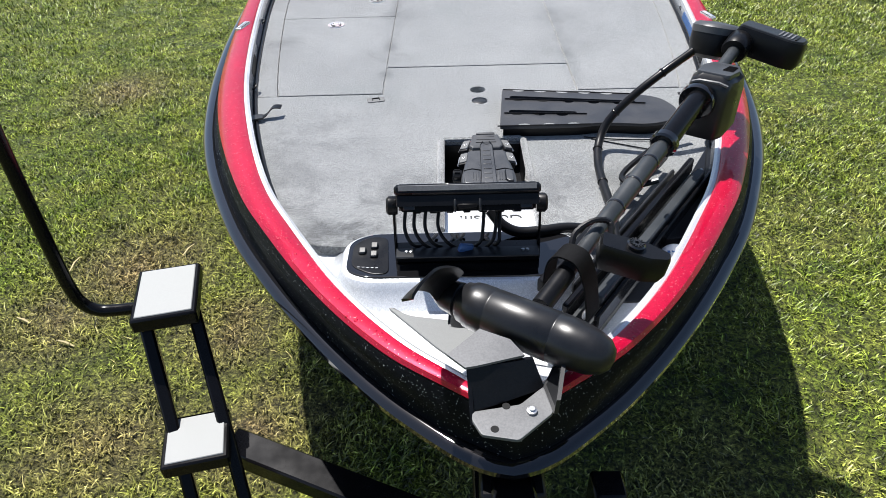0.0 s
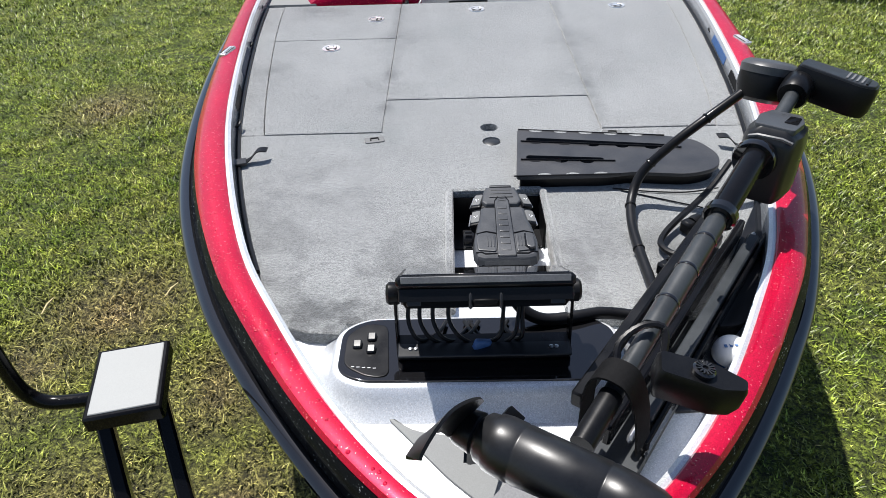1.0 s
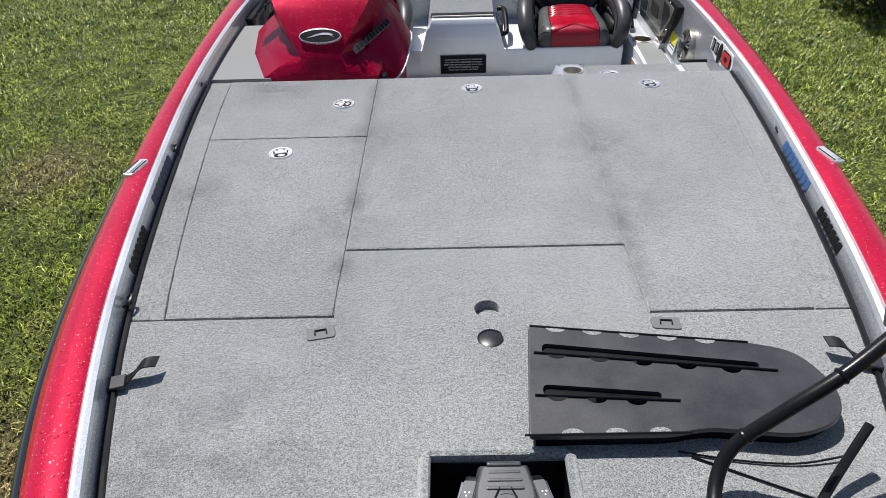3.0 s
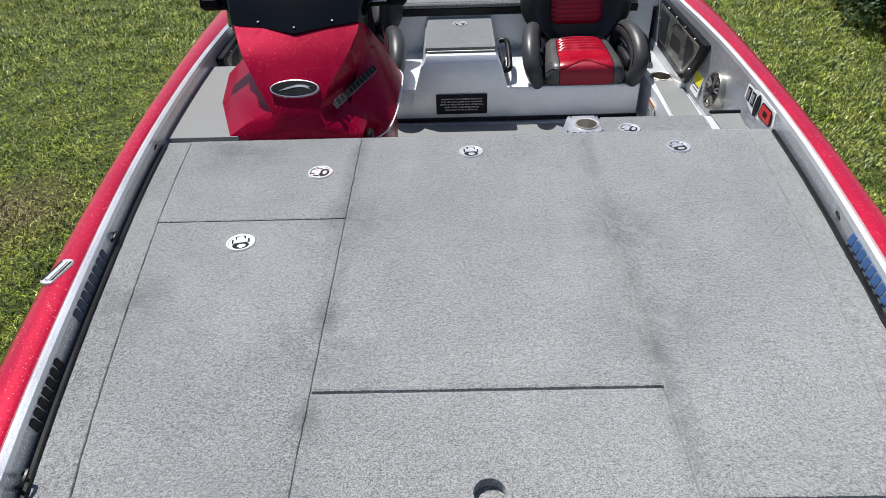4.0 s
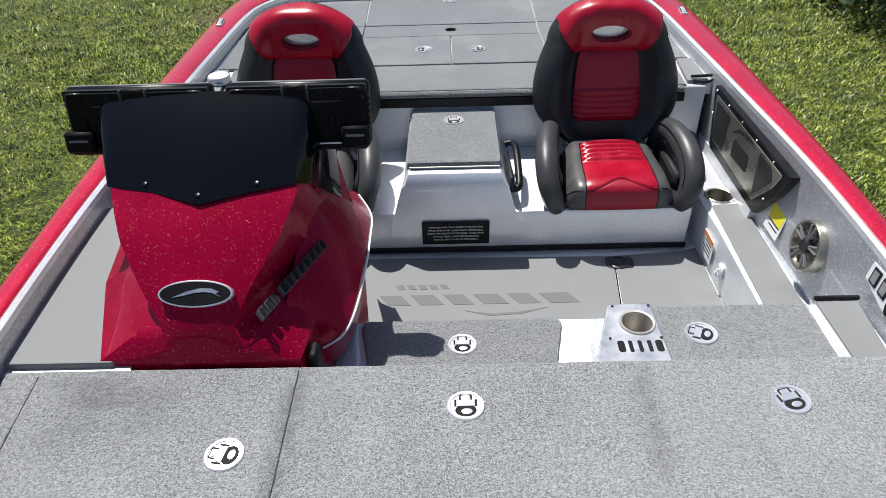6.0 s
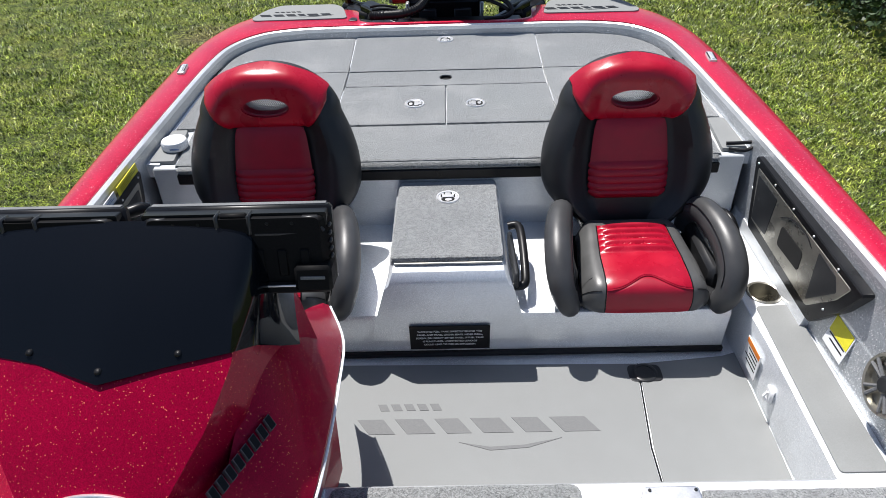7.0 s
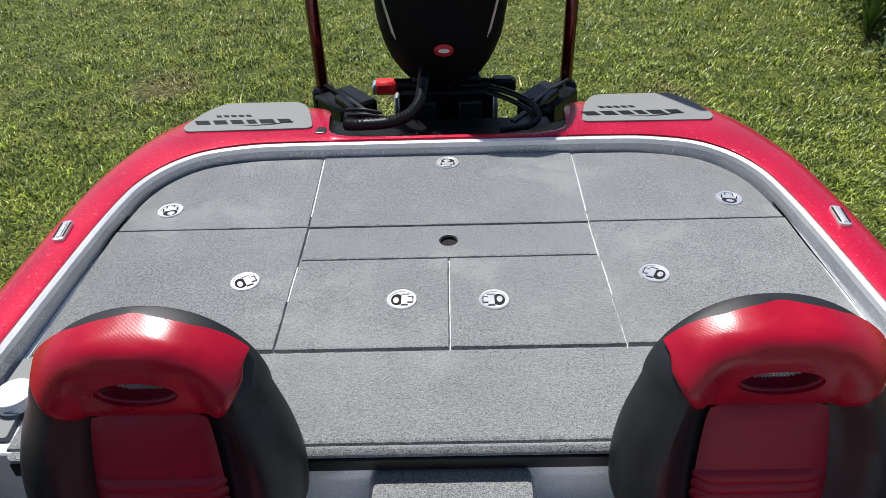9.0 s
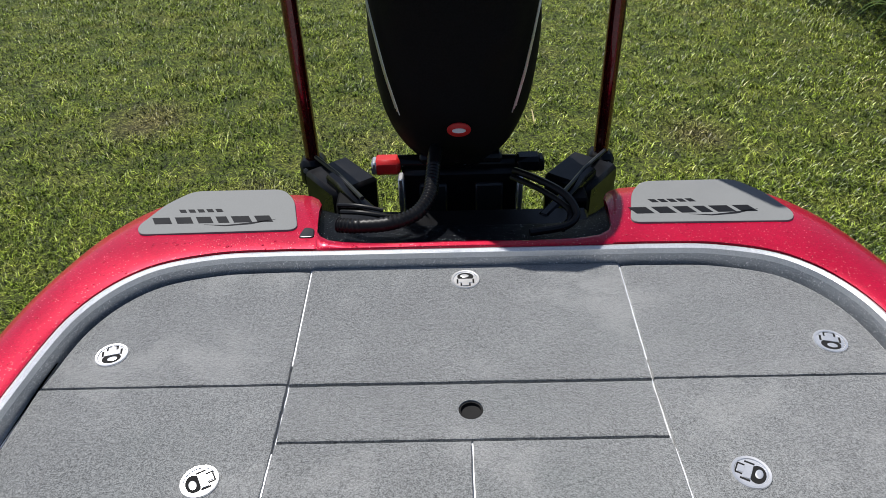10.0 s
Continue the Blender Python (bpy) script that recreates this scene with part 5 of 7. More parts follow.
    up = nrm.cross(t)
    pos = 0.0
    for k in range(11):
        if k == 3:
            pos += .012
        w = .0115
        for sh, grow, lift in ((d, .0010, .0), (s, 0, .0012)):
            p = a + t * pos + nrm * (.008 + lift)
            c = [p - t * grow - up * grow, p + t * (w + grow) - up * grow, p + t * (w + grow + .006) + up * (.021 + grow), p + t * (.006 - grow) + up * (.021 + grow)]
            sh.loft([c, [q2 - nrm * .02 for q2 in c]])
        pos += w + .0095
    part("lettering_edge", d, PLASTIC_LIGHT, con)
    part("lettering", s, INK, con)
    return con


helm()


def display(x, y, z, w, h, tilt, turn, name, label, brackets=True):
    """A chart display seen from behind: thick body, bezel, ribbed back, yoke with knobs. Screen faces its +y."""
    ob = thing(name, label, "display", (x, y, z))
    ob.rotation_euler = (radians(tilt), 0, radians(turn))
    s = Shape().box((0, .0, 0), (w, .024, h), .006)
    part("bezel", s, PLASTIC, ob, "black bezel", local=True)
    s = Shape().loft([[(x * sx, y, z) for x, z in rounded(rect(-w / 2, w / 2, -h * .46, h * .44), .012)] for y, sx in ((-.010, .99), (-.030, .97), (-.046, .90))])
    body = part("back", s, PLASTIC_MATT, ob, "ribbed black back", local=True)
    for k in range(7):
        s = Shape().box((w * (-.36 + .12 * k), -.047, -h * .12), (w * .05, .006, h * .34), .002)
        part("cooling_rib", s, PLASTIC_MATT, body, local=True)
    s = Shape().loft([[(x, y, z) for x, z in rounded(rect(-w * .485, w * .485, h * .30, h * .475), .004)] for y in (-.012, -.034)])
    part("upper_rim", s, PLASTIC, body, local=True)
    s = Shape().box((0, .0125, 0), (w * .93, .002, h * .86), .0006)
    part("screen", s, GLOSS, ob, "dark screen", local=True)
    # pale strip paints the sunlit upper edge of the bezel
    s = Shape().box((0, .004, h / 2 + .0005), (w * .94, .012, .002), .0008)
    part("lit_edge_strip", s, PLASTIC_LIGHT, ob, "pale strip painted as the sunlit top edge", local=True)
    for k in (-1, 1):
        s = Shape().box((k * w * .085, -.034, h * .36), (w * .022, .030, h * .26), .003)
        part("hinge_rib", s, PLASTIC_GREY, ob, local=True)
        s = Shape().box((k * w * .40, -.032, h * .40), (w * .10, .026, .014), .004)
        part("corner_clip", s, PLASTIC_GREY, ob, local=True)
        s = Shape().tube([(k * w * .47, -.040, h * .26), (k * w * .44, -.041, h * .35), (k * w * .37, -.041, h * .35), (k * w * .34, -.043, h * .24), (k * w * .11, -.044, h * .24)], .0032, 6)
        part("back_ridge", s, PLASTIC_GREY, ob, local=True)
        for j in range(2):
            s = Shape().lathe([(.0045, 0), (.0045, .008), (.003, .011)], along((k * w * (.18 + .13 * j), -.036, h * .37), (k * w * (.18 + .13 * j), -.08, h * .40)), 10)
            part("post", s, PLASTIC, ob, local=True)
    s = Shape().box((0, -.036, h * .34), (w * .15, .014, h * .30), .004)
    part("centre_cover", s, PLASTIC_MATT, ob, "satin grey centre cover", local=True)
    for j in range(5):
        s = Shape().box((w * .493, -.026, h * (.30 - .1 * j)), (.006, .014, h * .045), .002)
        part("vent", s, PLASTIC_GREY, ob, local=True)
    if brackets:
        s = Shape().tube(spline([(0, -.03, -h * .3), (0, -.05, -h * .55), (0, -.03, -h * .8)], 5), .018, 10)
        part("mount_arm", s, PLASTIC, ob, local=True)
    if brackets:
        s = Shape().box((0, -.030, -h * .44), (w * .97, .05, .022), .005)
        part("lower_tray", s, PLASTIC_MATT, ob, "black lower housing", local=True)
        for k in (-1, 1):
            s = Shape().box((k * w * .40, -.040, -h * .30), (w * .20, .050, h * .34), .006)
            part("side_housing", s, PLASTIC_MATT, ob, local=True)
            s = Shape().box((k * w * .40, -.0655, -h * .27), (w * .13, .002, .006), .0006)
            part("print_bar", s, PLASTIC_LIGHT, ob, local=True)
        s = Shape().box((w * .28, -.056, -h * .40), (w * .36, .004, .004), .001)
        part("bright_strip", s, ALLOY, ob, local=True)
    return ob


display(-.735, 4.175, 1.382, .345, .148, -12, 0, "chart_display", "large black chart display behind the windscreen")
display(-.362, 4.170, 1.384, .330, .148, -12, 0, "chart_display", "large black chart display behind the windscreen")


def wheel_helm():
    ob = thing("steering_wheel", "black steering wheel with metal spokes", "wheel", (-.60, 4.376, 1.145))
    m = Euler((radians(-30), 0, 0)).to_matrix().to_4x4()
    s = Shape()
    n, k = 40, 10
    rings = [[m @ Vector(((.155 + .017 * math.cos(2 * math.pi * j / k)) * math.cos(2 * math.pi * i / n), (.155 + .017 * math.cos(2 * math.pi * j / k)) * math.sin(2 * math.pi * i / n), .017 * math.sin(2 * math.pi * j / k))) for j in range(k)] for i in range(n + 1)]
    s.loft(rings, caps=False)
    part("rim", s, RUBBER, ob, "black padded rim", local=True)
    for a in (90, 210, 330):
        s = Shape().box((.085, 0, 0), (.16, .03, .006), .002)
        s.moved(m @ pose(0, 0, 0, 0, 0, a))
        part("spoke", s, ALLOY, ob, "metal spoke", local=True)
    s = Shape().lathe([(.035, -.03), (.04, .01), (.03, .02), (0, .022)], m, 24)
    part("hub", s, PLASTIC, ob, local=True)
    s = Shape().tube([m @ Vector((0, 0, -.02)), m @ Vector((0, 0, -.22))], .02, 12)
    part("column", s, PLASTIC, ob, local=True)


wheel_helm()


def throttle():
    ob = thing("throttle_control", "black throttle lever on the cockpit side", "throttle", (-.96, 4.80, .87))
    m = Matrix.Translation((-.965, 4.79, .89)) @ Euler((0, radians(84), 0)).to_matrix().to_4x4()
    s = Shape().lathe([(.06, -.02), (.06, .02), (.05, .035), (.03, .04), (0, .04)], m, 28)
    part("housing", s, PLASTIC, ob)
    s = Shape().lathe([(.022, .03), (.022, .05), (.016, .055), (0, .055)], m, 20)
    part("hub", s, ALLOY, ob, "polished hub")
    s = Shape().tube(spline([(-.915, 4.79, .89), (-.912, 4.805, .95), (-.91, 4.825, 1.02)], 5), [.016] * 6 + [.013] * 5, 12)
    part("lever", s, PLASTIC_GREY, ob)
    s = Shape().tube([(-.945, 4.80, 1.035), (-.93, 4.81, 1.04), (-.88, 4.838, 1.045), (-.86, 4.85, 1.04)], [.012, .019, .019, .012], 14)
    part("grip", s, PLASTIC, ob, "black grip")
    s = Shape().tube(spline([(-.925, 4.76, .90), (-.90, 4.74, .86), (-.90, 4.76, .82)], 6), .004, 6).tube(spline([(-.92, 4.82, .91), (-.87, 4.88, .895), (-.82, 4.95, .87)], 6), .004, 6)
    part("lanyard", s, RED_WIRE, ob, "red safety lanyard")


throttle()


# ---- seats ----
def seat():
    ob = thing("bucket_chair", "charcoal and red vinyl bucket seat with padded arms", "chair", (0, 0, 0), "cockpit chairs")
    hs = [(.02, .12), (.08, .145), (.115, .178), (.15, .225), (.18, .248), (.22, .262), (.29, .262), (.36, .245), (.43, .215)]
    run = spline(hs, 5)
    zt, wt_ = [p.x for p in run], [p.y for p in run]

    def width(z):
        if z > .43:
            return .213 * math.sqrt(max(0.0, 1 - ((z - .43) / .1385) ** 1.75)) + .002
        return float(np.interp(z, zt, wt_))

    def axis_y(z):
        return .345 + .168 * (z / .57) ** 1.15

    def front_y(u, z):
        k = min(1, max(0, (abs(u) - .46) / .3))
        k = k * k * (3 - 2 * k)
        top = min(1, max(0, (z - .39) / .13))
        depth = (.026 + .062 * k * (1 - top) + .055 * top) * min(1, width(z) / .1)
        return axis_y(z) - depth * math.sqrt(max(0, 1 - abs(u) ** 5))

    def back_y(u, z):
        return axis_y(z) + (.05 if z < .36 else max(.010, .05 - .32 * (z - .36))) * math.sqrt(max(0, 1 - abs(u) ** 3)) * min(1, width(z) / .1)

    zs = [.02 + .41 * k / 22 for k in range(22)] + [.43 + .1384 * math.sin(math.pi / 2 * k / 18) for k in range(19)]
    us = [math.sin(math.pi / 2 * (-1 + 2 * k / 32)) for k in range(33)]
    rings = []
    for z in zs:
        w = width(z)
        rings.append([(w * u, front_y(u, z), z) for u in us] + [(w * u, back_y(u, z), z) for u in reversed(us[1:-1])])
    s = Shape().loft(rings)
    back = part("backrest", s, VINYL, ob, "charcoal backrest shell", local=True)
    eye = Shape().loft([[(.072 * math.cos(a), y, .462 + .031 * math.sin(a)) for a in np.linspace(0, 2 * math.pi, 28, endpoint=False)] for y in (.3, .7)])
    cut(back, eye)

    def over(uf, z0, z1, lift, rib=None):
        def fn(a, b):
            z = z0 + (z1 - z0) * b
            u = (2 * a - 1) * uf(b)
            y = front_y(u, z) - lift * (1 - abs(2 * a - 1) ** 8) * (1 - abs(2 * b - 1) ** 10)
            if rib:
                y -= rib(a, b)
            return (width(z) * u, y, z)
        return fn

    def arch(x):
        return .43 + .1385 * max(0.0, 1 - (max(0, abs(x) - .002) / .213) ** 2) ** (1 / 1.75)

    def hood(a, b):
        x = (2 * a - 1) * .180
        lo = .402 + max(0.0, abs(x) - .124) * 1.6
        hi = max(lo, arch(x) - .0015)
        z = lo + (hi - lo) * b
        k = (1 - abs(2 * a - 1) ** 10) * (1 - abs(2 * b - 1) ** 10)
        return (x, front_y(x / width(z), z) + .001 - .006 * k, z)
    s = Shape().sheet(hood, 44, 24, -.010)
    head = part("head_panel", s, VINYL_RED, ob, "red carbon-weave head panel", local=True)
    cut(head, eye)
    s = Shape()
    n = 28
    s.tube([(.071 * math.cos(a), front_y(0, .462 + .031 * math.sin(a)) - .004, .462 + .031 * math.sin(a)) for a in np.linspace(0, 2 * math.pi, n)], .005, 8)
    part("opening_rim", s, VINYL_RED_SOFT, ob, local=True)
    # padded tunnel through the back, narrowing to the mesh
    ring = [(math.cos(a), math.sin(a)) for a in np.linspace(0, 2 * math.pi, 28, endpoint=False)]
    s = Shape().loft([[(.0725 * k * c, front_y(0, .462) + d, .462 + dz + .0315 * k * sn) for c, sn in ring] for d, k, dz in ((.000, 1.02, -.001), (.010, .97, .002), (.022, .92, .005), (.030, .90, .006))], caps=False)
    part("opening_wall", s, VINYL_RED_SOFT, ob, "red padded wall of the back opening", local=True)
    s = Shape()
    y = front_y(0, .462) + .020
    for k in range(-12, 13):
        for d in (-1, 1):
            pts = []
            for t in np.linspace(-1, 1, 17):
                x, z = .0062 * k + d * t * .018, t * .029
                if (x / .065) ** 2 + (z / .0285) ** 2 < 1:
                    pts.append((x, y, .466 + z))
            if len(pts) > 1:
                s.tube([pts[0], pts[-1]], .0012, 4)
    part("mesh_screen", s, ALLOY, ob, "wire mesh in the back opening", local=True)

    def rib(a, b):
        g = min(1, max(0, (.46 - b) / .03)) * min(1, max(0, b / .05)) * (1 - abs(2 * a - 1) ** 10)
        return .010 * g * abs(math.sin(b * 2.05 * math.pi * 5.2)) ** .7

    s = Shape().sheet(over(lambda b: .45 - .07 * b + .05 * b * b, .168, .390, .008, rib), 18, 70, -.012)
    part("back_insert", s, VINYL_RED_SOFT, ob, "red ribbed back insert", local=True)
    # cushion: one padded block, square nose, sides rolled under
    prof = spline([(-.010, .004), (-.018, .030), (-.016, .060), (-.005, .084), (.020, .096), (.06, .101), (.12, .104), (.20, .110), (.27, .116), (.302, .110), (.318, .09), (.322, .05)], 6)

    def skin(u, q, lift=0.0):
        """A point of the cushion: u across, q from the foot of the nose over the top to the rear."""
        i = min(int(q * (len(prof) - 1)), len(prof) - 2)
        p = prof[i].lerp(prof[i + 1], q * (len(prof) - 1) - i)
        d = (prof[i + 1] - prof[i]).normalized()
        e = min(1, max(0.0, (abs(u) - .70) / .30))
        wide = .178 - .020 * min(1, max(0.0, (p.x - .12) / .18)) - .006 * max(0, 1 - q / .15)
        y = p.x - d.y * lift + (.030 * e ** 2.2 if q < .4 else -.030 * e ** 2.2 if q > .75 else 0)
        z = p.y + d.x * lift
        return (u * wide, y, z * (1 - .45 * e ** 2.6))

    us2 = [math.sin(math.pi / 2 * (-1 + 2 * k / 28)) for k in range(29)]
    grid = []
    for k in range(49):
        q = k / 48
        row = [skin(u, q) for u in us2]
        grid.append([(row[0][0] + .004, row[0][1], .002)] + row + [(row[-1][0] - .004, row[-1][1], .002)])
    s = Shape().loft(grid, caps=False, closed=False)
    part("cushion", s, VINYL_SHEEN, ob, "charcoal vinyl cushion painted lighter for its sheen", local=True)

    def half(q):
        return .675 - .06 * q

    def seam_at(a):
        return .262 + .135 * math.exp(-((2 * a - 1) * 2.0) ** 2)

    def ins(a, b):
        s0 = seam_at(a)
        q = s0 + (.715 - s0) * b
        ease = (1 - abs(2 * a - 1) ** 6) * min(1, b / .03 + .2) * min(1, (1 - b) / .04)
        ribs = .011 * abs(math.sin((q - .565) * math.pi / .030)) ** .8 if q > .565 else 0
        return skin((2 * a - 1) * half(q), q, .0012 + (.006 + ribs) * ease)
    s = Shape().sheet(ins, 24, 96, .008)
    part("cushion_insert", s, VINYL_RED, ob, "red ribbed cushion insert", local=True)

    def nose(a, b):
        q = .02 + (seam_at(a) - .02) * b
        return skin((2 * a - 1) * half(q), q, .0015 + .003 * (1 - abs(2 * a - 1) ** 6) * min(1, (1 - b) / .06))
    s = Shape().sheet(nose, 24, 18, .006)
    part("cushion_nose", s, VINYL_RED_SOFT, ob, "red cushion front", local=True)
    line = [skin((2 * a - 1) * half(seam_at(a)), seam_at(a), .004) for a in np.linspace(0, 1, 30)]
    part("piping", Shape().tube(line, .0020, 6), VINYL_RED_SOFT, ob, local=True)
    for sg in (-1, 1):
        edge = [skin(sg * half(q) * 1.015, q, .0008) for q in np.linspace(.02, .715, 40)]
        part("seam", Shape().tube(edge, .0018, 5), RUBBER, ob, local=True)
        cross = [skin(sg * u, .262, .0006) for u in np.linspace(.74, 1.0, 10)]
        part("seam", Shape().tube(cross, .0014, 5), RUBBER, ob, local=True)
    s = Shape().box((0, .18, .014), (.46, .33, .04), .015)
    part("seat_pan", s, VINYL, ob, local=True, label="")
    # padded arms
    for sign in (-1, 1):
        run = spline([(sign * .208, .025, .0), (sign * .226, .010, .042), (sign * .240, .036, .096), (sign * .240, .105, .140), (sign * .230, .19, .160), (sign * .212, .275, .158), (sign * .198, .322, .122), (sign * .192, .338, .06)], 5)
        r = [.033 + .012 * math.sin(math.pi * min(1, k / (len(run) - 1) * 1.1)) for k in range(len(run))]
        s = Shape().tube(run, r, 14, up=(1, 0, 0), flat=.92)
        part("arm", s, VINYL_LIT, ob, "charcoal padded arm in a sunlit tone", local=True)
        s = Shape().tube([(p.x - sign * r[i] * .75, p.y - .2 * r[i], p.z + r[i] * .62) for i, p in enumerate(run[6:30], 6)], .0016, 5)
        part("seam", s, RUBBER, ob, local=True)
        s = Shape().box((sign * .205, .20, .045), (.04, .28, .10), .014)
        part("side_skirt", s, VINYL, ob, "charcoal side skirt", local=True)
    # pedestal plate and recline lever
    s = Shape().box((0, .2, .0), (.30, .26, .03), .008)
    part("base_plate", s, PLASTIC, ob, local=True)
    return ob


right_seat = seat()
right_seat.location = (.556, 4.642, .787)
left_seat = copy_thing(right_seat, pose(-.530, 4.642, .787))
s = Shape().tube(spline([(.262, .37, .05), (.30, .35, .10), (.318, .29, .105), (.324, .21, .05), (.322, .18, .03)], 5), .014, 10)
part("recline_lever", s, PLASTIC, right_seat, "black recline lever", local=True)

# grey pad beside the console and the white lid on the stern ledge
s = Shape().prism(rounded([(-.74, 3.708), (-.985, 3.708), (-1.008, 4.05), (-1.0, 4.33), (-.86, 4.33), (-.80, 4.02)], .008), 1.015, 1.034, .003)
part("side_pad", s, PAD, boat, "grey foam pad beside the console")
s = Shape().prism([(-.70, 3.69), (-.985, 3.69), (-1.0, 4.05), (-.99, 4.36), (-.86, 4.36), (-.80, 4.0)], .80, 1.018, .003)
part("side_locker", s, SILVER_DARK, boat)


def jar_lid():
    ob = thing("screw_lid", "white round plastic screw lid on the stern ledge", "lid", (-.908, 5.235, DECK + .003))
    s = Shape().lathe([(.040, 0), (.042, .004), (.042, .024), (.039, .029), (.0, .030)], None, 32)
    part("cap", s, WHITE, ob, local=True)
    s = Shape()
    for k in range(32):
        a = 2 * math.pi * k / 32
        s.tube([(.0422 * math.cos(a), .0422 * math.sin(a), .004), (.0422 * math.cos(a), .0422 * math.sin(a), .022)], .0012, 4)
    part("ribs", s, WHITE, ob, local=True)
    s = Shape().box((.012, -.0428, .013), (.03, .001, .004), .0002)
    part("print", s, BLUE, ob, local=True)


jar_lid()


# ---- bow gear ----
def bow_display():
    ob = display(-.066, 1.377, 1.221, .312, .155, 57, 0, "bow_display", "wide black chart display on a bracket at the bow", False)
    con = thing("display_bracket", "black metal bracket carrying the bow display", "bracket", (-.066, 1.365, 1.058))
    s = Shape().box((-.066, 1.352, 1.072), (.33, .05, .026), .004)
    part("foot", s, PLASTIC, con)
    for sign, x in ((-1, -.231), (1, .099)):
        s = Shape().box((x, 1.375, 1.125), (.006, .028, .135), .002, Euler((radians(-8), 0, 0)).to_matrix())
        part("post", s, BLACK_PAINT, con)
        s = Shape().lathe([(.02, -.012), (.022, -.008), (.022, .008), (.017, .013), (0, .013)], along((x + sign * .004, 1.388, 1.178), (x + sign * .3, 1.388, 1.178)), 18)
        part("knob", s, PLASTIC, con, "round black knob")
    for k, (x, dx, low) in enumerate(((-.205, .035, 1.085), (-.183, .05, 1.078), (-.158, .045, 1.082), (-.128, .06, 1.075), (-.025, -.04, 1.08), (.004, -.05, 1.074), (.012, -.02, 1.085))):
        s = Shape().tube(spline([(x, 1.40, 1.165), (x - .004, 1.372, 1.128), (x + dx * .25, 1.352, 1.10), (x + dx * .8, 1.358, low), (x + dx * 1.5, 1.385, low - .006), (x + dx * 1.9, 1.43, 1.066)], 6), .0042, 8)
        part("cable", s, RUBBER, con)
    # a slotted shelf under the loops, with bolt heads
    s = Shape().box((-.066, 1.328, 1.086), (.325, .036, .005), .0015)
    part("shelf", s, PLASTIC_GREY, con)
    for x in (-.205, -.195, .06, .07):
        s = Shape().lathe([(.004, 1.088), (.004, 1.091), (.002, 1.092)], Matrix.Translation((x, 1.33, 0)), 8)
        part("bolt", s, ALLOY, con)
    s = Shape().box((-.07, 1.335, 1.093), (.035, .012, .022), .003, Euler((0, radians(20), radians(20))).to_matrix())
    part("tag", s, BLUE, con, "small blue plug")
    s = Shape().tube(spline([(-.01, 1.45, 1.12), (.02, 1.43, 1.09), (.06, 1.425, 1.072), (.12, 1.435, 1.068), (.18, 1.45, 1.064), (.24, 1.445, 1.06)], 6), .013, 10)
    part("loom", s, RUBBER, con)


bow_display()


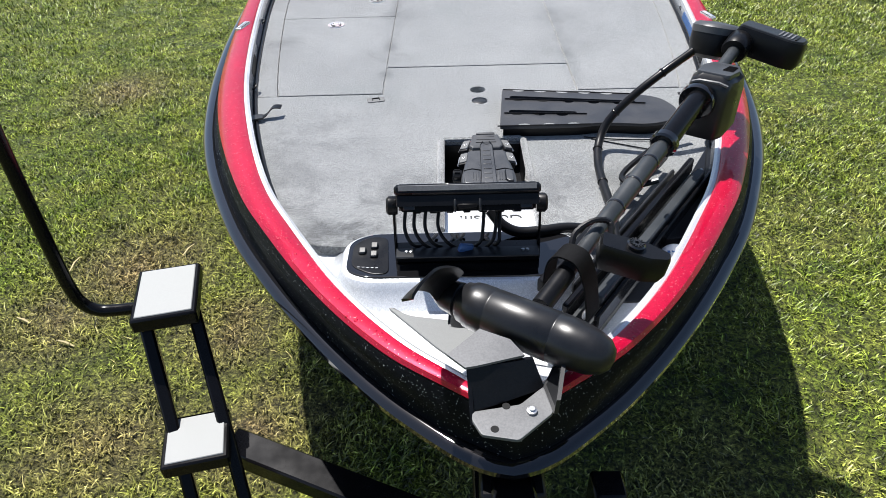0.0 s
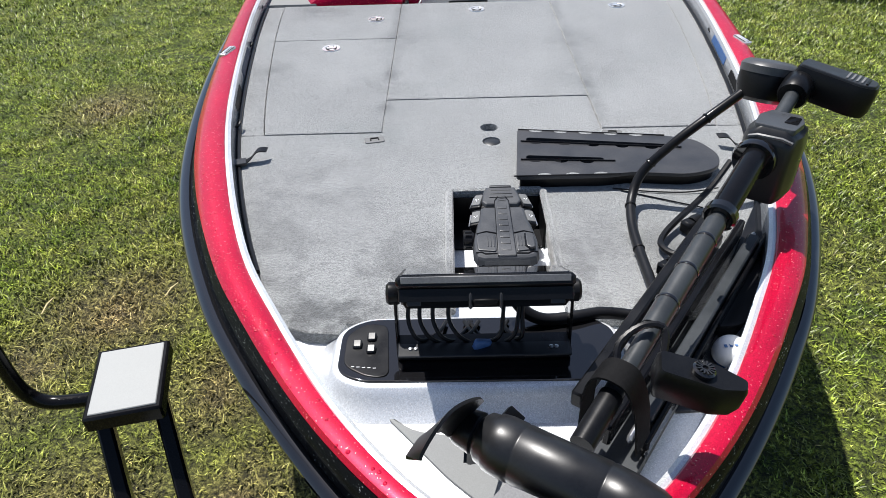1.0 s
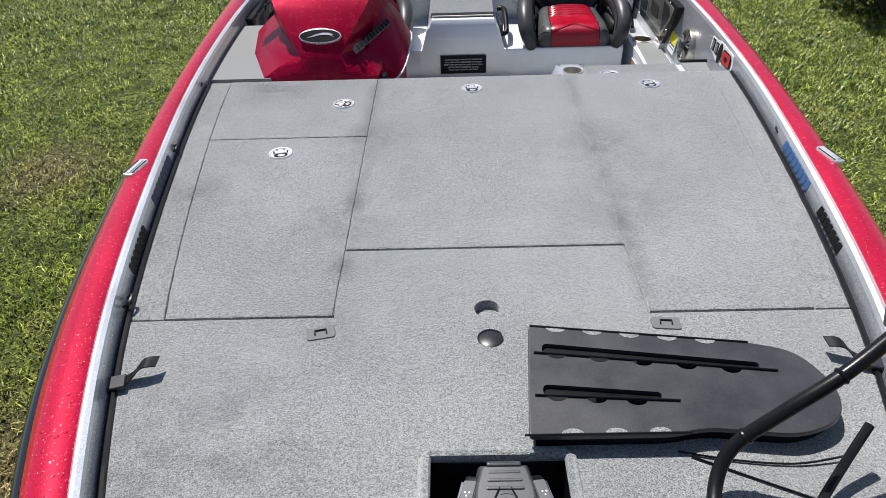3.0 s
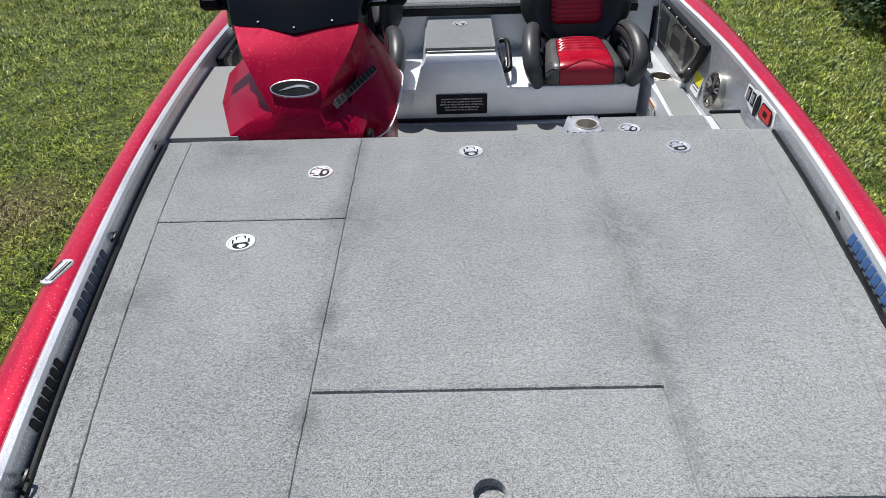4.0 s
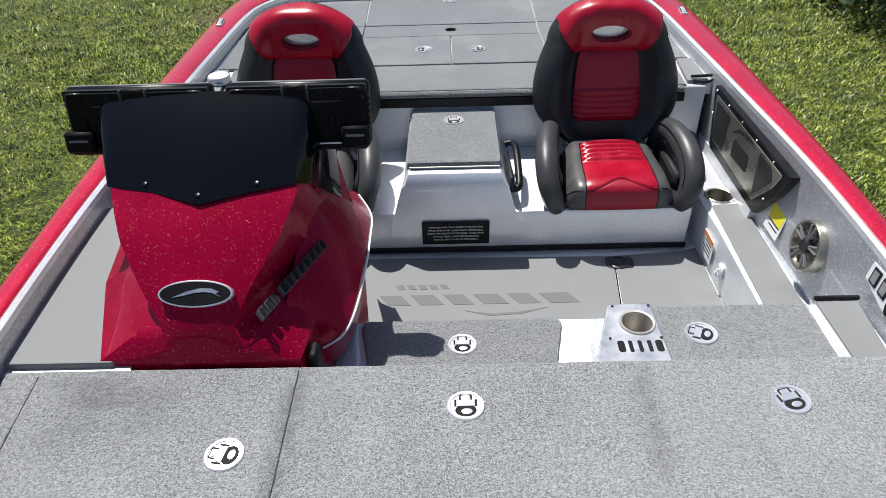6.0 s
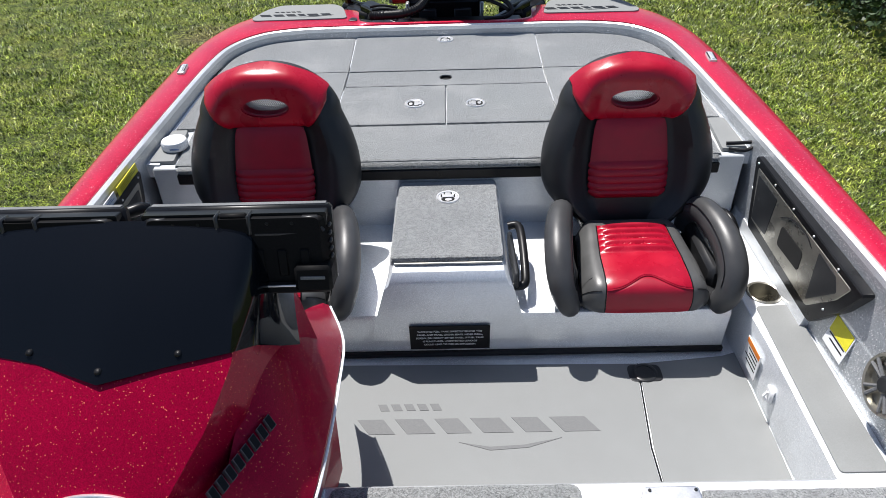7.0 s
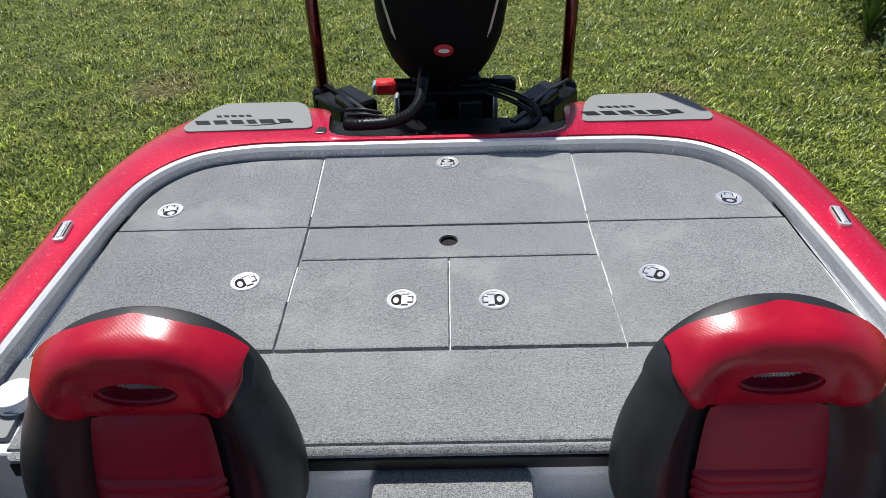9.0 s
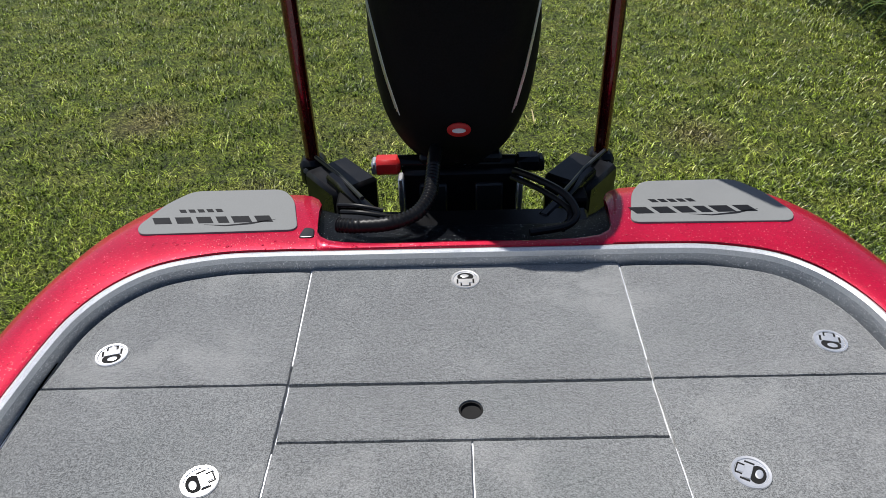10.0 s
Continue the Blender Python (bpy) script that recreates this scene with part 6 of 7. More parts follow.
def foot_pedal():
    ob = thing("foot_pedal", "black moulded trolling motor foot pedal with grey buttons in its recess", "pedal", (0, 1.8, .93))
    m = Matrix.Translation((.002, 1.81, 1.035)) @ Euler((radians(5), 0, 0)).to_matrix().to_4x4()
    s = Shape().box((.002, 1.785, .985), (.128, .25, .11), .01)
    part("base", s, PLASTIC, ob)
    # heel half: broad, its corners cut, sloping down to the skirt
    def ring(d, z):
        return [(m @ Vector((x, y, z))) for x, y in inset([(-.066, -.142), (-.05, -.148), (.054, -.148), (.07, -.142), (.077, -.125), (.078, -.085), (.073, -.05), (.064, .0), (.058, .04), (.048, .048), (-.044, .048), (-.054, .04), (-.06, .0), (-.068, -.05), (-.074, -.085), (-.073, -.125)], d)]
    s = Shape().loft([ring(.006, -.004), ring(-.002, .004), ring(0, .022), ring(.003, .027), ring(.009, .030)])
    pad = part("footplate", s, PLASTIC_MID, ob, "black moulded footplate", angle=12)
    # toe half: narrower, set off by a dark groove
    def toe(d, z):
        return [(m @ Vector((x, y, z + .05 * (y - .05)))) for x, y in inset([(-.049, .066), (-.038, .053), (.042, .053), (.053, .066), (.050, .09), (.040, .125), (-.036, .125), (-.046, .09)], d)]
    s = Shape().loft([toe(-.006, -.03), toe(-.005, .010), toe(0, .024), toe(.003, .029), toe(.006, .0305)])
    part("toe_plate", s, PLASTIC_MID, pad, "black toe plate", local=True, angle=12)
    s = Shape().prism([(-.05, .042), (.054, .042), (.054, .062), (-.05, .062)], -.02, .0215, 0, m)
    part("groove", s, RUBBER, pad, local=True)
    s = Shape().prism(rounded(rect(-.026, .030, .120, .129), .003), .0, .037, .003, m)
    part("toe_lip", s, PLASTIC_MID, pad, local=True)
    for k in range(3):
        s = Shape().prism(rounded(rect(-.028 + .002 * k, .032 - .002 * k, .080 + .014 * k, .085 + .014 * k), .002), .030, .0345, .001, m)
        part("rib", s, PLASTIC_MID, pad, local=True)
    # spine with an arrow head and embossed slanted marks
    s = Shape().prism(rounded([(-.019, -.142), (.023, -.142), (.019, .064), (.010, .078), (-.006, .078), (-.015, .064)], .003), .026, .0338, .0015, m)
    part("spine", s, PLASTIC_MID, pad, local=True)
    for sg in (-1, 1):
        s = Shape().tube([m @ Vector((.002 + sg * .0205, -.142, .0315)), m @ Vector((.002 + sg * .0175, .066, .0315)), m @ Vector((.002 + sg * .009, .0835, .0335))], .0016, 6)
        part("outline", s, RUBBER, pad, local=True)
    for k in range(8):
        y = .040 - .0225 * k
        s = Shape().prism([(-.010, y - .007), (.012, y - .009), (.013, y + .006), (-.009, y + .008)], .0335, .0352, .0006, m)
        part("raised_mark", s, PLASTIC_MID, pad, local=True)
    for k in range(2):
        s = Shape().prism([(-.008, .062 + .008 * k), (.002, .068 + .008 * k), (.012, .062 + .008 * k), (.002, .065 + .008 * k)], .0335, .0348, 0, m)
        part("raised_mark", s, PLASTIC_MID, pad, local=True)
    # heel pads beside the spine, their ribs, and the raised corner pad
    for sg in (-1, 1):
        c = .002
        s = Shape().prism(rounded([(c + sg * .024, -.128), (c + sg * .067, -.122), (c + sg * .069, -.085), (c + sg * .066, -.066), (c + sg * .045, -.058), (c + sg * .024, -.066)][::sg], .006), .027, .0335, .002, m)
        part("heel_pad", s, PLASTIC_MID, pad, local=True)
        for k in range(3):
            x = c + sg * (.029 + .007 * k)
            s = Shape().prism(rounded(rect(x - .0012, x + .0012, -.112, -.074), .001), .033, .0355, .0006, m)
            part("rib", s, PLASTIC_MID, pad, local=True)
        s = Shape().tube([m @ Vector((c + sg * .0215, -.060, .0312)), m @ Vector((c + sg * .045, -.053, .0312)), m @ Vector((c + sg * .068, -.060, .030))], .0015, 6)
        part("outline", s, RUBBER, pad, local=True)
        s = Shape().tube([m @ Vector((c + sg * .0225, -.133, .0312)), m @ Vector((c + sg * .05, -.134, .0312)), m @ Vector((c + sg * .058, -.128, .0312)), m @ Vector((c + sg * .072, -.127, .029))], .0015, 6)
        part("outline", s, RUBBER, pad, local=True)
    s = Shape().prism(rounded([(.049, -.115), (.058, -.121), (.068, -.12), (.068, -.072), (.049, -.070)], .004), .033, .0385, .002, m)
    part("corner_pad", s, PLASTIC_MID, pad, local=True)
    s = Shape().tube([m @ Vector(p) for p in ((.0485, -.070, .036), (.0485, -.112, .036), (.056, -.122, .036), (.068, -.1225, .034))], .0025, 6)
    part("outline", s, RUBBER, pad, local=True)
    # two buttons on each flank, with pale marks and a bright edge
    for sg in (-1, 1):
        for y, x, a in ((.080, .056, 15), (.012, .063, 7)):
            at = m @ pose(.002 + sg * x, y, .012, 0, sg * 18, sg * a)
            s = Shape().prism(rounded([(-.016, -.031), (.013, -.031), (.016, .018), (.010, .031), (-.012, .031)], .005), -.03, .013, .005, at)
            button = part("button", s, PLASTIC, ob, "grey rubber side button")
            s = Shape().prism(rounded(rect(-.011, .011, -.024, .020), .004), .012, .0155, .002, at)
            part("button_face", s, PAD_DARK, button, local=True)
            s = Shape()
            for u, v in ((-.003, .004), (.004, .004), (0, -.002)):
                s.lathe([(.0017, .0150), (.0017, .0162), (0, .0164)], at @ Matrix.Translation((u, v - .006, 0)), 8)
            part("button_mark", s, WHITE, button, local=True)
            s = Shape().tube([at @ Vector((sg * .0175, -.022, .004)), at @ Vector((sg * .0175, .022, .004))], .0022, 6)
            part("button_edge", s, ALLOY, button, local=True)
    s = Shape().lathe([(.0, -.016), (.017, -.015), (.019, -.010), (.019, .008), (.016, .011), (0, .012)], along(m @ Vector((-.086, -.052, .004)), m @ Vector((-.3, -.052, .004))), 20)
    knob = part("speed_knob", s, PLASTIC, ob, "ribbed black speed knob")
    for k in range(10):
        a = 2 * math.pi * k / 10
        u, v = .0195 * math.cos(a), .0195 * math.sin(a)
        s = Shape().tube([m @ Vector((-.093, -.052 + u, .004 + v)), m @ Vector((-.077, -.052 + u, .004 + v))], .003, 6)
        part("knob_rib", s, PLASTIC, knob, local=True)
    # engraved plate in front of the pedal
    pl = thing("engraved_plate", "bright aluminium plate with engraved lettering before the pedal", "plate", (0, 1.6, .99))
    mm = Matrix.Translation((.003, 1.595, .997)) @ Euler((radians(8), 0, 0)).to_matrix().to_4x4()
    s = Shape().box((0, 0, 0), (.24, .095, .006), .0015)
    s.moved(mm)
    part("sheet", s, ALLOY, pl)
    words("lettering", "Go Fish!", .05, Matrix.Translation((0, 0, 0)) @ mm @ pose(0, -.005, .0036, 0, 0, 180), PLASTIC_GREY, pl).matrix_parent_inverse = Matrix.Translation(pl.location).inverted()
    s = Shape().box((.003, 1.545, .965), (.235, .006, .06), .001)
    part("apron", s, ALLOY, pl)


foot_pedal()


def slotted_tray():
    ob = thing("slotted_tray", "black slotted plastic tool tray lying on the deck", "tray", (.3, 2.1, DECK))
    plan = rounded([(.078, 2.272), (.50, 2.212), (.585, 2.185), (.622, 2.09), (.60, 2.02), (.52, 1.985), (.36, 2.005), (.30, 1.992), (.052, 1.992)], [.012, .05, .06, .06, .05, .05, .05, .03, .012], 5)
    s = Shape().prism(plan, 1.062, 1.072, .002)
    top = part("top_plate", s, TRAY, ob, "dark grey plate with long slots")
    a0, a1 = Vector((.098, 2.205)), Vector((.50, 2.148))
    b0, b1 = Vector((.088, 2.097)), Vector((.30, 2.078))
    holes = Shape()
    for p, q, w in ((a0, a1, .014), (b0, b1, .014)):
        d = (q - p).normalized()
        n = Vector((-d.y, d.x))
        holes.prism(rounded([tuple(p - n * w), tuple(q - n * w * .6), tuple(q + n * w * .6), tuple(p + n * w)], .012), 1.04, 1.1)
    cut(top, holes)
    # scalloped lower edges of the slots, a thin rod across them
    bites = Shape()
    for p, q, n in ((a0, a1, 5), (b0, b1, 3)):
        d = (q - p).normalized()
        side = Vector((d.y, -d.x))
        for k in range(n):
            c = p.lerp(q, (k + .35) / n) + side * .0125
            bites.prism([tuple(c + d * .019 * math.cos(a) + side * (.014 * math.sin(a) - .001)) for a in np.linspace(0, math.pi, 9)], 1.04, 1.1)
        s = Shape().tube([(*(p + side * .015 - d * .015), 1.0745), (*(q + side * .011 + d * .03), 1.0745)], .0022, 6)
        part("rod", s, BLACK_PAINT, ob)
    cut(top, bites)
    s = Shape().prism(inset(plan, .012), DECK + .001, 1.063)
    part("skirt", s, PLASTIC, ob)
    # half-round bites along both long edges, the deck showing through
    for p, q, n in ((Vector((.11, 2.2635)), Vector((.47, 2.2125)), 5), (Vector((.30, 1.996)), Vector((.075, 1.996)), 3)):
        d = (q - p).normalized()
        side = Vector((d.y, -d.x))
        for k in range(n):
            c = p.lerp(q, (k + .3) / n)
            s = Shape().prism([tuple(c + d * .019 * math.cos(a) + side * .011 * math.sin(a)) for a in np.linspace(0, math.pi, 9)], 1.07, 1.0728)
            part("edge_notch", s, CARPET, ob)
        s = Shape().tube([(*(p - d * .03 - side * .002), 1.073), (*(q + d * .03 - side * .002), 1.073)], .0022, 6)
        part("edge_rim", s, RUBBER, ob)


slotted_tray()

S0, S1 = Vector((.082, 1.066, 1.174)), Vector((.724, 1.966, 1.338))
SD = (S1 - S0).normalized()
FLAT = Vector((SD.x, SD.y, 0)).normalized()
ACROSS = Vector((FLAT.y, -FLAT.x, 0))


def shaft(k):
    return S0 + (S1 - S0) * k


def frame_at(p, yaw=0.0):
    """A pose at p: x across the shaft to the right, y along it."""
    m = Matrix((ACROSS, FLAT, Vector((0, 0, 1)))).transposed().to_4x4()
    return Matrix.Translation(p) @ m @ pose(0, 0, 0, 0, 0, yaw)


def trolling_motor():
    ob = thing("trolling_motor", "black trolling motor folded along the bow deck", "trolling motor", (.1, 1.1, 1.0))
    # lower unit
    a, b = Vector((-.079, 1.056, 1.170)), Vector((.172, .896, 1.168))
    m = along(a, b)
    L = (b - a).length
    prof = [(.0, -.012), (.030, -.010), (.040, .0), (.042, .012), (.0455, .016), (.0475, .03), (.0475, .055), (.0465, .057), (.0465, .060), (.0475, .062), (.0485, L * .62), (.0475, L * .625), (.0475, L * .635), (.0485, L * .64), (.047, L * .76), (.042, L * .87), (.033, L * .945), (.02, L * .985), (.0, L)]
    s = Shape().lathe([(r * .975, z) for r, z in prof], m, 40)
    part("lower_unit", s, MOTOR, ob, "black torpedo-shaped lower unit")
    prop = Shape().lathe([(.022, -.055), (.03, -.04), (.034, -.012), (.03, -.008)], m, 20)
    hub = part("propeller", prop, PLASTIC, ob, "black two-blade propeller")
    ax = (b - a).normalized()
    e1 = Vector((ax.y, -ax.x, 0)).normalized()
    e2 = ax.cross(e1)
    # two swept blades, broad at the root, curling back to a narrow tip
    for k in (0, 1):
        spine = spline([(.0, .018), (.028, .05), (.06, .074), (.088, .084), (.118, .082)], 5)
        wide = [.034, .036, .036, .034, .032, .030, .029, .028, .027, .026, .025, .024, .022, .020, .018, .017, .016, .015, .014, .013, .009]
        def blade(u, v):
            i = min(int(v * (len(spine) - 1)), len(spine) - 2)
            p = spine[i].lerp(spine[i + 1], v * (len(spine) - 1) - i)
            d = (spine[i + 1] - spine[i]).normalized()
            w = float(np.interp(v, np.linspace(0, 1, len(wide)), wide))
            q = p + Vector((-d.y, d.x)) * (u - .5) * w * 1.5
            f = e1 * (-q.x) + e2 * (q.y) if k == 0 else e1 * (q.x) - e2 * (q.y)
            return a + f * 1.3 + ax * (-.030 + (u - .5) * .026 + .012 * v)
        s = Shape().sheet(blade, 8, 20, .005)
        part("blade", s, PLASTIC, hub, local=True)
    # skeg and neck
    s = Shape().tube([shaft(-.03), shaft(.06)], .0195, 16)
    part("neck", s, PLASTIC, ob)
    s = Shape().tube([shaft(-.02), shaft(.98)], .0165, 16)
    part("shaft", s, SHAFT, ob, "dark grey composite shaft")
    s = Shape().tube([shaft(.50), shaft(.80)], .026, 18)
    part("sleeve", s, BLACK_PAINT, ob, "glossy black sleeve")
    s = Shape().lathe([(.028, -.012), (.033, -.008), (.033, .008), (.028, .012)], along(shaft(.495), shaft(.6)), 20)
    part("collar", s, GLOSS, ob, "glossy collar ring")
    s = Shape().tube([shaft(.20), shaft(.47)], .0205, 16)
    part("lower_sleeve", s, SHAFT, ob)
    for k in (.26, .34, .42):
        s = Shape().lathe([(.0215, -.003), (.0225, 0), (.0215, .003)], along(shaft(k), shaft(k + .1)), 18)
        part("ring", s, GLOSS, ob)
    # steering housing
    f = frame_at(shaft(.74)) @ pose(.014, .03, -.028, -8, 0, 0) @ Matrix.Scale(.82, 4)
    hexa = rounded([(-.058, -.09), (.058, -.09), (.075, -.03), (.07, .07), (.04, .10), (-.04, .10), (-.07, .07), (-.075, -.03)], .015, 3)
    s = Shape().loft([[f @ Vector((x * .8, y * .9, -.12)) for x, y in hexa], [f @ Vector((x, y, -.09)) for x, y in hexa], [f @ Vector((x, y, .035)) for x, y in hexa], [f @ Vector((x * .92, y * .95, .06)) for x, y in hexa], [f @ Vector((x * .6, y * .8, .078)) for x, y in hexa]])
    house = part("steering_housing", s, MOTOR, ob, "black faceted steering housing")
    # lid of three flat facets, a dark window, a front-lip highlight painted pale
    s = Shape().prism(rounded([(-.05, -.07), (.05, -.07), (.058, .02), (.04, .085), (-.04, .085), (-.058, .02)], .01, 3), .070, .084, .004, f)
    part("top_plate", s, PLASTIC_MID, house, "grey faceted lid", local=True)
    s = Shape().prism(rounded([(.012, -.02), (.046, -.02), (.044, .05), (.016, .05)], .005, 2), .083, .0855, 0, f)
    part("window", s, GLOSS, house, local=True)
    s = Shape().tube([f @ Vector((-.052, -.086, .050)), f @ Vector((-.03, -.093, .060)), f @ Vector((.03, -.093, .062)), f @ Vector((.055, -.086, .054))], .004, 6)
    part("edge_highlight", s, PLASTIC_LIGHT, house, local=True)
    s = Shape().lathe([(.045, 0), (.047, .01), (.043, .022)], along(f @ Vector((-.02, -.09, 0)), f @ Vector((-.02, -.2, -.02))), 22)
    part("gland", s, GLOSS, house, local=True)
    # head
    c = shaft(1.0)
    hm = Matrix.Translation(c + Vector((-.062, .05, -.012))) @ Euler((radians(-14), radians(10), 0)).to_matrix().to_4x4()
    s = Shape().lathe([(.045, -.06), (.06, -.05), (.066, -.02), (.066, .02), (.062, .03), (.05, .036), (0, .04)], hm, 32)
    head = part("control_head", s, PLASTIC, ob, "black control head")
    s = Shape().lathe([(.067, .008), (.0675, .026), (.060, .034), (.05, .0375), (.0, .041)], hm, 32)
    part("head_cap", s, PLASTIC_MID, head, "grey cap", local=True)
    hb = Matrix.Translation(c + Vector((.055, -.04, -.005))) @ Euler((radians(-6), radians(8), radians(-38))).to_matrix().to_4x4() @ Matrix.Scale(.88, 4)
    body = rounded([(-.10, -.045), (.07, -.052), (.105, -.03), (.105, .035), (.07, .05), (-.10, .045)], .018, 4)
    s = Shape().loft([[hb @ Vector((x * .94, y * .9, -.045)) for x, y in body], [hb @ Vector((x, y, -.03)) for x, y in body], [hb @ Vector((x, y, .02)) for x, y in body], [hb @ Vector((x * .96, y * .92, .036)) for x, y in body]])
    part("head_body", s, PLASTIC, head, "black wedge-shaped body", local=True)
    s = Shape().prism(inset(body, .008), .034, .042, .004, hb)
    part("head_top", s, PLASTIC_GREY, head, local=True)
    for k in range(5):
        s = Shape().box((0, 0, 0), (.006, .06, .005), .001)
        s.moved(hb @ pose(.024 + .0125 * k, -.004, .043))
        part("fin", s, PLASTIC_LIGHT if k < 4 else PLASTIC, head, local=True)
    s = Shape().lathe([(.032, -.03), (.036, -.02), (.036, .03), (.03, .04), (0, .042)], along(shaft(.95), shaft(1.0)), 24)
    part("head_collar", s, PLASTIC, head, local=True)
    # mount: channel, rails, bow bracket
    for d, w, h, z, k0, k1, mat, nm in ((.012, .10, .012, 1.008, .06, .80, SHAFT, "base_channel"), (-.005, .016, .045, 1.06, .08, .76, BLACK_PAINT, "side_rail"), (-.074, .022, .035, 1.085, .10, .74, PLASTIC, "outer_rail"), (-.03, .010, .03, 1.055, .16, .70, PLASTIC_GREY, "inner_rail"), (.028, .010, .02, 1.05, .10, .76, ALLOY, "inner_rail"), (.056, .012, .045, 1.045, .10, .80, BLACK_PAINT, "side_rail"), (.036, .026, .04, 1.06, .14, .72, SHAFT, "strut")):
        p, q = shaft(k0), shaft(k1)
        p, q = Vector((p.x, p.y, z)) + ACROSS * d, Vector((q.x, q.y, z)) + ACROSS * d
        s = Shape().box((0, 0, 0), (w, (q - p).length, h), .004)
        s.moved(frame_at((p + q) / 2))
        part(nm, s, mat, ob)
    f = frame_at(Vector((.012, .905, 1.05)))
    # one folded bracket: sunlit tops painted pale grey, shadowed uprights painted dark
    tray = [(-.089, .821), (-.074, .789), (-.014, .777), (.048, .833), (.038, .892), (-.006, .852), (-.087, .838)]
    s = Shape().prism(rounded(tray, .006), 1.112, 1.118, .0015)
    part("bow_plate", s.moved(Matrix.Translation((.015, -.004, 0))), PLASTIC_LIGHT, ob, "metal bow plate, sunlit grey painted in")
    s = Shape().loft([[(-.096 + e, .885, 1.176), (-.07 + e, .97, 1.15), (-.06 + e, .97, 1.09), (-.091 + e, .822, 1.104)] for e in (0, .007)])
    part("cheek", s.moved(Matrix.Translation((.015, -.004, 0))), PLASTIC, ob, "folded metal cheek, shaded dark painted in")
    s = Shape().loft([[(.036 + e, .888 + e, 1.118), (.049 + e, .834, 1.112), (.052 + e, .838, 1.142), (.075 + e, .93, 1.165), (.085 + e, .99, 1.12)] for e in (0, .007)])
    part("cheek", s.moved(Matrix.Translation((.015, -.004, 0))), PLASTIC_GREY, ob, "folded metal cheek, shaded dark painted in")
    s = Shape().loft([[(-.094, .880 + e, 1.178), (-.04, .89 + e, 1.176), (.018, .905 + e, 1.172), (.040, .890 + e, 1.114), (-.006, .852 + e, 1.114), (-.088, .838 + e, 1.114)] for e in (0, .006)])
    part("back_plate", s.moved(Matrix.Translation((.015, -.004, 0))), PLASTIC, ob, "upright bracket plate, shadow painted dark")
    s = Shape().loft([[(-.128, .906, 1.180 + e), (-.070, .968, 1.180 + e), (-.018, .940, 1.180 + e), (.004, .905, 1.176 + e), (-.078, .880, 1.178 + e), (-.098, .876, 1.178 + e)] for e in (0, .005)])
    part("motor_rest", s.moved(Matrix.Translation((.015, -.004, 0))), PLASTIC_LIGHT, ob, "motor rest plate, sunlit grey painted in")
    for x, y in ((-.015, .844), (-.037, .796)):
        part("bolt_hole", Shape().lathe([(.007, 1.117), (.007, 1.1187)], Matrix.Translation((x, y, 0)), 14), DARK, ob)
    s = Shape().lathe([(.009, 0), (.009, .005), (.005, .006), (.005, .009)], Matrix.Translation((.027, .831, 1.118)), 14)
    part("bolt", s, ALLOY, ob)
    s = Shape().box((0, 0, 0), (.05, .028, .006), .001)
    s.moved(frame_at(Vector((.075, 1.02, 1.045)), 20))
    part("label_plate", s, WHITE, ob, "pale label plate")
    s = Shape()
    for k in range(3):
        s.box((.022 * k, 0, 0), (.014, .03, .002), .0005)
    s.moved(frame_at(Vector((.105, .955, 1.055)), 62))
    part("print", s, WHITE, ob)
    # wide fabric strap round shaft and mount
    f = frame_at(shaft(.075))
    loop = [(-.042, -.10), (-.04, -.01), (-.026, .026), (.0, .034), (.026, .022), (.046, -.03), (.056, -.10)]
    run = spline([(x, 0, z) for x, z in loop], 5)
    s = Shape().loft([[f @ Vector((p.x, -.026, p.z)), f @ Vector((p.x, .026, p.z)), f @ Vector((p.x * 1.06, .026, p.z + .004)), f @ Vector((p.x * 1.06, -.026, p.z + .004))] for p in run])
    part("hold_strap", s, COVER, ob, "black woven hold-down strap")
    # latch arm with the ribbed wheel
    wm = Matrix.Translation((.232, 1.088, 1.243)) @ Euler((0, radians(10), radians(-13))).to_matrix().to_4x4() @ Matrix.Scale(.74, 4)
    wedge = rounded([(-.085, -.028), (.04, -.038), (.09, -.02), (.095, .012), (.03, .04), (-.085, .04)], .01, 3)
    s = Shape().loft([[wm @ Vector((x * .9, y * .8, -.045)) for x, y in wedge], [wm @ Vector((x, y, -.02)) for x, y in wedge], [wm @ Vector((x, y, .02)) for x, y in wedge], [wm @ Vector((x * .95, y * .85, .032)) for x, y in wedge]])
    arm = part("latch_arm", s, PLASTIC, ob, "black wedge-shaped latch arm")
    s = Shape().lathe([(.022, .03), (.023, .042), (.018, .046), (.006, .043), (0, .044)], wm, 26)
    part("thumb_wheel", s, GLOSS, arm, "ribbed black thumb wheel", local=True)
    s = Shape()
    for k in range(14):
        a2 = 2 * math.pi * k / 14
        s.tube([wm @ Vector((.006 * math.cos(a2), .006 * math.sin(a2), .046)), wm @ Vector((.019 * math.cos(a2), .019 * math.sin(a2), .0475))], .0016, 4)
    part("wheel_ribs", s, PLASTIC_GREY, arm, local=True)
    run = spline([shaft(.125) + Vector((-.024, .0, .004)), shaft(.15) + Vector((-.030, .004, .020)), shaft(.175) + Vector((-.008, 0, .032)), shaft(.18) + Vector((.022, -.008, .028)), shaft(.155) + Vector((.034, -.016, .008)), shaft(.125) + Vector((.03, -.02, -.01))], 8)
    s = Shape().tube(run, [.0058 + .0012 * (k % 2) for k in range(len(run))], 8)
    part("pull_ring", s, RUBBER, ob, "black coiled pull cord")
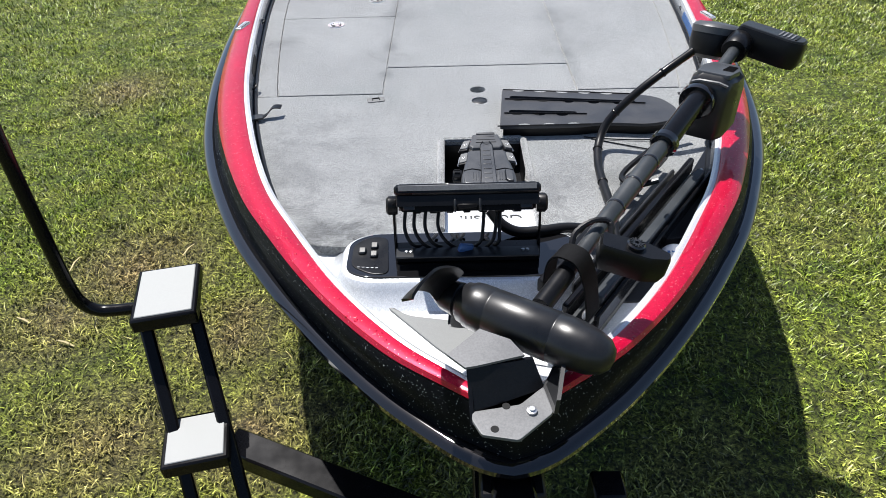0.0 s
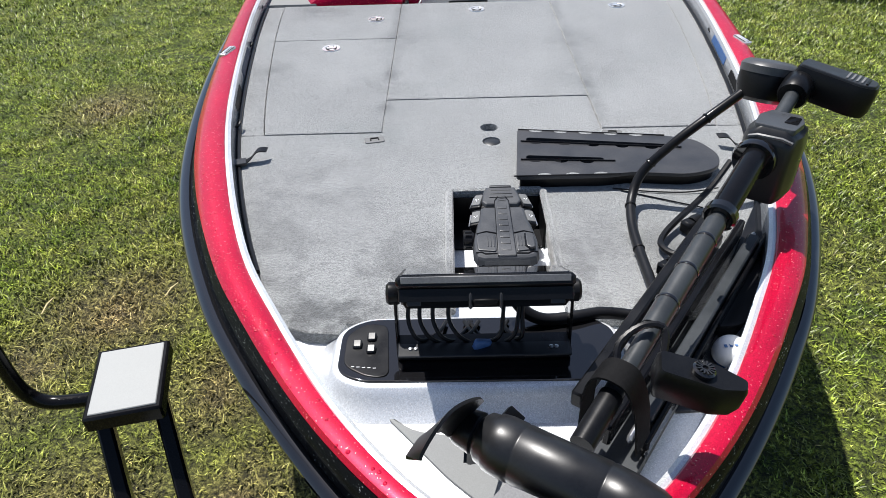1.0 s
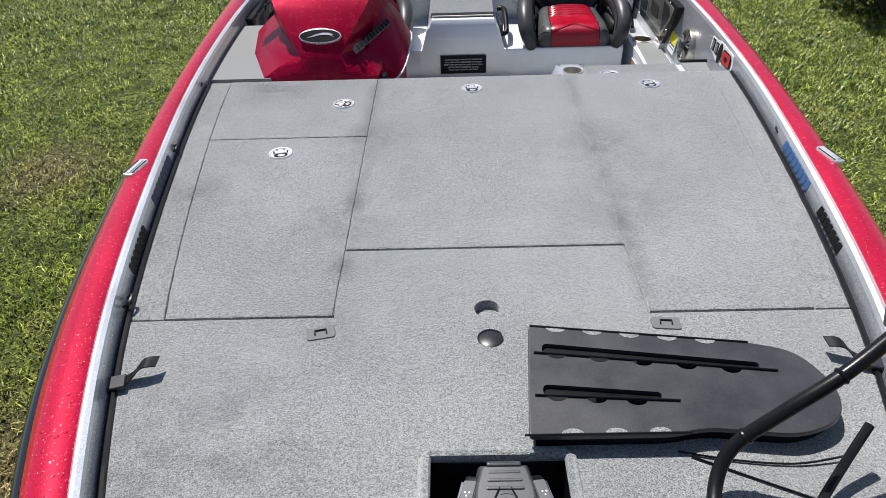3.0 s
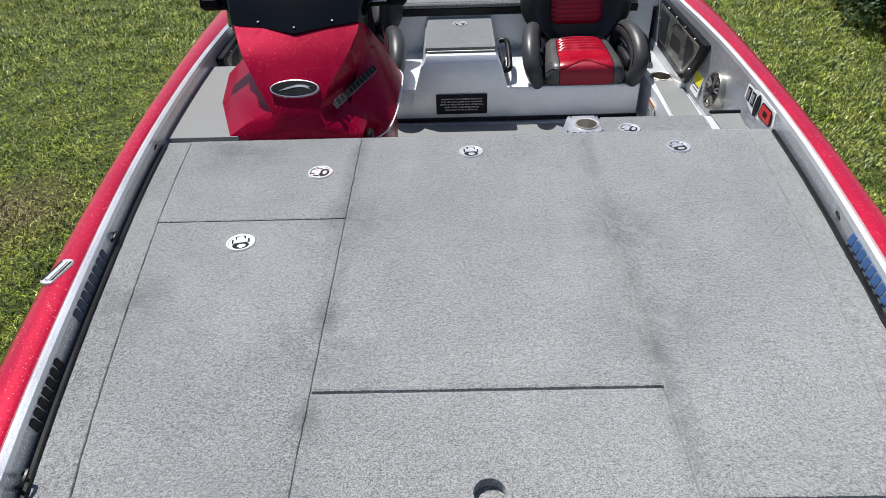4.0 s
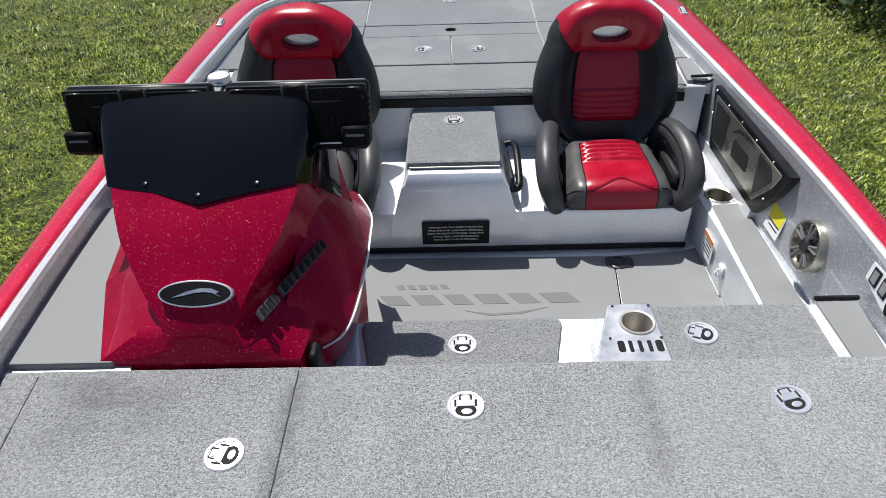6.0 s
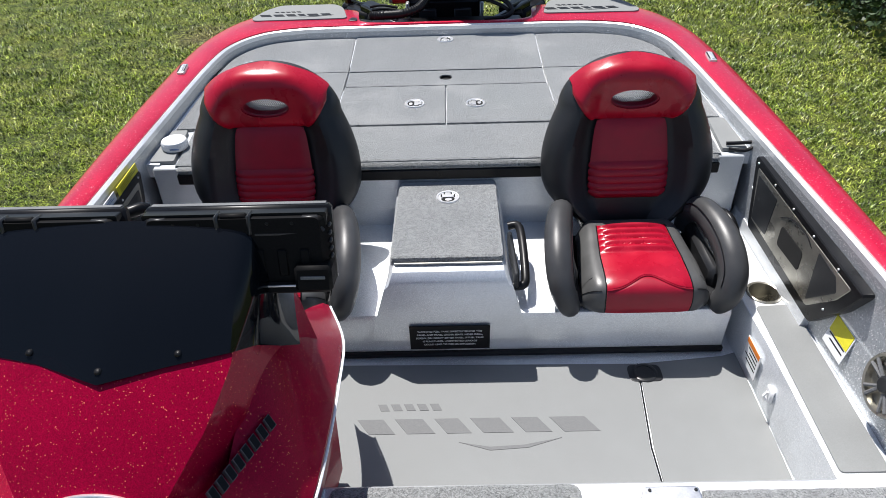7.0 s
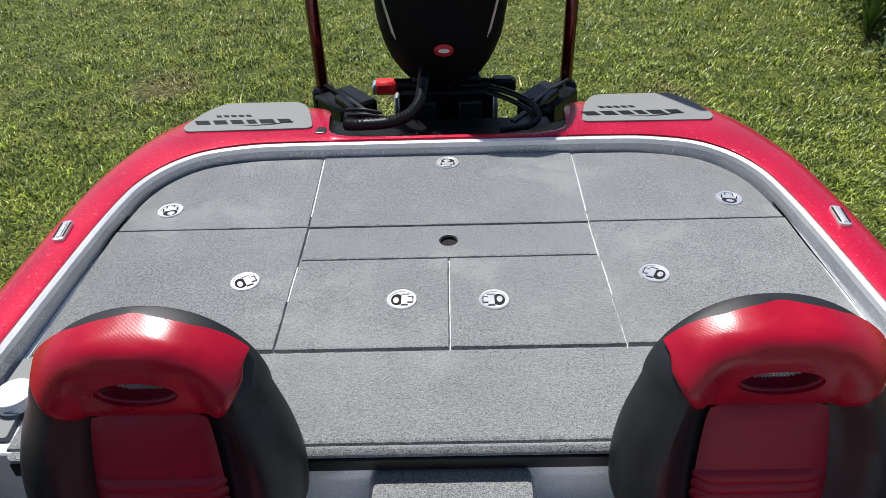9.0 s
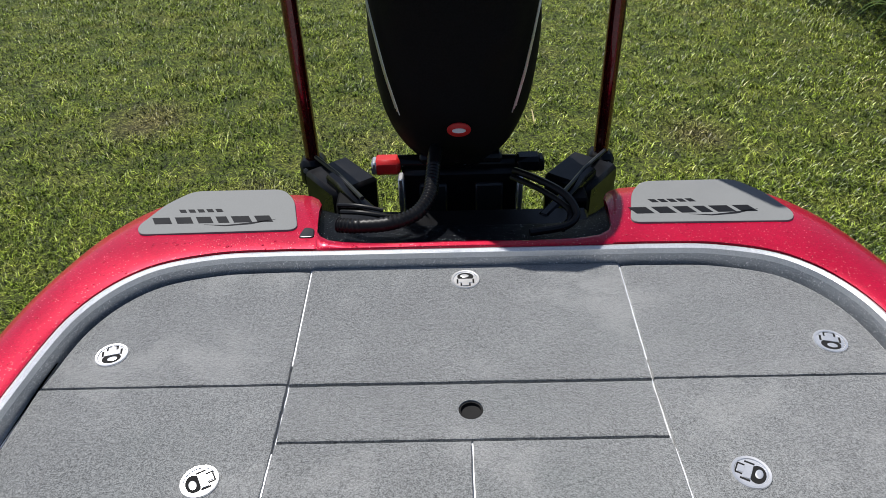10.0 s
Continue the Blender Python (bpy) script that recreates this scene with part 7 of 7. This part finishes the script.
    # thick cable from the head, clipped at intervals
    run = spline([(.632, 2.02, 1.312), (.60, 1.998, 1.292), (.51, 1.953, 1.248), (.431, 1.936, 1.188), (.366, 1.928, 1.115), (.335, 1.885, 1.065), (.318, 1.797, 1.050), (.312, 1.69, 1.047), (.309, 1.57, 1.05), (.30, 1.49, 1.06), (.29, 1.40, 1.06)], 6)
    s = Shape().tube(run, .0118, 12)
    cab = part("main_cable", s, RUBBER, ob, "thick black cable loom")
    for k in (12, 22, 32, 42):
        s = Shape().lathe([(.013, -.003), (.0145, 0), (.013, .003)], along(run[k], run[k + 1]), 14)
        part("cable_tie", s, PLASTIC, cab, local=True)
    s = Shape().lathe([(.026, -.02), (.024, 0), (.018, .03)], along(run[2], run[0]), 14)
    part("boot", s, RUBBER, cab, local=True)
    s = Shape().tube(spline([(.60, 1.965, 1.12), (.545, 1.915, 1.075), (.49, 1.86, 1.06), (.436, 1.804, 1.055), (.385, 1.745, 1.05), (.366, 1.70, 1.05), (.388, 1.655, 1.055), (.448, 1.645, 1.075)], 6), .008, 8)
    part("thin_cable", s, RUBBER, ob, "thin black cable")
    s = Shape().tube(spline([(.31, 1.985, 1.034), (.40, 1.965, 1.034), (.50, 1.955, 1.035), (.585, 1.965, 1.04)], 6), .002, 5).tube(spline([(.33, 1.975, 1.033), (.42, 1.93, 1.033), (.52, 1.88, 1.034)], 6), .002, 5)
    part("wires", s, RUBBER, ob)
    for x, y in ((.448, 1.772), (.351, 1.608)):
        s = Shape().box((x, y, 1.05), (.028, .034, .034), .006, Euler((0, 0, radians(35))).to_matrix()).lathe([(.017, -.014), (.019, 0), (.017, .014)], along((x + .02, y + .012, 1.055), (x + .06, y + .04, 1.055)), 14)
        part("cable_clip", s, PLASTIC, ob, "black plastic clip")


trolling_motor()


def buoy():
    ob = thing("marker_buoy", "small white and blue round buoy on the bow", "buoy", (.424, 1.372, .985))
    s = Shape().lathe([(.036 * math.cos(a), .036 + .036 * math.sin(a)) for a in np.linspace(-1.55, 1.55, 16)], None, 28)
    part("ball", s, WHITE, ob, local=True)
    s = Shape().lathe([(.0362 * math.cos(a), .036 + .0362 * math.sin(a)) for a in np.linspace(-.9, -.25, 6)], None, 28, 0, False)
    part("band", s, BLUE, ob, local=True)
    s = Shape()
    for k in range(5):
        s.box((-.02 + .01 * k, -.012, .0695 - abs(k - 2) * .0014), (.006, .008, .001), .0002)
    part("print", s, BLUE, ob, local=True)


buoy()

# navigation light on the stem
nl = thing("bow_light", "small chrome bow navigation light", "light fitting", (.06, .89, 1.10))
part("housing", Shape().lathe([(.024, -.02), (.024, .004), (.018, .014), (0, .018)], Matrix.Translation((.03, .855, 1.085)) @ Matrix.Diagonal((.7, .9, .6, 1)), 20), CHROME, nl)


# ---- trailer ----
def trailer():
    ob = thing("boat_trailer", "black painted boat trailer with a boarding step", "trailer", (0, 1.2, 0))

    def beam_bar(name, a, b, w, h, mat=BLACK_PAINT, label=""):
        a, b = Vector(a), Vector(b)
        s = Shape().box((0, 0, 0), (w, h, (b - a).length), .006)
        d = (b - a).normalized()
        q = d.to_track_quat("Z", "Y").to_matrix().to_4x4()
        s.moved(Matrix.Translation((a + b) / 2) @ q)
        return part(name, s, mat, ob, label)

    beam_bar("tongue", (0, -1.2, .40), (0, 2.2, .40), .12, .10)
    for sg in (-1, 1):
        beam_bar("side_rail", (sg * .05, 1.5, .40), (sg * .62, 2.5, .38), .06, .10)
        beam_bar("side_rail", (sg * .62, 2.45, .38), (sg * .66, 6.3, .36), .06, .10)
        beam_bar("bunk", (sg * .35, 2.6, .47), (sg * .38, 6.3, .45), .09, .10, BUNK, "carpeted bunk")
    for y in (2.9, 4.2, 5.6):
        beam_bar("cross_member", (-.64, y, .38), (.64, y, .38), .06, .06)
    for sg in (-1, 1):
        for y in (4.4, 5.15):
            m = Matrix.Translation((sg * .80, y, .255)) @ Matrix.Scale(.76, 4) @ Euler((0, radians(90), 0)).to_matrix().to_4x4()
            s = Shape().lathe([(.20, -.09), (.30, -.095), (.33, -.06), (.33, .06), (.30, .095), (.20, .09)], m, 36, 0, False)
            w = part("wheel", s, TIRE, ob, "black tyre")
            s = Shape().lathe([(.21, -.08), (.19, -.05), (.06, -.03), (.06, .03), (.19, .05), (.21, .08)], m, 28)
            part("rim", s, ALLOY, w, local=True)
        beam_bar("axle_end", (sg * .55, 4.4, .27), (sg * .75, 4.4, .27), .05, .05)
        beam_bar("axle_end", (sg * .55, 5.15, .27), (sg * .75, 5.15, .27), .05, .05)
    beam_bar("winch_post", (.0, .62, .42), (.0, .80, .95), .08, .08)
    beam_bar("bow_stop", (-.06, .83, .90), (.06, .83, .90), .07, .07, RUBBER)
    beam_bar("jack_post", (.22, .95, .10), (.22, .95, .75), .07, .07)
    beam_bar("jack_arm", (.0, .95, .42), (.22, .95, .42), .05, .05)
    s = Shape().lathe([(.08, -.03), (.10, -.02), (.10, .02), (.08, .03)], Matrix.Translation((.22, .95, .10)) @ Euler((0, radians(90), 0)).to_matrix().to_4x4(), 20)
    part("jack_wheel", s, RUBBER, ob)
    # boarding step: two treads, stringers, arm, hand rail
    t1, t2 = Vector((-.868, 1.49, .857)), Vector((-.772, 1.216, .592))
    for t, w, d in ((t1, .165, .22), (t2, .165, .165)):
        mm = Matrix.Translation(t) @ Euler((0, 0, radians(13))).to_matrix().to_4x4()
        s = Shape().box((0, 0, -.016), (w, d, .042), .005)
        s.moved(mm)
        tread = part("tread", s, BLACK_PAINT, ob, "black metal tread tray")
        s = Shape().box((0, 0, .004), (w - .022, d - .022, .008), .002)
        s.moved(mm)
        part("grip_pad", s, STEP_PAD, tread, "pale grey grip pad", local=True)
    for dx in (-.062, .062):
        off = Vector((dx, dx * .23, -.03))
        a, b = t1 + off + Vector((.004, -.03, 0)), t2 + off + Vector((0, .03, 0))
        low = b + (b - a) * 1.2
        beam_bar("stringer", a, low, .034, .05)
    beam_bar("step_arm", (-.73, 1.30, .46), (-.05, 1.02, .42), .085, .06)
    run = spline([(-.94, 1.45, .838), (-.985, 1.445, .836), (-1.035, 1.44, .84), (-1.068, 1.435, .87), (-1.08, 1.43, .93), (-1.082, 1.425, 1.05), (-1.085, 1.42, 1.30), (-1.087, 1.42, 1.6), (-1.09, 1.42, 1.95)], 6)
    s = Shape().tube(run, .0165, 14)
    part("hand_rail", s, BLACK_PAINT, ob, "bent black hand rail")


trailer()


# ---- stern gear ----
def outboard():
    ob = thing("outboard_motor", "outboard motor under a fitted black fabric cover", "outboard motor", (0, 6.7, .6))
    prof = [(1.05, .125, .17), (1.08, .16, .21), (1.14, .205, .255), (1.20, .232, .285), (1.27, .254, .305), (1.40, .268, .318), (1.54, .272, .328), (1.70, .275, .335), (1.85, .268, .33), (1.98, .25, .325), (2.08, .2, .27), (2.12, .08, .12)]
    prof = [(z, hw * .945, hd) for z, hw, hd in prof]
    ph = spline(prof, 4)
    rings = []
    for z, hw, hd in ph:
        r = []
        for k in range(44):
            a = 2 * math.pi * k / 44
            c, d = math.cos(a), math.sin(a)
            x = hw * math.copysign(abs(c) ** .8, c)
            y = 6.945 + .10 * (1.3 - z) * .35 + hd * math.copysign(abs(d) ** .85, d)
            wr = .014 * noise.noise((x * 9, y * 9, z * 7)) + .011 * noise.noise((x * 22, y * 22, z * 9)) + .010 * math.sin(a * 9 + z * 14) * max(0, 1.34 - z) * 3
            r.append((-.014 + x * (1 + wr * 3), y + wr, z))
        rings.append(r)
    s = Shape().loft(rings)
    part("cover", s, COVER, ob, "fitted black fabric cover")
    s = Shape().lathe([(.03, 0), (.03, .004), (.026, .006), (0, .006)], Matrix.Translation((-.006, 6.632, 1.255)) @ Euler((radians(102), 0, 0)).to_matrix().to_4x4() @ Matrix.Diagonal((1.15, .8, 1, 1)), 24)
    bd = part("badge", s, RED_PRINT, ob, "round red badge")
    s = Shape().prism(circle(0, 0, .02, 18, .008), .005, .008, 0, Matrix.Translation((-.006, 6.632, 1.255)) @ Euler((radians(102), 0, 0)).to_matrix().to_4x4())
    part("badge_mark", s, WHITE, bd, local=True)
    # thin white outline marks on the front flanks
    for sg in (-1, 1):
        s = Shape()
        for d in (0, .014, .03):
            pts = []
            for t in np.linspace(0, 1, 14):
                z = 1.30 + .32 * t - d * .6
                hw, hd = float(np.interp(z, [p[0] for p in prof], [p[1] for p in prof])), float(np.interp(z, [p[0] for p in prof], [p[2] for p in prof]))
                u = .62 + .28 * t - d * 1.5
                c, sn = u, -math.sqrt(max(0, 1 - u * u))
                pts.append((-.014 + sg * (hw * abs(c) ** .8 + .008), 6.939 + .035 * (1.3 - z) - hd * abs(sn) ** .85 - .004, z))
            s.tube(pts, .0017, 5)
        part("outline_mark", s, ALLOY, ob)
    # clamp bracket, swivel, steering bar
    s = Shape().box((0, 6.80, .90), (.38, .10, .30), .012)
    part("clamp_bracket", s, PLASTIC, ob, "black clamp bracket")
    s = Shape().box((0, 6.90, 1.0), (.24, .16, .26), .02)
    part("swivel", s, PLASTIC, ob)
    for x in (-.09, .09):
        s = Shape().box((x, 6.745, .95), (.09, .02, .12), .006)
        part("bracket_pocket", s, PLASTIC_GREY, ob)
    for x in (-.19, .185):
        s = Shape().box((x, 6.73, .955), (.018, .05, .19), .004)
        part("bracket_strap", s, ALLOY, ob, "bright metal bracket strap")
    s = Shape().tube([(-.25, 6.80, 1.06), (.23, 6.80, 1.05)], .026, 16)
    part("steering_cylinder", s, BLACK_PAINT, ob, "black steering cylinder")
    for x, q in ((-.235, -1), (.215, 1)):
        s = Shape().box((x, 6.785, 1.06), (.085, .06, .055), .012)
        part("cylinder_end", s, RED_PRINT if q < 0 else BLACK_PAINT, ob, "red cylinder end")
        s = Shape().box((x + q * .04, 6.78, 1.06), (.02, .05, .045), .006)
        part("end_cap", s, ALLOY if q < 0 else PLASTIC, ob)
    s = Shape()
    for k in range(7):
        s.box((-.045 + .0145 * k, 6.772, 1.066), (.009, .006, .01), .001)
    part("print", s, ALLOY, ob)
    s = Shape().box((0, 6.77, 1.095), (.26, .06, .03), .01)
    part("bridge", s, PLASTIC, ob)
    s = Shape().tube([(0, 6.98, 1.05), (0, 6.98, .35)], [.12, .08], 20)
    part("leg", s, PLASTIC, ob, "black leg")
    s = Shape().lathe([(.0, -.25), (.045, -.18), (.06, 0), (.05, .18), (.03, .22)], Matrix.Translation((0, 7.02, .32)) @ Euler((radians(-90), 0, 0)).to_matrix().to_4x4(), 20)
    part("gearcase", s, PLASTIC, ob)
    # ribbed rigging hose into the motor
    run = spline([(-.345, 6.40, 1.09), (-.29, 6.385, 1.095), (-.20, 6.39, 1.098), (-.13, 6.415, 1.112), (-.095, 6.47, 1.13), (-.085, 6.54, 1.15), (-.08, 6.62, 1.165), (-.07, 6.72, 1.18)], 12)
    s = Shape().tube(run, [.019 + .0025 * (k % 2) for k in range(len(run))], 12)
    part("rigging_hose", s, RUBBER, ob, "ribbed black rigging hose")
    for pts, r in ((spline([(.16, 6.66, 1.10), (.22, 6.58, 1.115), (.29, 6.50, 1.11), (.315, 6.44, 1.085), (.28, 6.40, 1.07), (.18, 6.38, 1.065)], 6), .011), (spline([(.15, 6.64, 1.09), (.23, 6.55, 1.095), (.30, 6.46, 1.08), (.27, 6.39, 1.065)], 6), .009),
                   (spline([(-.34, 6.45, 1.10), (-.28, 6.42, 1.115), (-.2, 6.42, 1.10), (-.16, 6.44, 1.09)], 6), .007), (spline([(-.35, 6.47, 1.11), (-.29, 6.44, 1.125), (-.22, 6.43, 1.115)], 6), .006)):
        s = Shape().tube(pts, r, 9)
        part("hose", s, RUBBER, ob, "black hose")


outboard()


def stern_well():
    s = Shape().box((0, 6.46, .985), (.74, .22, .08), .01)
    part("motor_well", s, PLASTIC, boat, "black motor well")


stern_well()


def anchor_pole(sign):
    ob = thing("shallow_anchor", "dark red upright shallow-water anchor pole with black bracket", "anchor pole", (sign * .44, 6.70, .9), "anchor poles")
    x = sign * .508 - .012
    s = Shape().tube([(x, 7.0, .93), (x, 7.0, 2.55)], .026, 20)
    part("pole", s, RED_TUBE, ob, "dark red anodised pole")
    s = Shape().box((x, 7.0, .93), (.085, .09, .10), .015)
    part("knuckle", s, PLASTIC, ob)
    s = Shape().box((sign * .40, 6.84, .92), (.17, .20, .16), .012, Euler((0, 0, sign * radians(-38))).to_matrix())
    part("bracket", s, PLASTIC, ob, "black bracket")
    s = Shape().box((sign * .33, 6.66, 1.0), (.035, .34, .06), .008, Euler((0, 0, sign * radians(-35))).to_matrix())
    part("link_arm", s, BLACK_PAINT, ob)
    s = Shape().tube([(sign * .50, 6.96, 1.0), (sign * .40, 6.80, 1.02), (sign * .30, 6.60, 1.05)], .007, 8)
    part("hydraulic_line", s, PLASTIC_GREY, ob)
    for dx in (-.02, .02):
        s = Shape().lathe([(.009, 0), (.009, .006), (0, .007)], along((x + dx, 6.955, .95), (x + dx, 6.4, 1.05)), 10)
        part("bolt", s, ALLOY, ob)
    s = Shape().box((sign * .36, 6.68, .9), (.06, .10, .22), .008)
    part("mount_plate", s, PLASTIC_MATT, ob)


anchor_pole(-1)
anchor_pole(1)


# ---- garden edge ----
def shrub(x, y, r, h, seed):
    ob = thing("shrub", "dense dark green shrub at the lawn edge", "shrub", (x, y, 0), "lawn edge shrubs")
    rng = random.Random(seed)
    s = Shape()
    tips = []
    for k in range(7):
        a = 2 * math.pi * k / 7 + rng.random()
        tip = Vector((r * .6 * math.cos(a), r * .6 * math.sin(a), h * rng.uniform(.55, .9)))
        mid = tip * .5 + Vector((rng.uniform(-.1, .1), rng.uniform(-.1, .1), .1))
        s.tube(spline([(0, 0, -.02), mid, tip], 4), [.03, .027, .024, .021, .018, .015, .012, .009, .006], 6)
        tips.append(tip)
    part("stems", s, BARK, ob, local=True)
    lumps = [(Vector((rng.uniform(-1, 1) * r * .7, rng.uniform(-1, 1) * r * .7, h * rng.uniform(.2, .85))), rng.uniform(.25, .5) * r) for _ in range(26)]
    s = Shape()
    for k in range(int(3600 * max(1, h))):
        c, rad = lumps[rng.randrange(len(lumps))]
        d = Vector((rng.gauss(0, 1), rng.gauss(0, 1), rng.gauss(0, 1))).normalized()
        p = c + d * rad * rng.uniform(.55, 1.05)
        if p.z < .03:
            continue
        t = Vector((rng.gauss(0, 1), rng.gauss(0, 1), rng.gauss(-.1, .6))).normalized() * rng.uniform(.035, .075)
        w = t.cross(d + Vector((0, 0, .4))).normalized() * t.length * .28
        s.add([p, p + t * .5 + w, p + t, p + t * .5 - w], [(0, 1, 2, 3)])
    part("foliage", s, LEAF, ob, "small dark green leaves", local=True)


for i, (x, y, r, h) in enumerate(((3.78, 7.35, .55, .7), (3.95, 8.5, .65, .9), (3.95, 9.5, .62, .9), (4.35, 11.1, 1.0, 2.1), (4.05, 10.5, .7, 1.5), (3.9, 12.4, .95, 2.0), (5.3, 9.4, 1.1, 2.2), (5.6, 11.4, 1.1, 2.3))):
    shrub(x, y, r, h, 40 + i)


def strappy(x, y, seed):
    ob = thing("strap_leaf_plant", "clump of long arching green strap leaves", "plant", (x, y, 0))
    rng = random.Random(seed)
    for k in range(34):
        a = rng.uniform(0, 2 * math.pi)
        ln, up = rng.uniform(.35, .7), rng.uniform(.3, .6)
        d = Vector((math.cos(a), math.sin(a), 0))
        run = spline([(0, 0, 0), d * ln * .35 + Vector((0, 0, up * .8)), d * ln * .75 + Vector((0, 0, up)), d * ln * 1.05 + Vector((0, 0, up * .72))], 4)
        sd = Vector((-d.y, d.x, 0))
        s = Shape()
        n = len(run)
        s.loft([[p - sd * .014 * (1 - i / n) - Vector((0, 0, .003)), p + Vector((0, 0, -.006)), p + sd * .014 * (1 - i / n) - Vector((0, 0, .003)), p + Vector((0, 0, .002))] for i, p in enumerate(run)])
        part("leaf", s, STRAP_LEAF, ob, local=True)


strappy(3.62, 10.2, 3)
strappy(3.95, 9.0, 5)


def litter():
    rng = random.Random(9)
    for x, y, ln in ((-1.95, 2.76, .10), (-1.42, 2.86, .09), (3.12, 9.8, .12), (-2.0, 2.35, .08), (-.80, 1.42, .09), (.55, 9.3, .22), (-1.75, 2.2, .09)):
        ob = thing("straw_stalk", "pale dry straw stalk lying on the grass", "straw", (x, y, .012), "straw on the lawn")
        a = rng.uniform(0, 3.14)
        d = Vector((math.cos(a), math.sin(a), .12)) * ln / 2
        s = Shape().tube([-d, Vector((0, 0, .008)), d], [.004, .006, .003], 5)
        part("stalk", s, STRAW, ob, local=True)


litter()
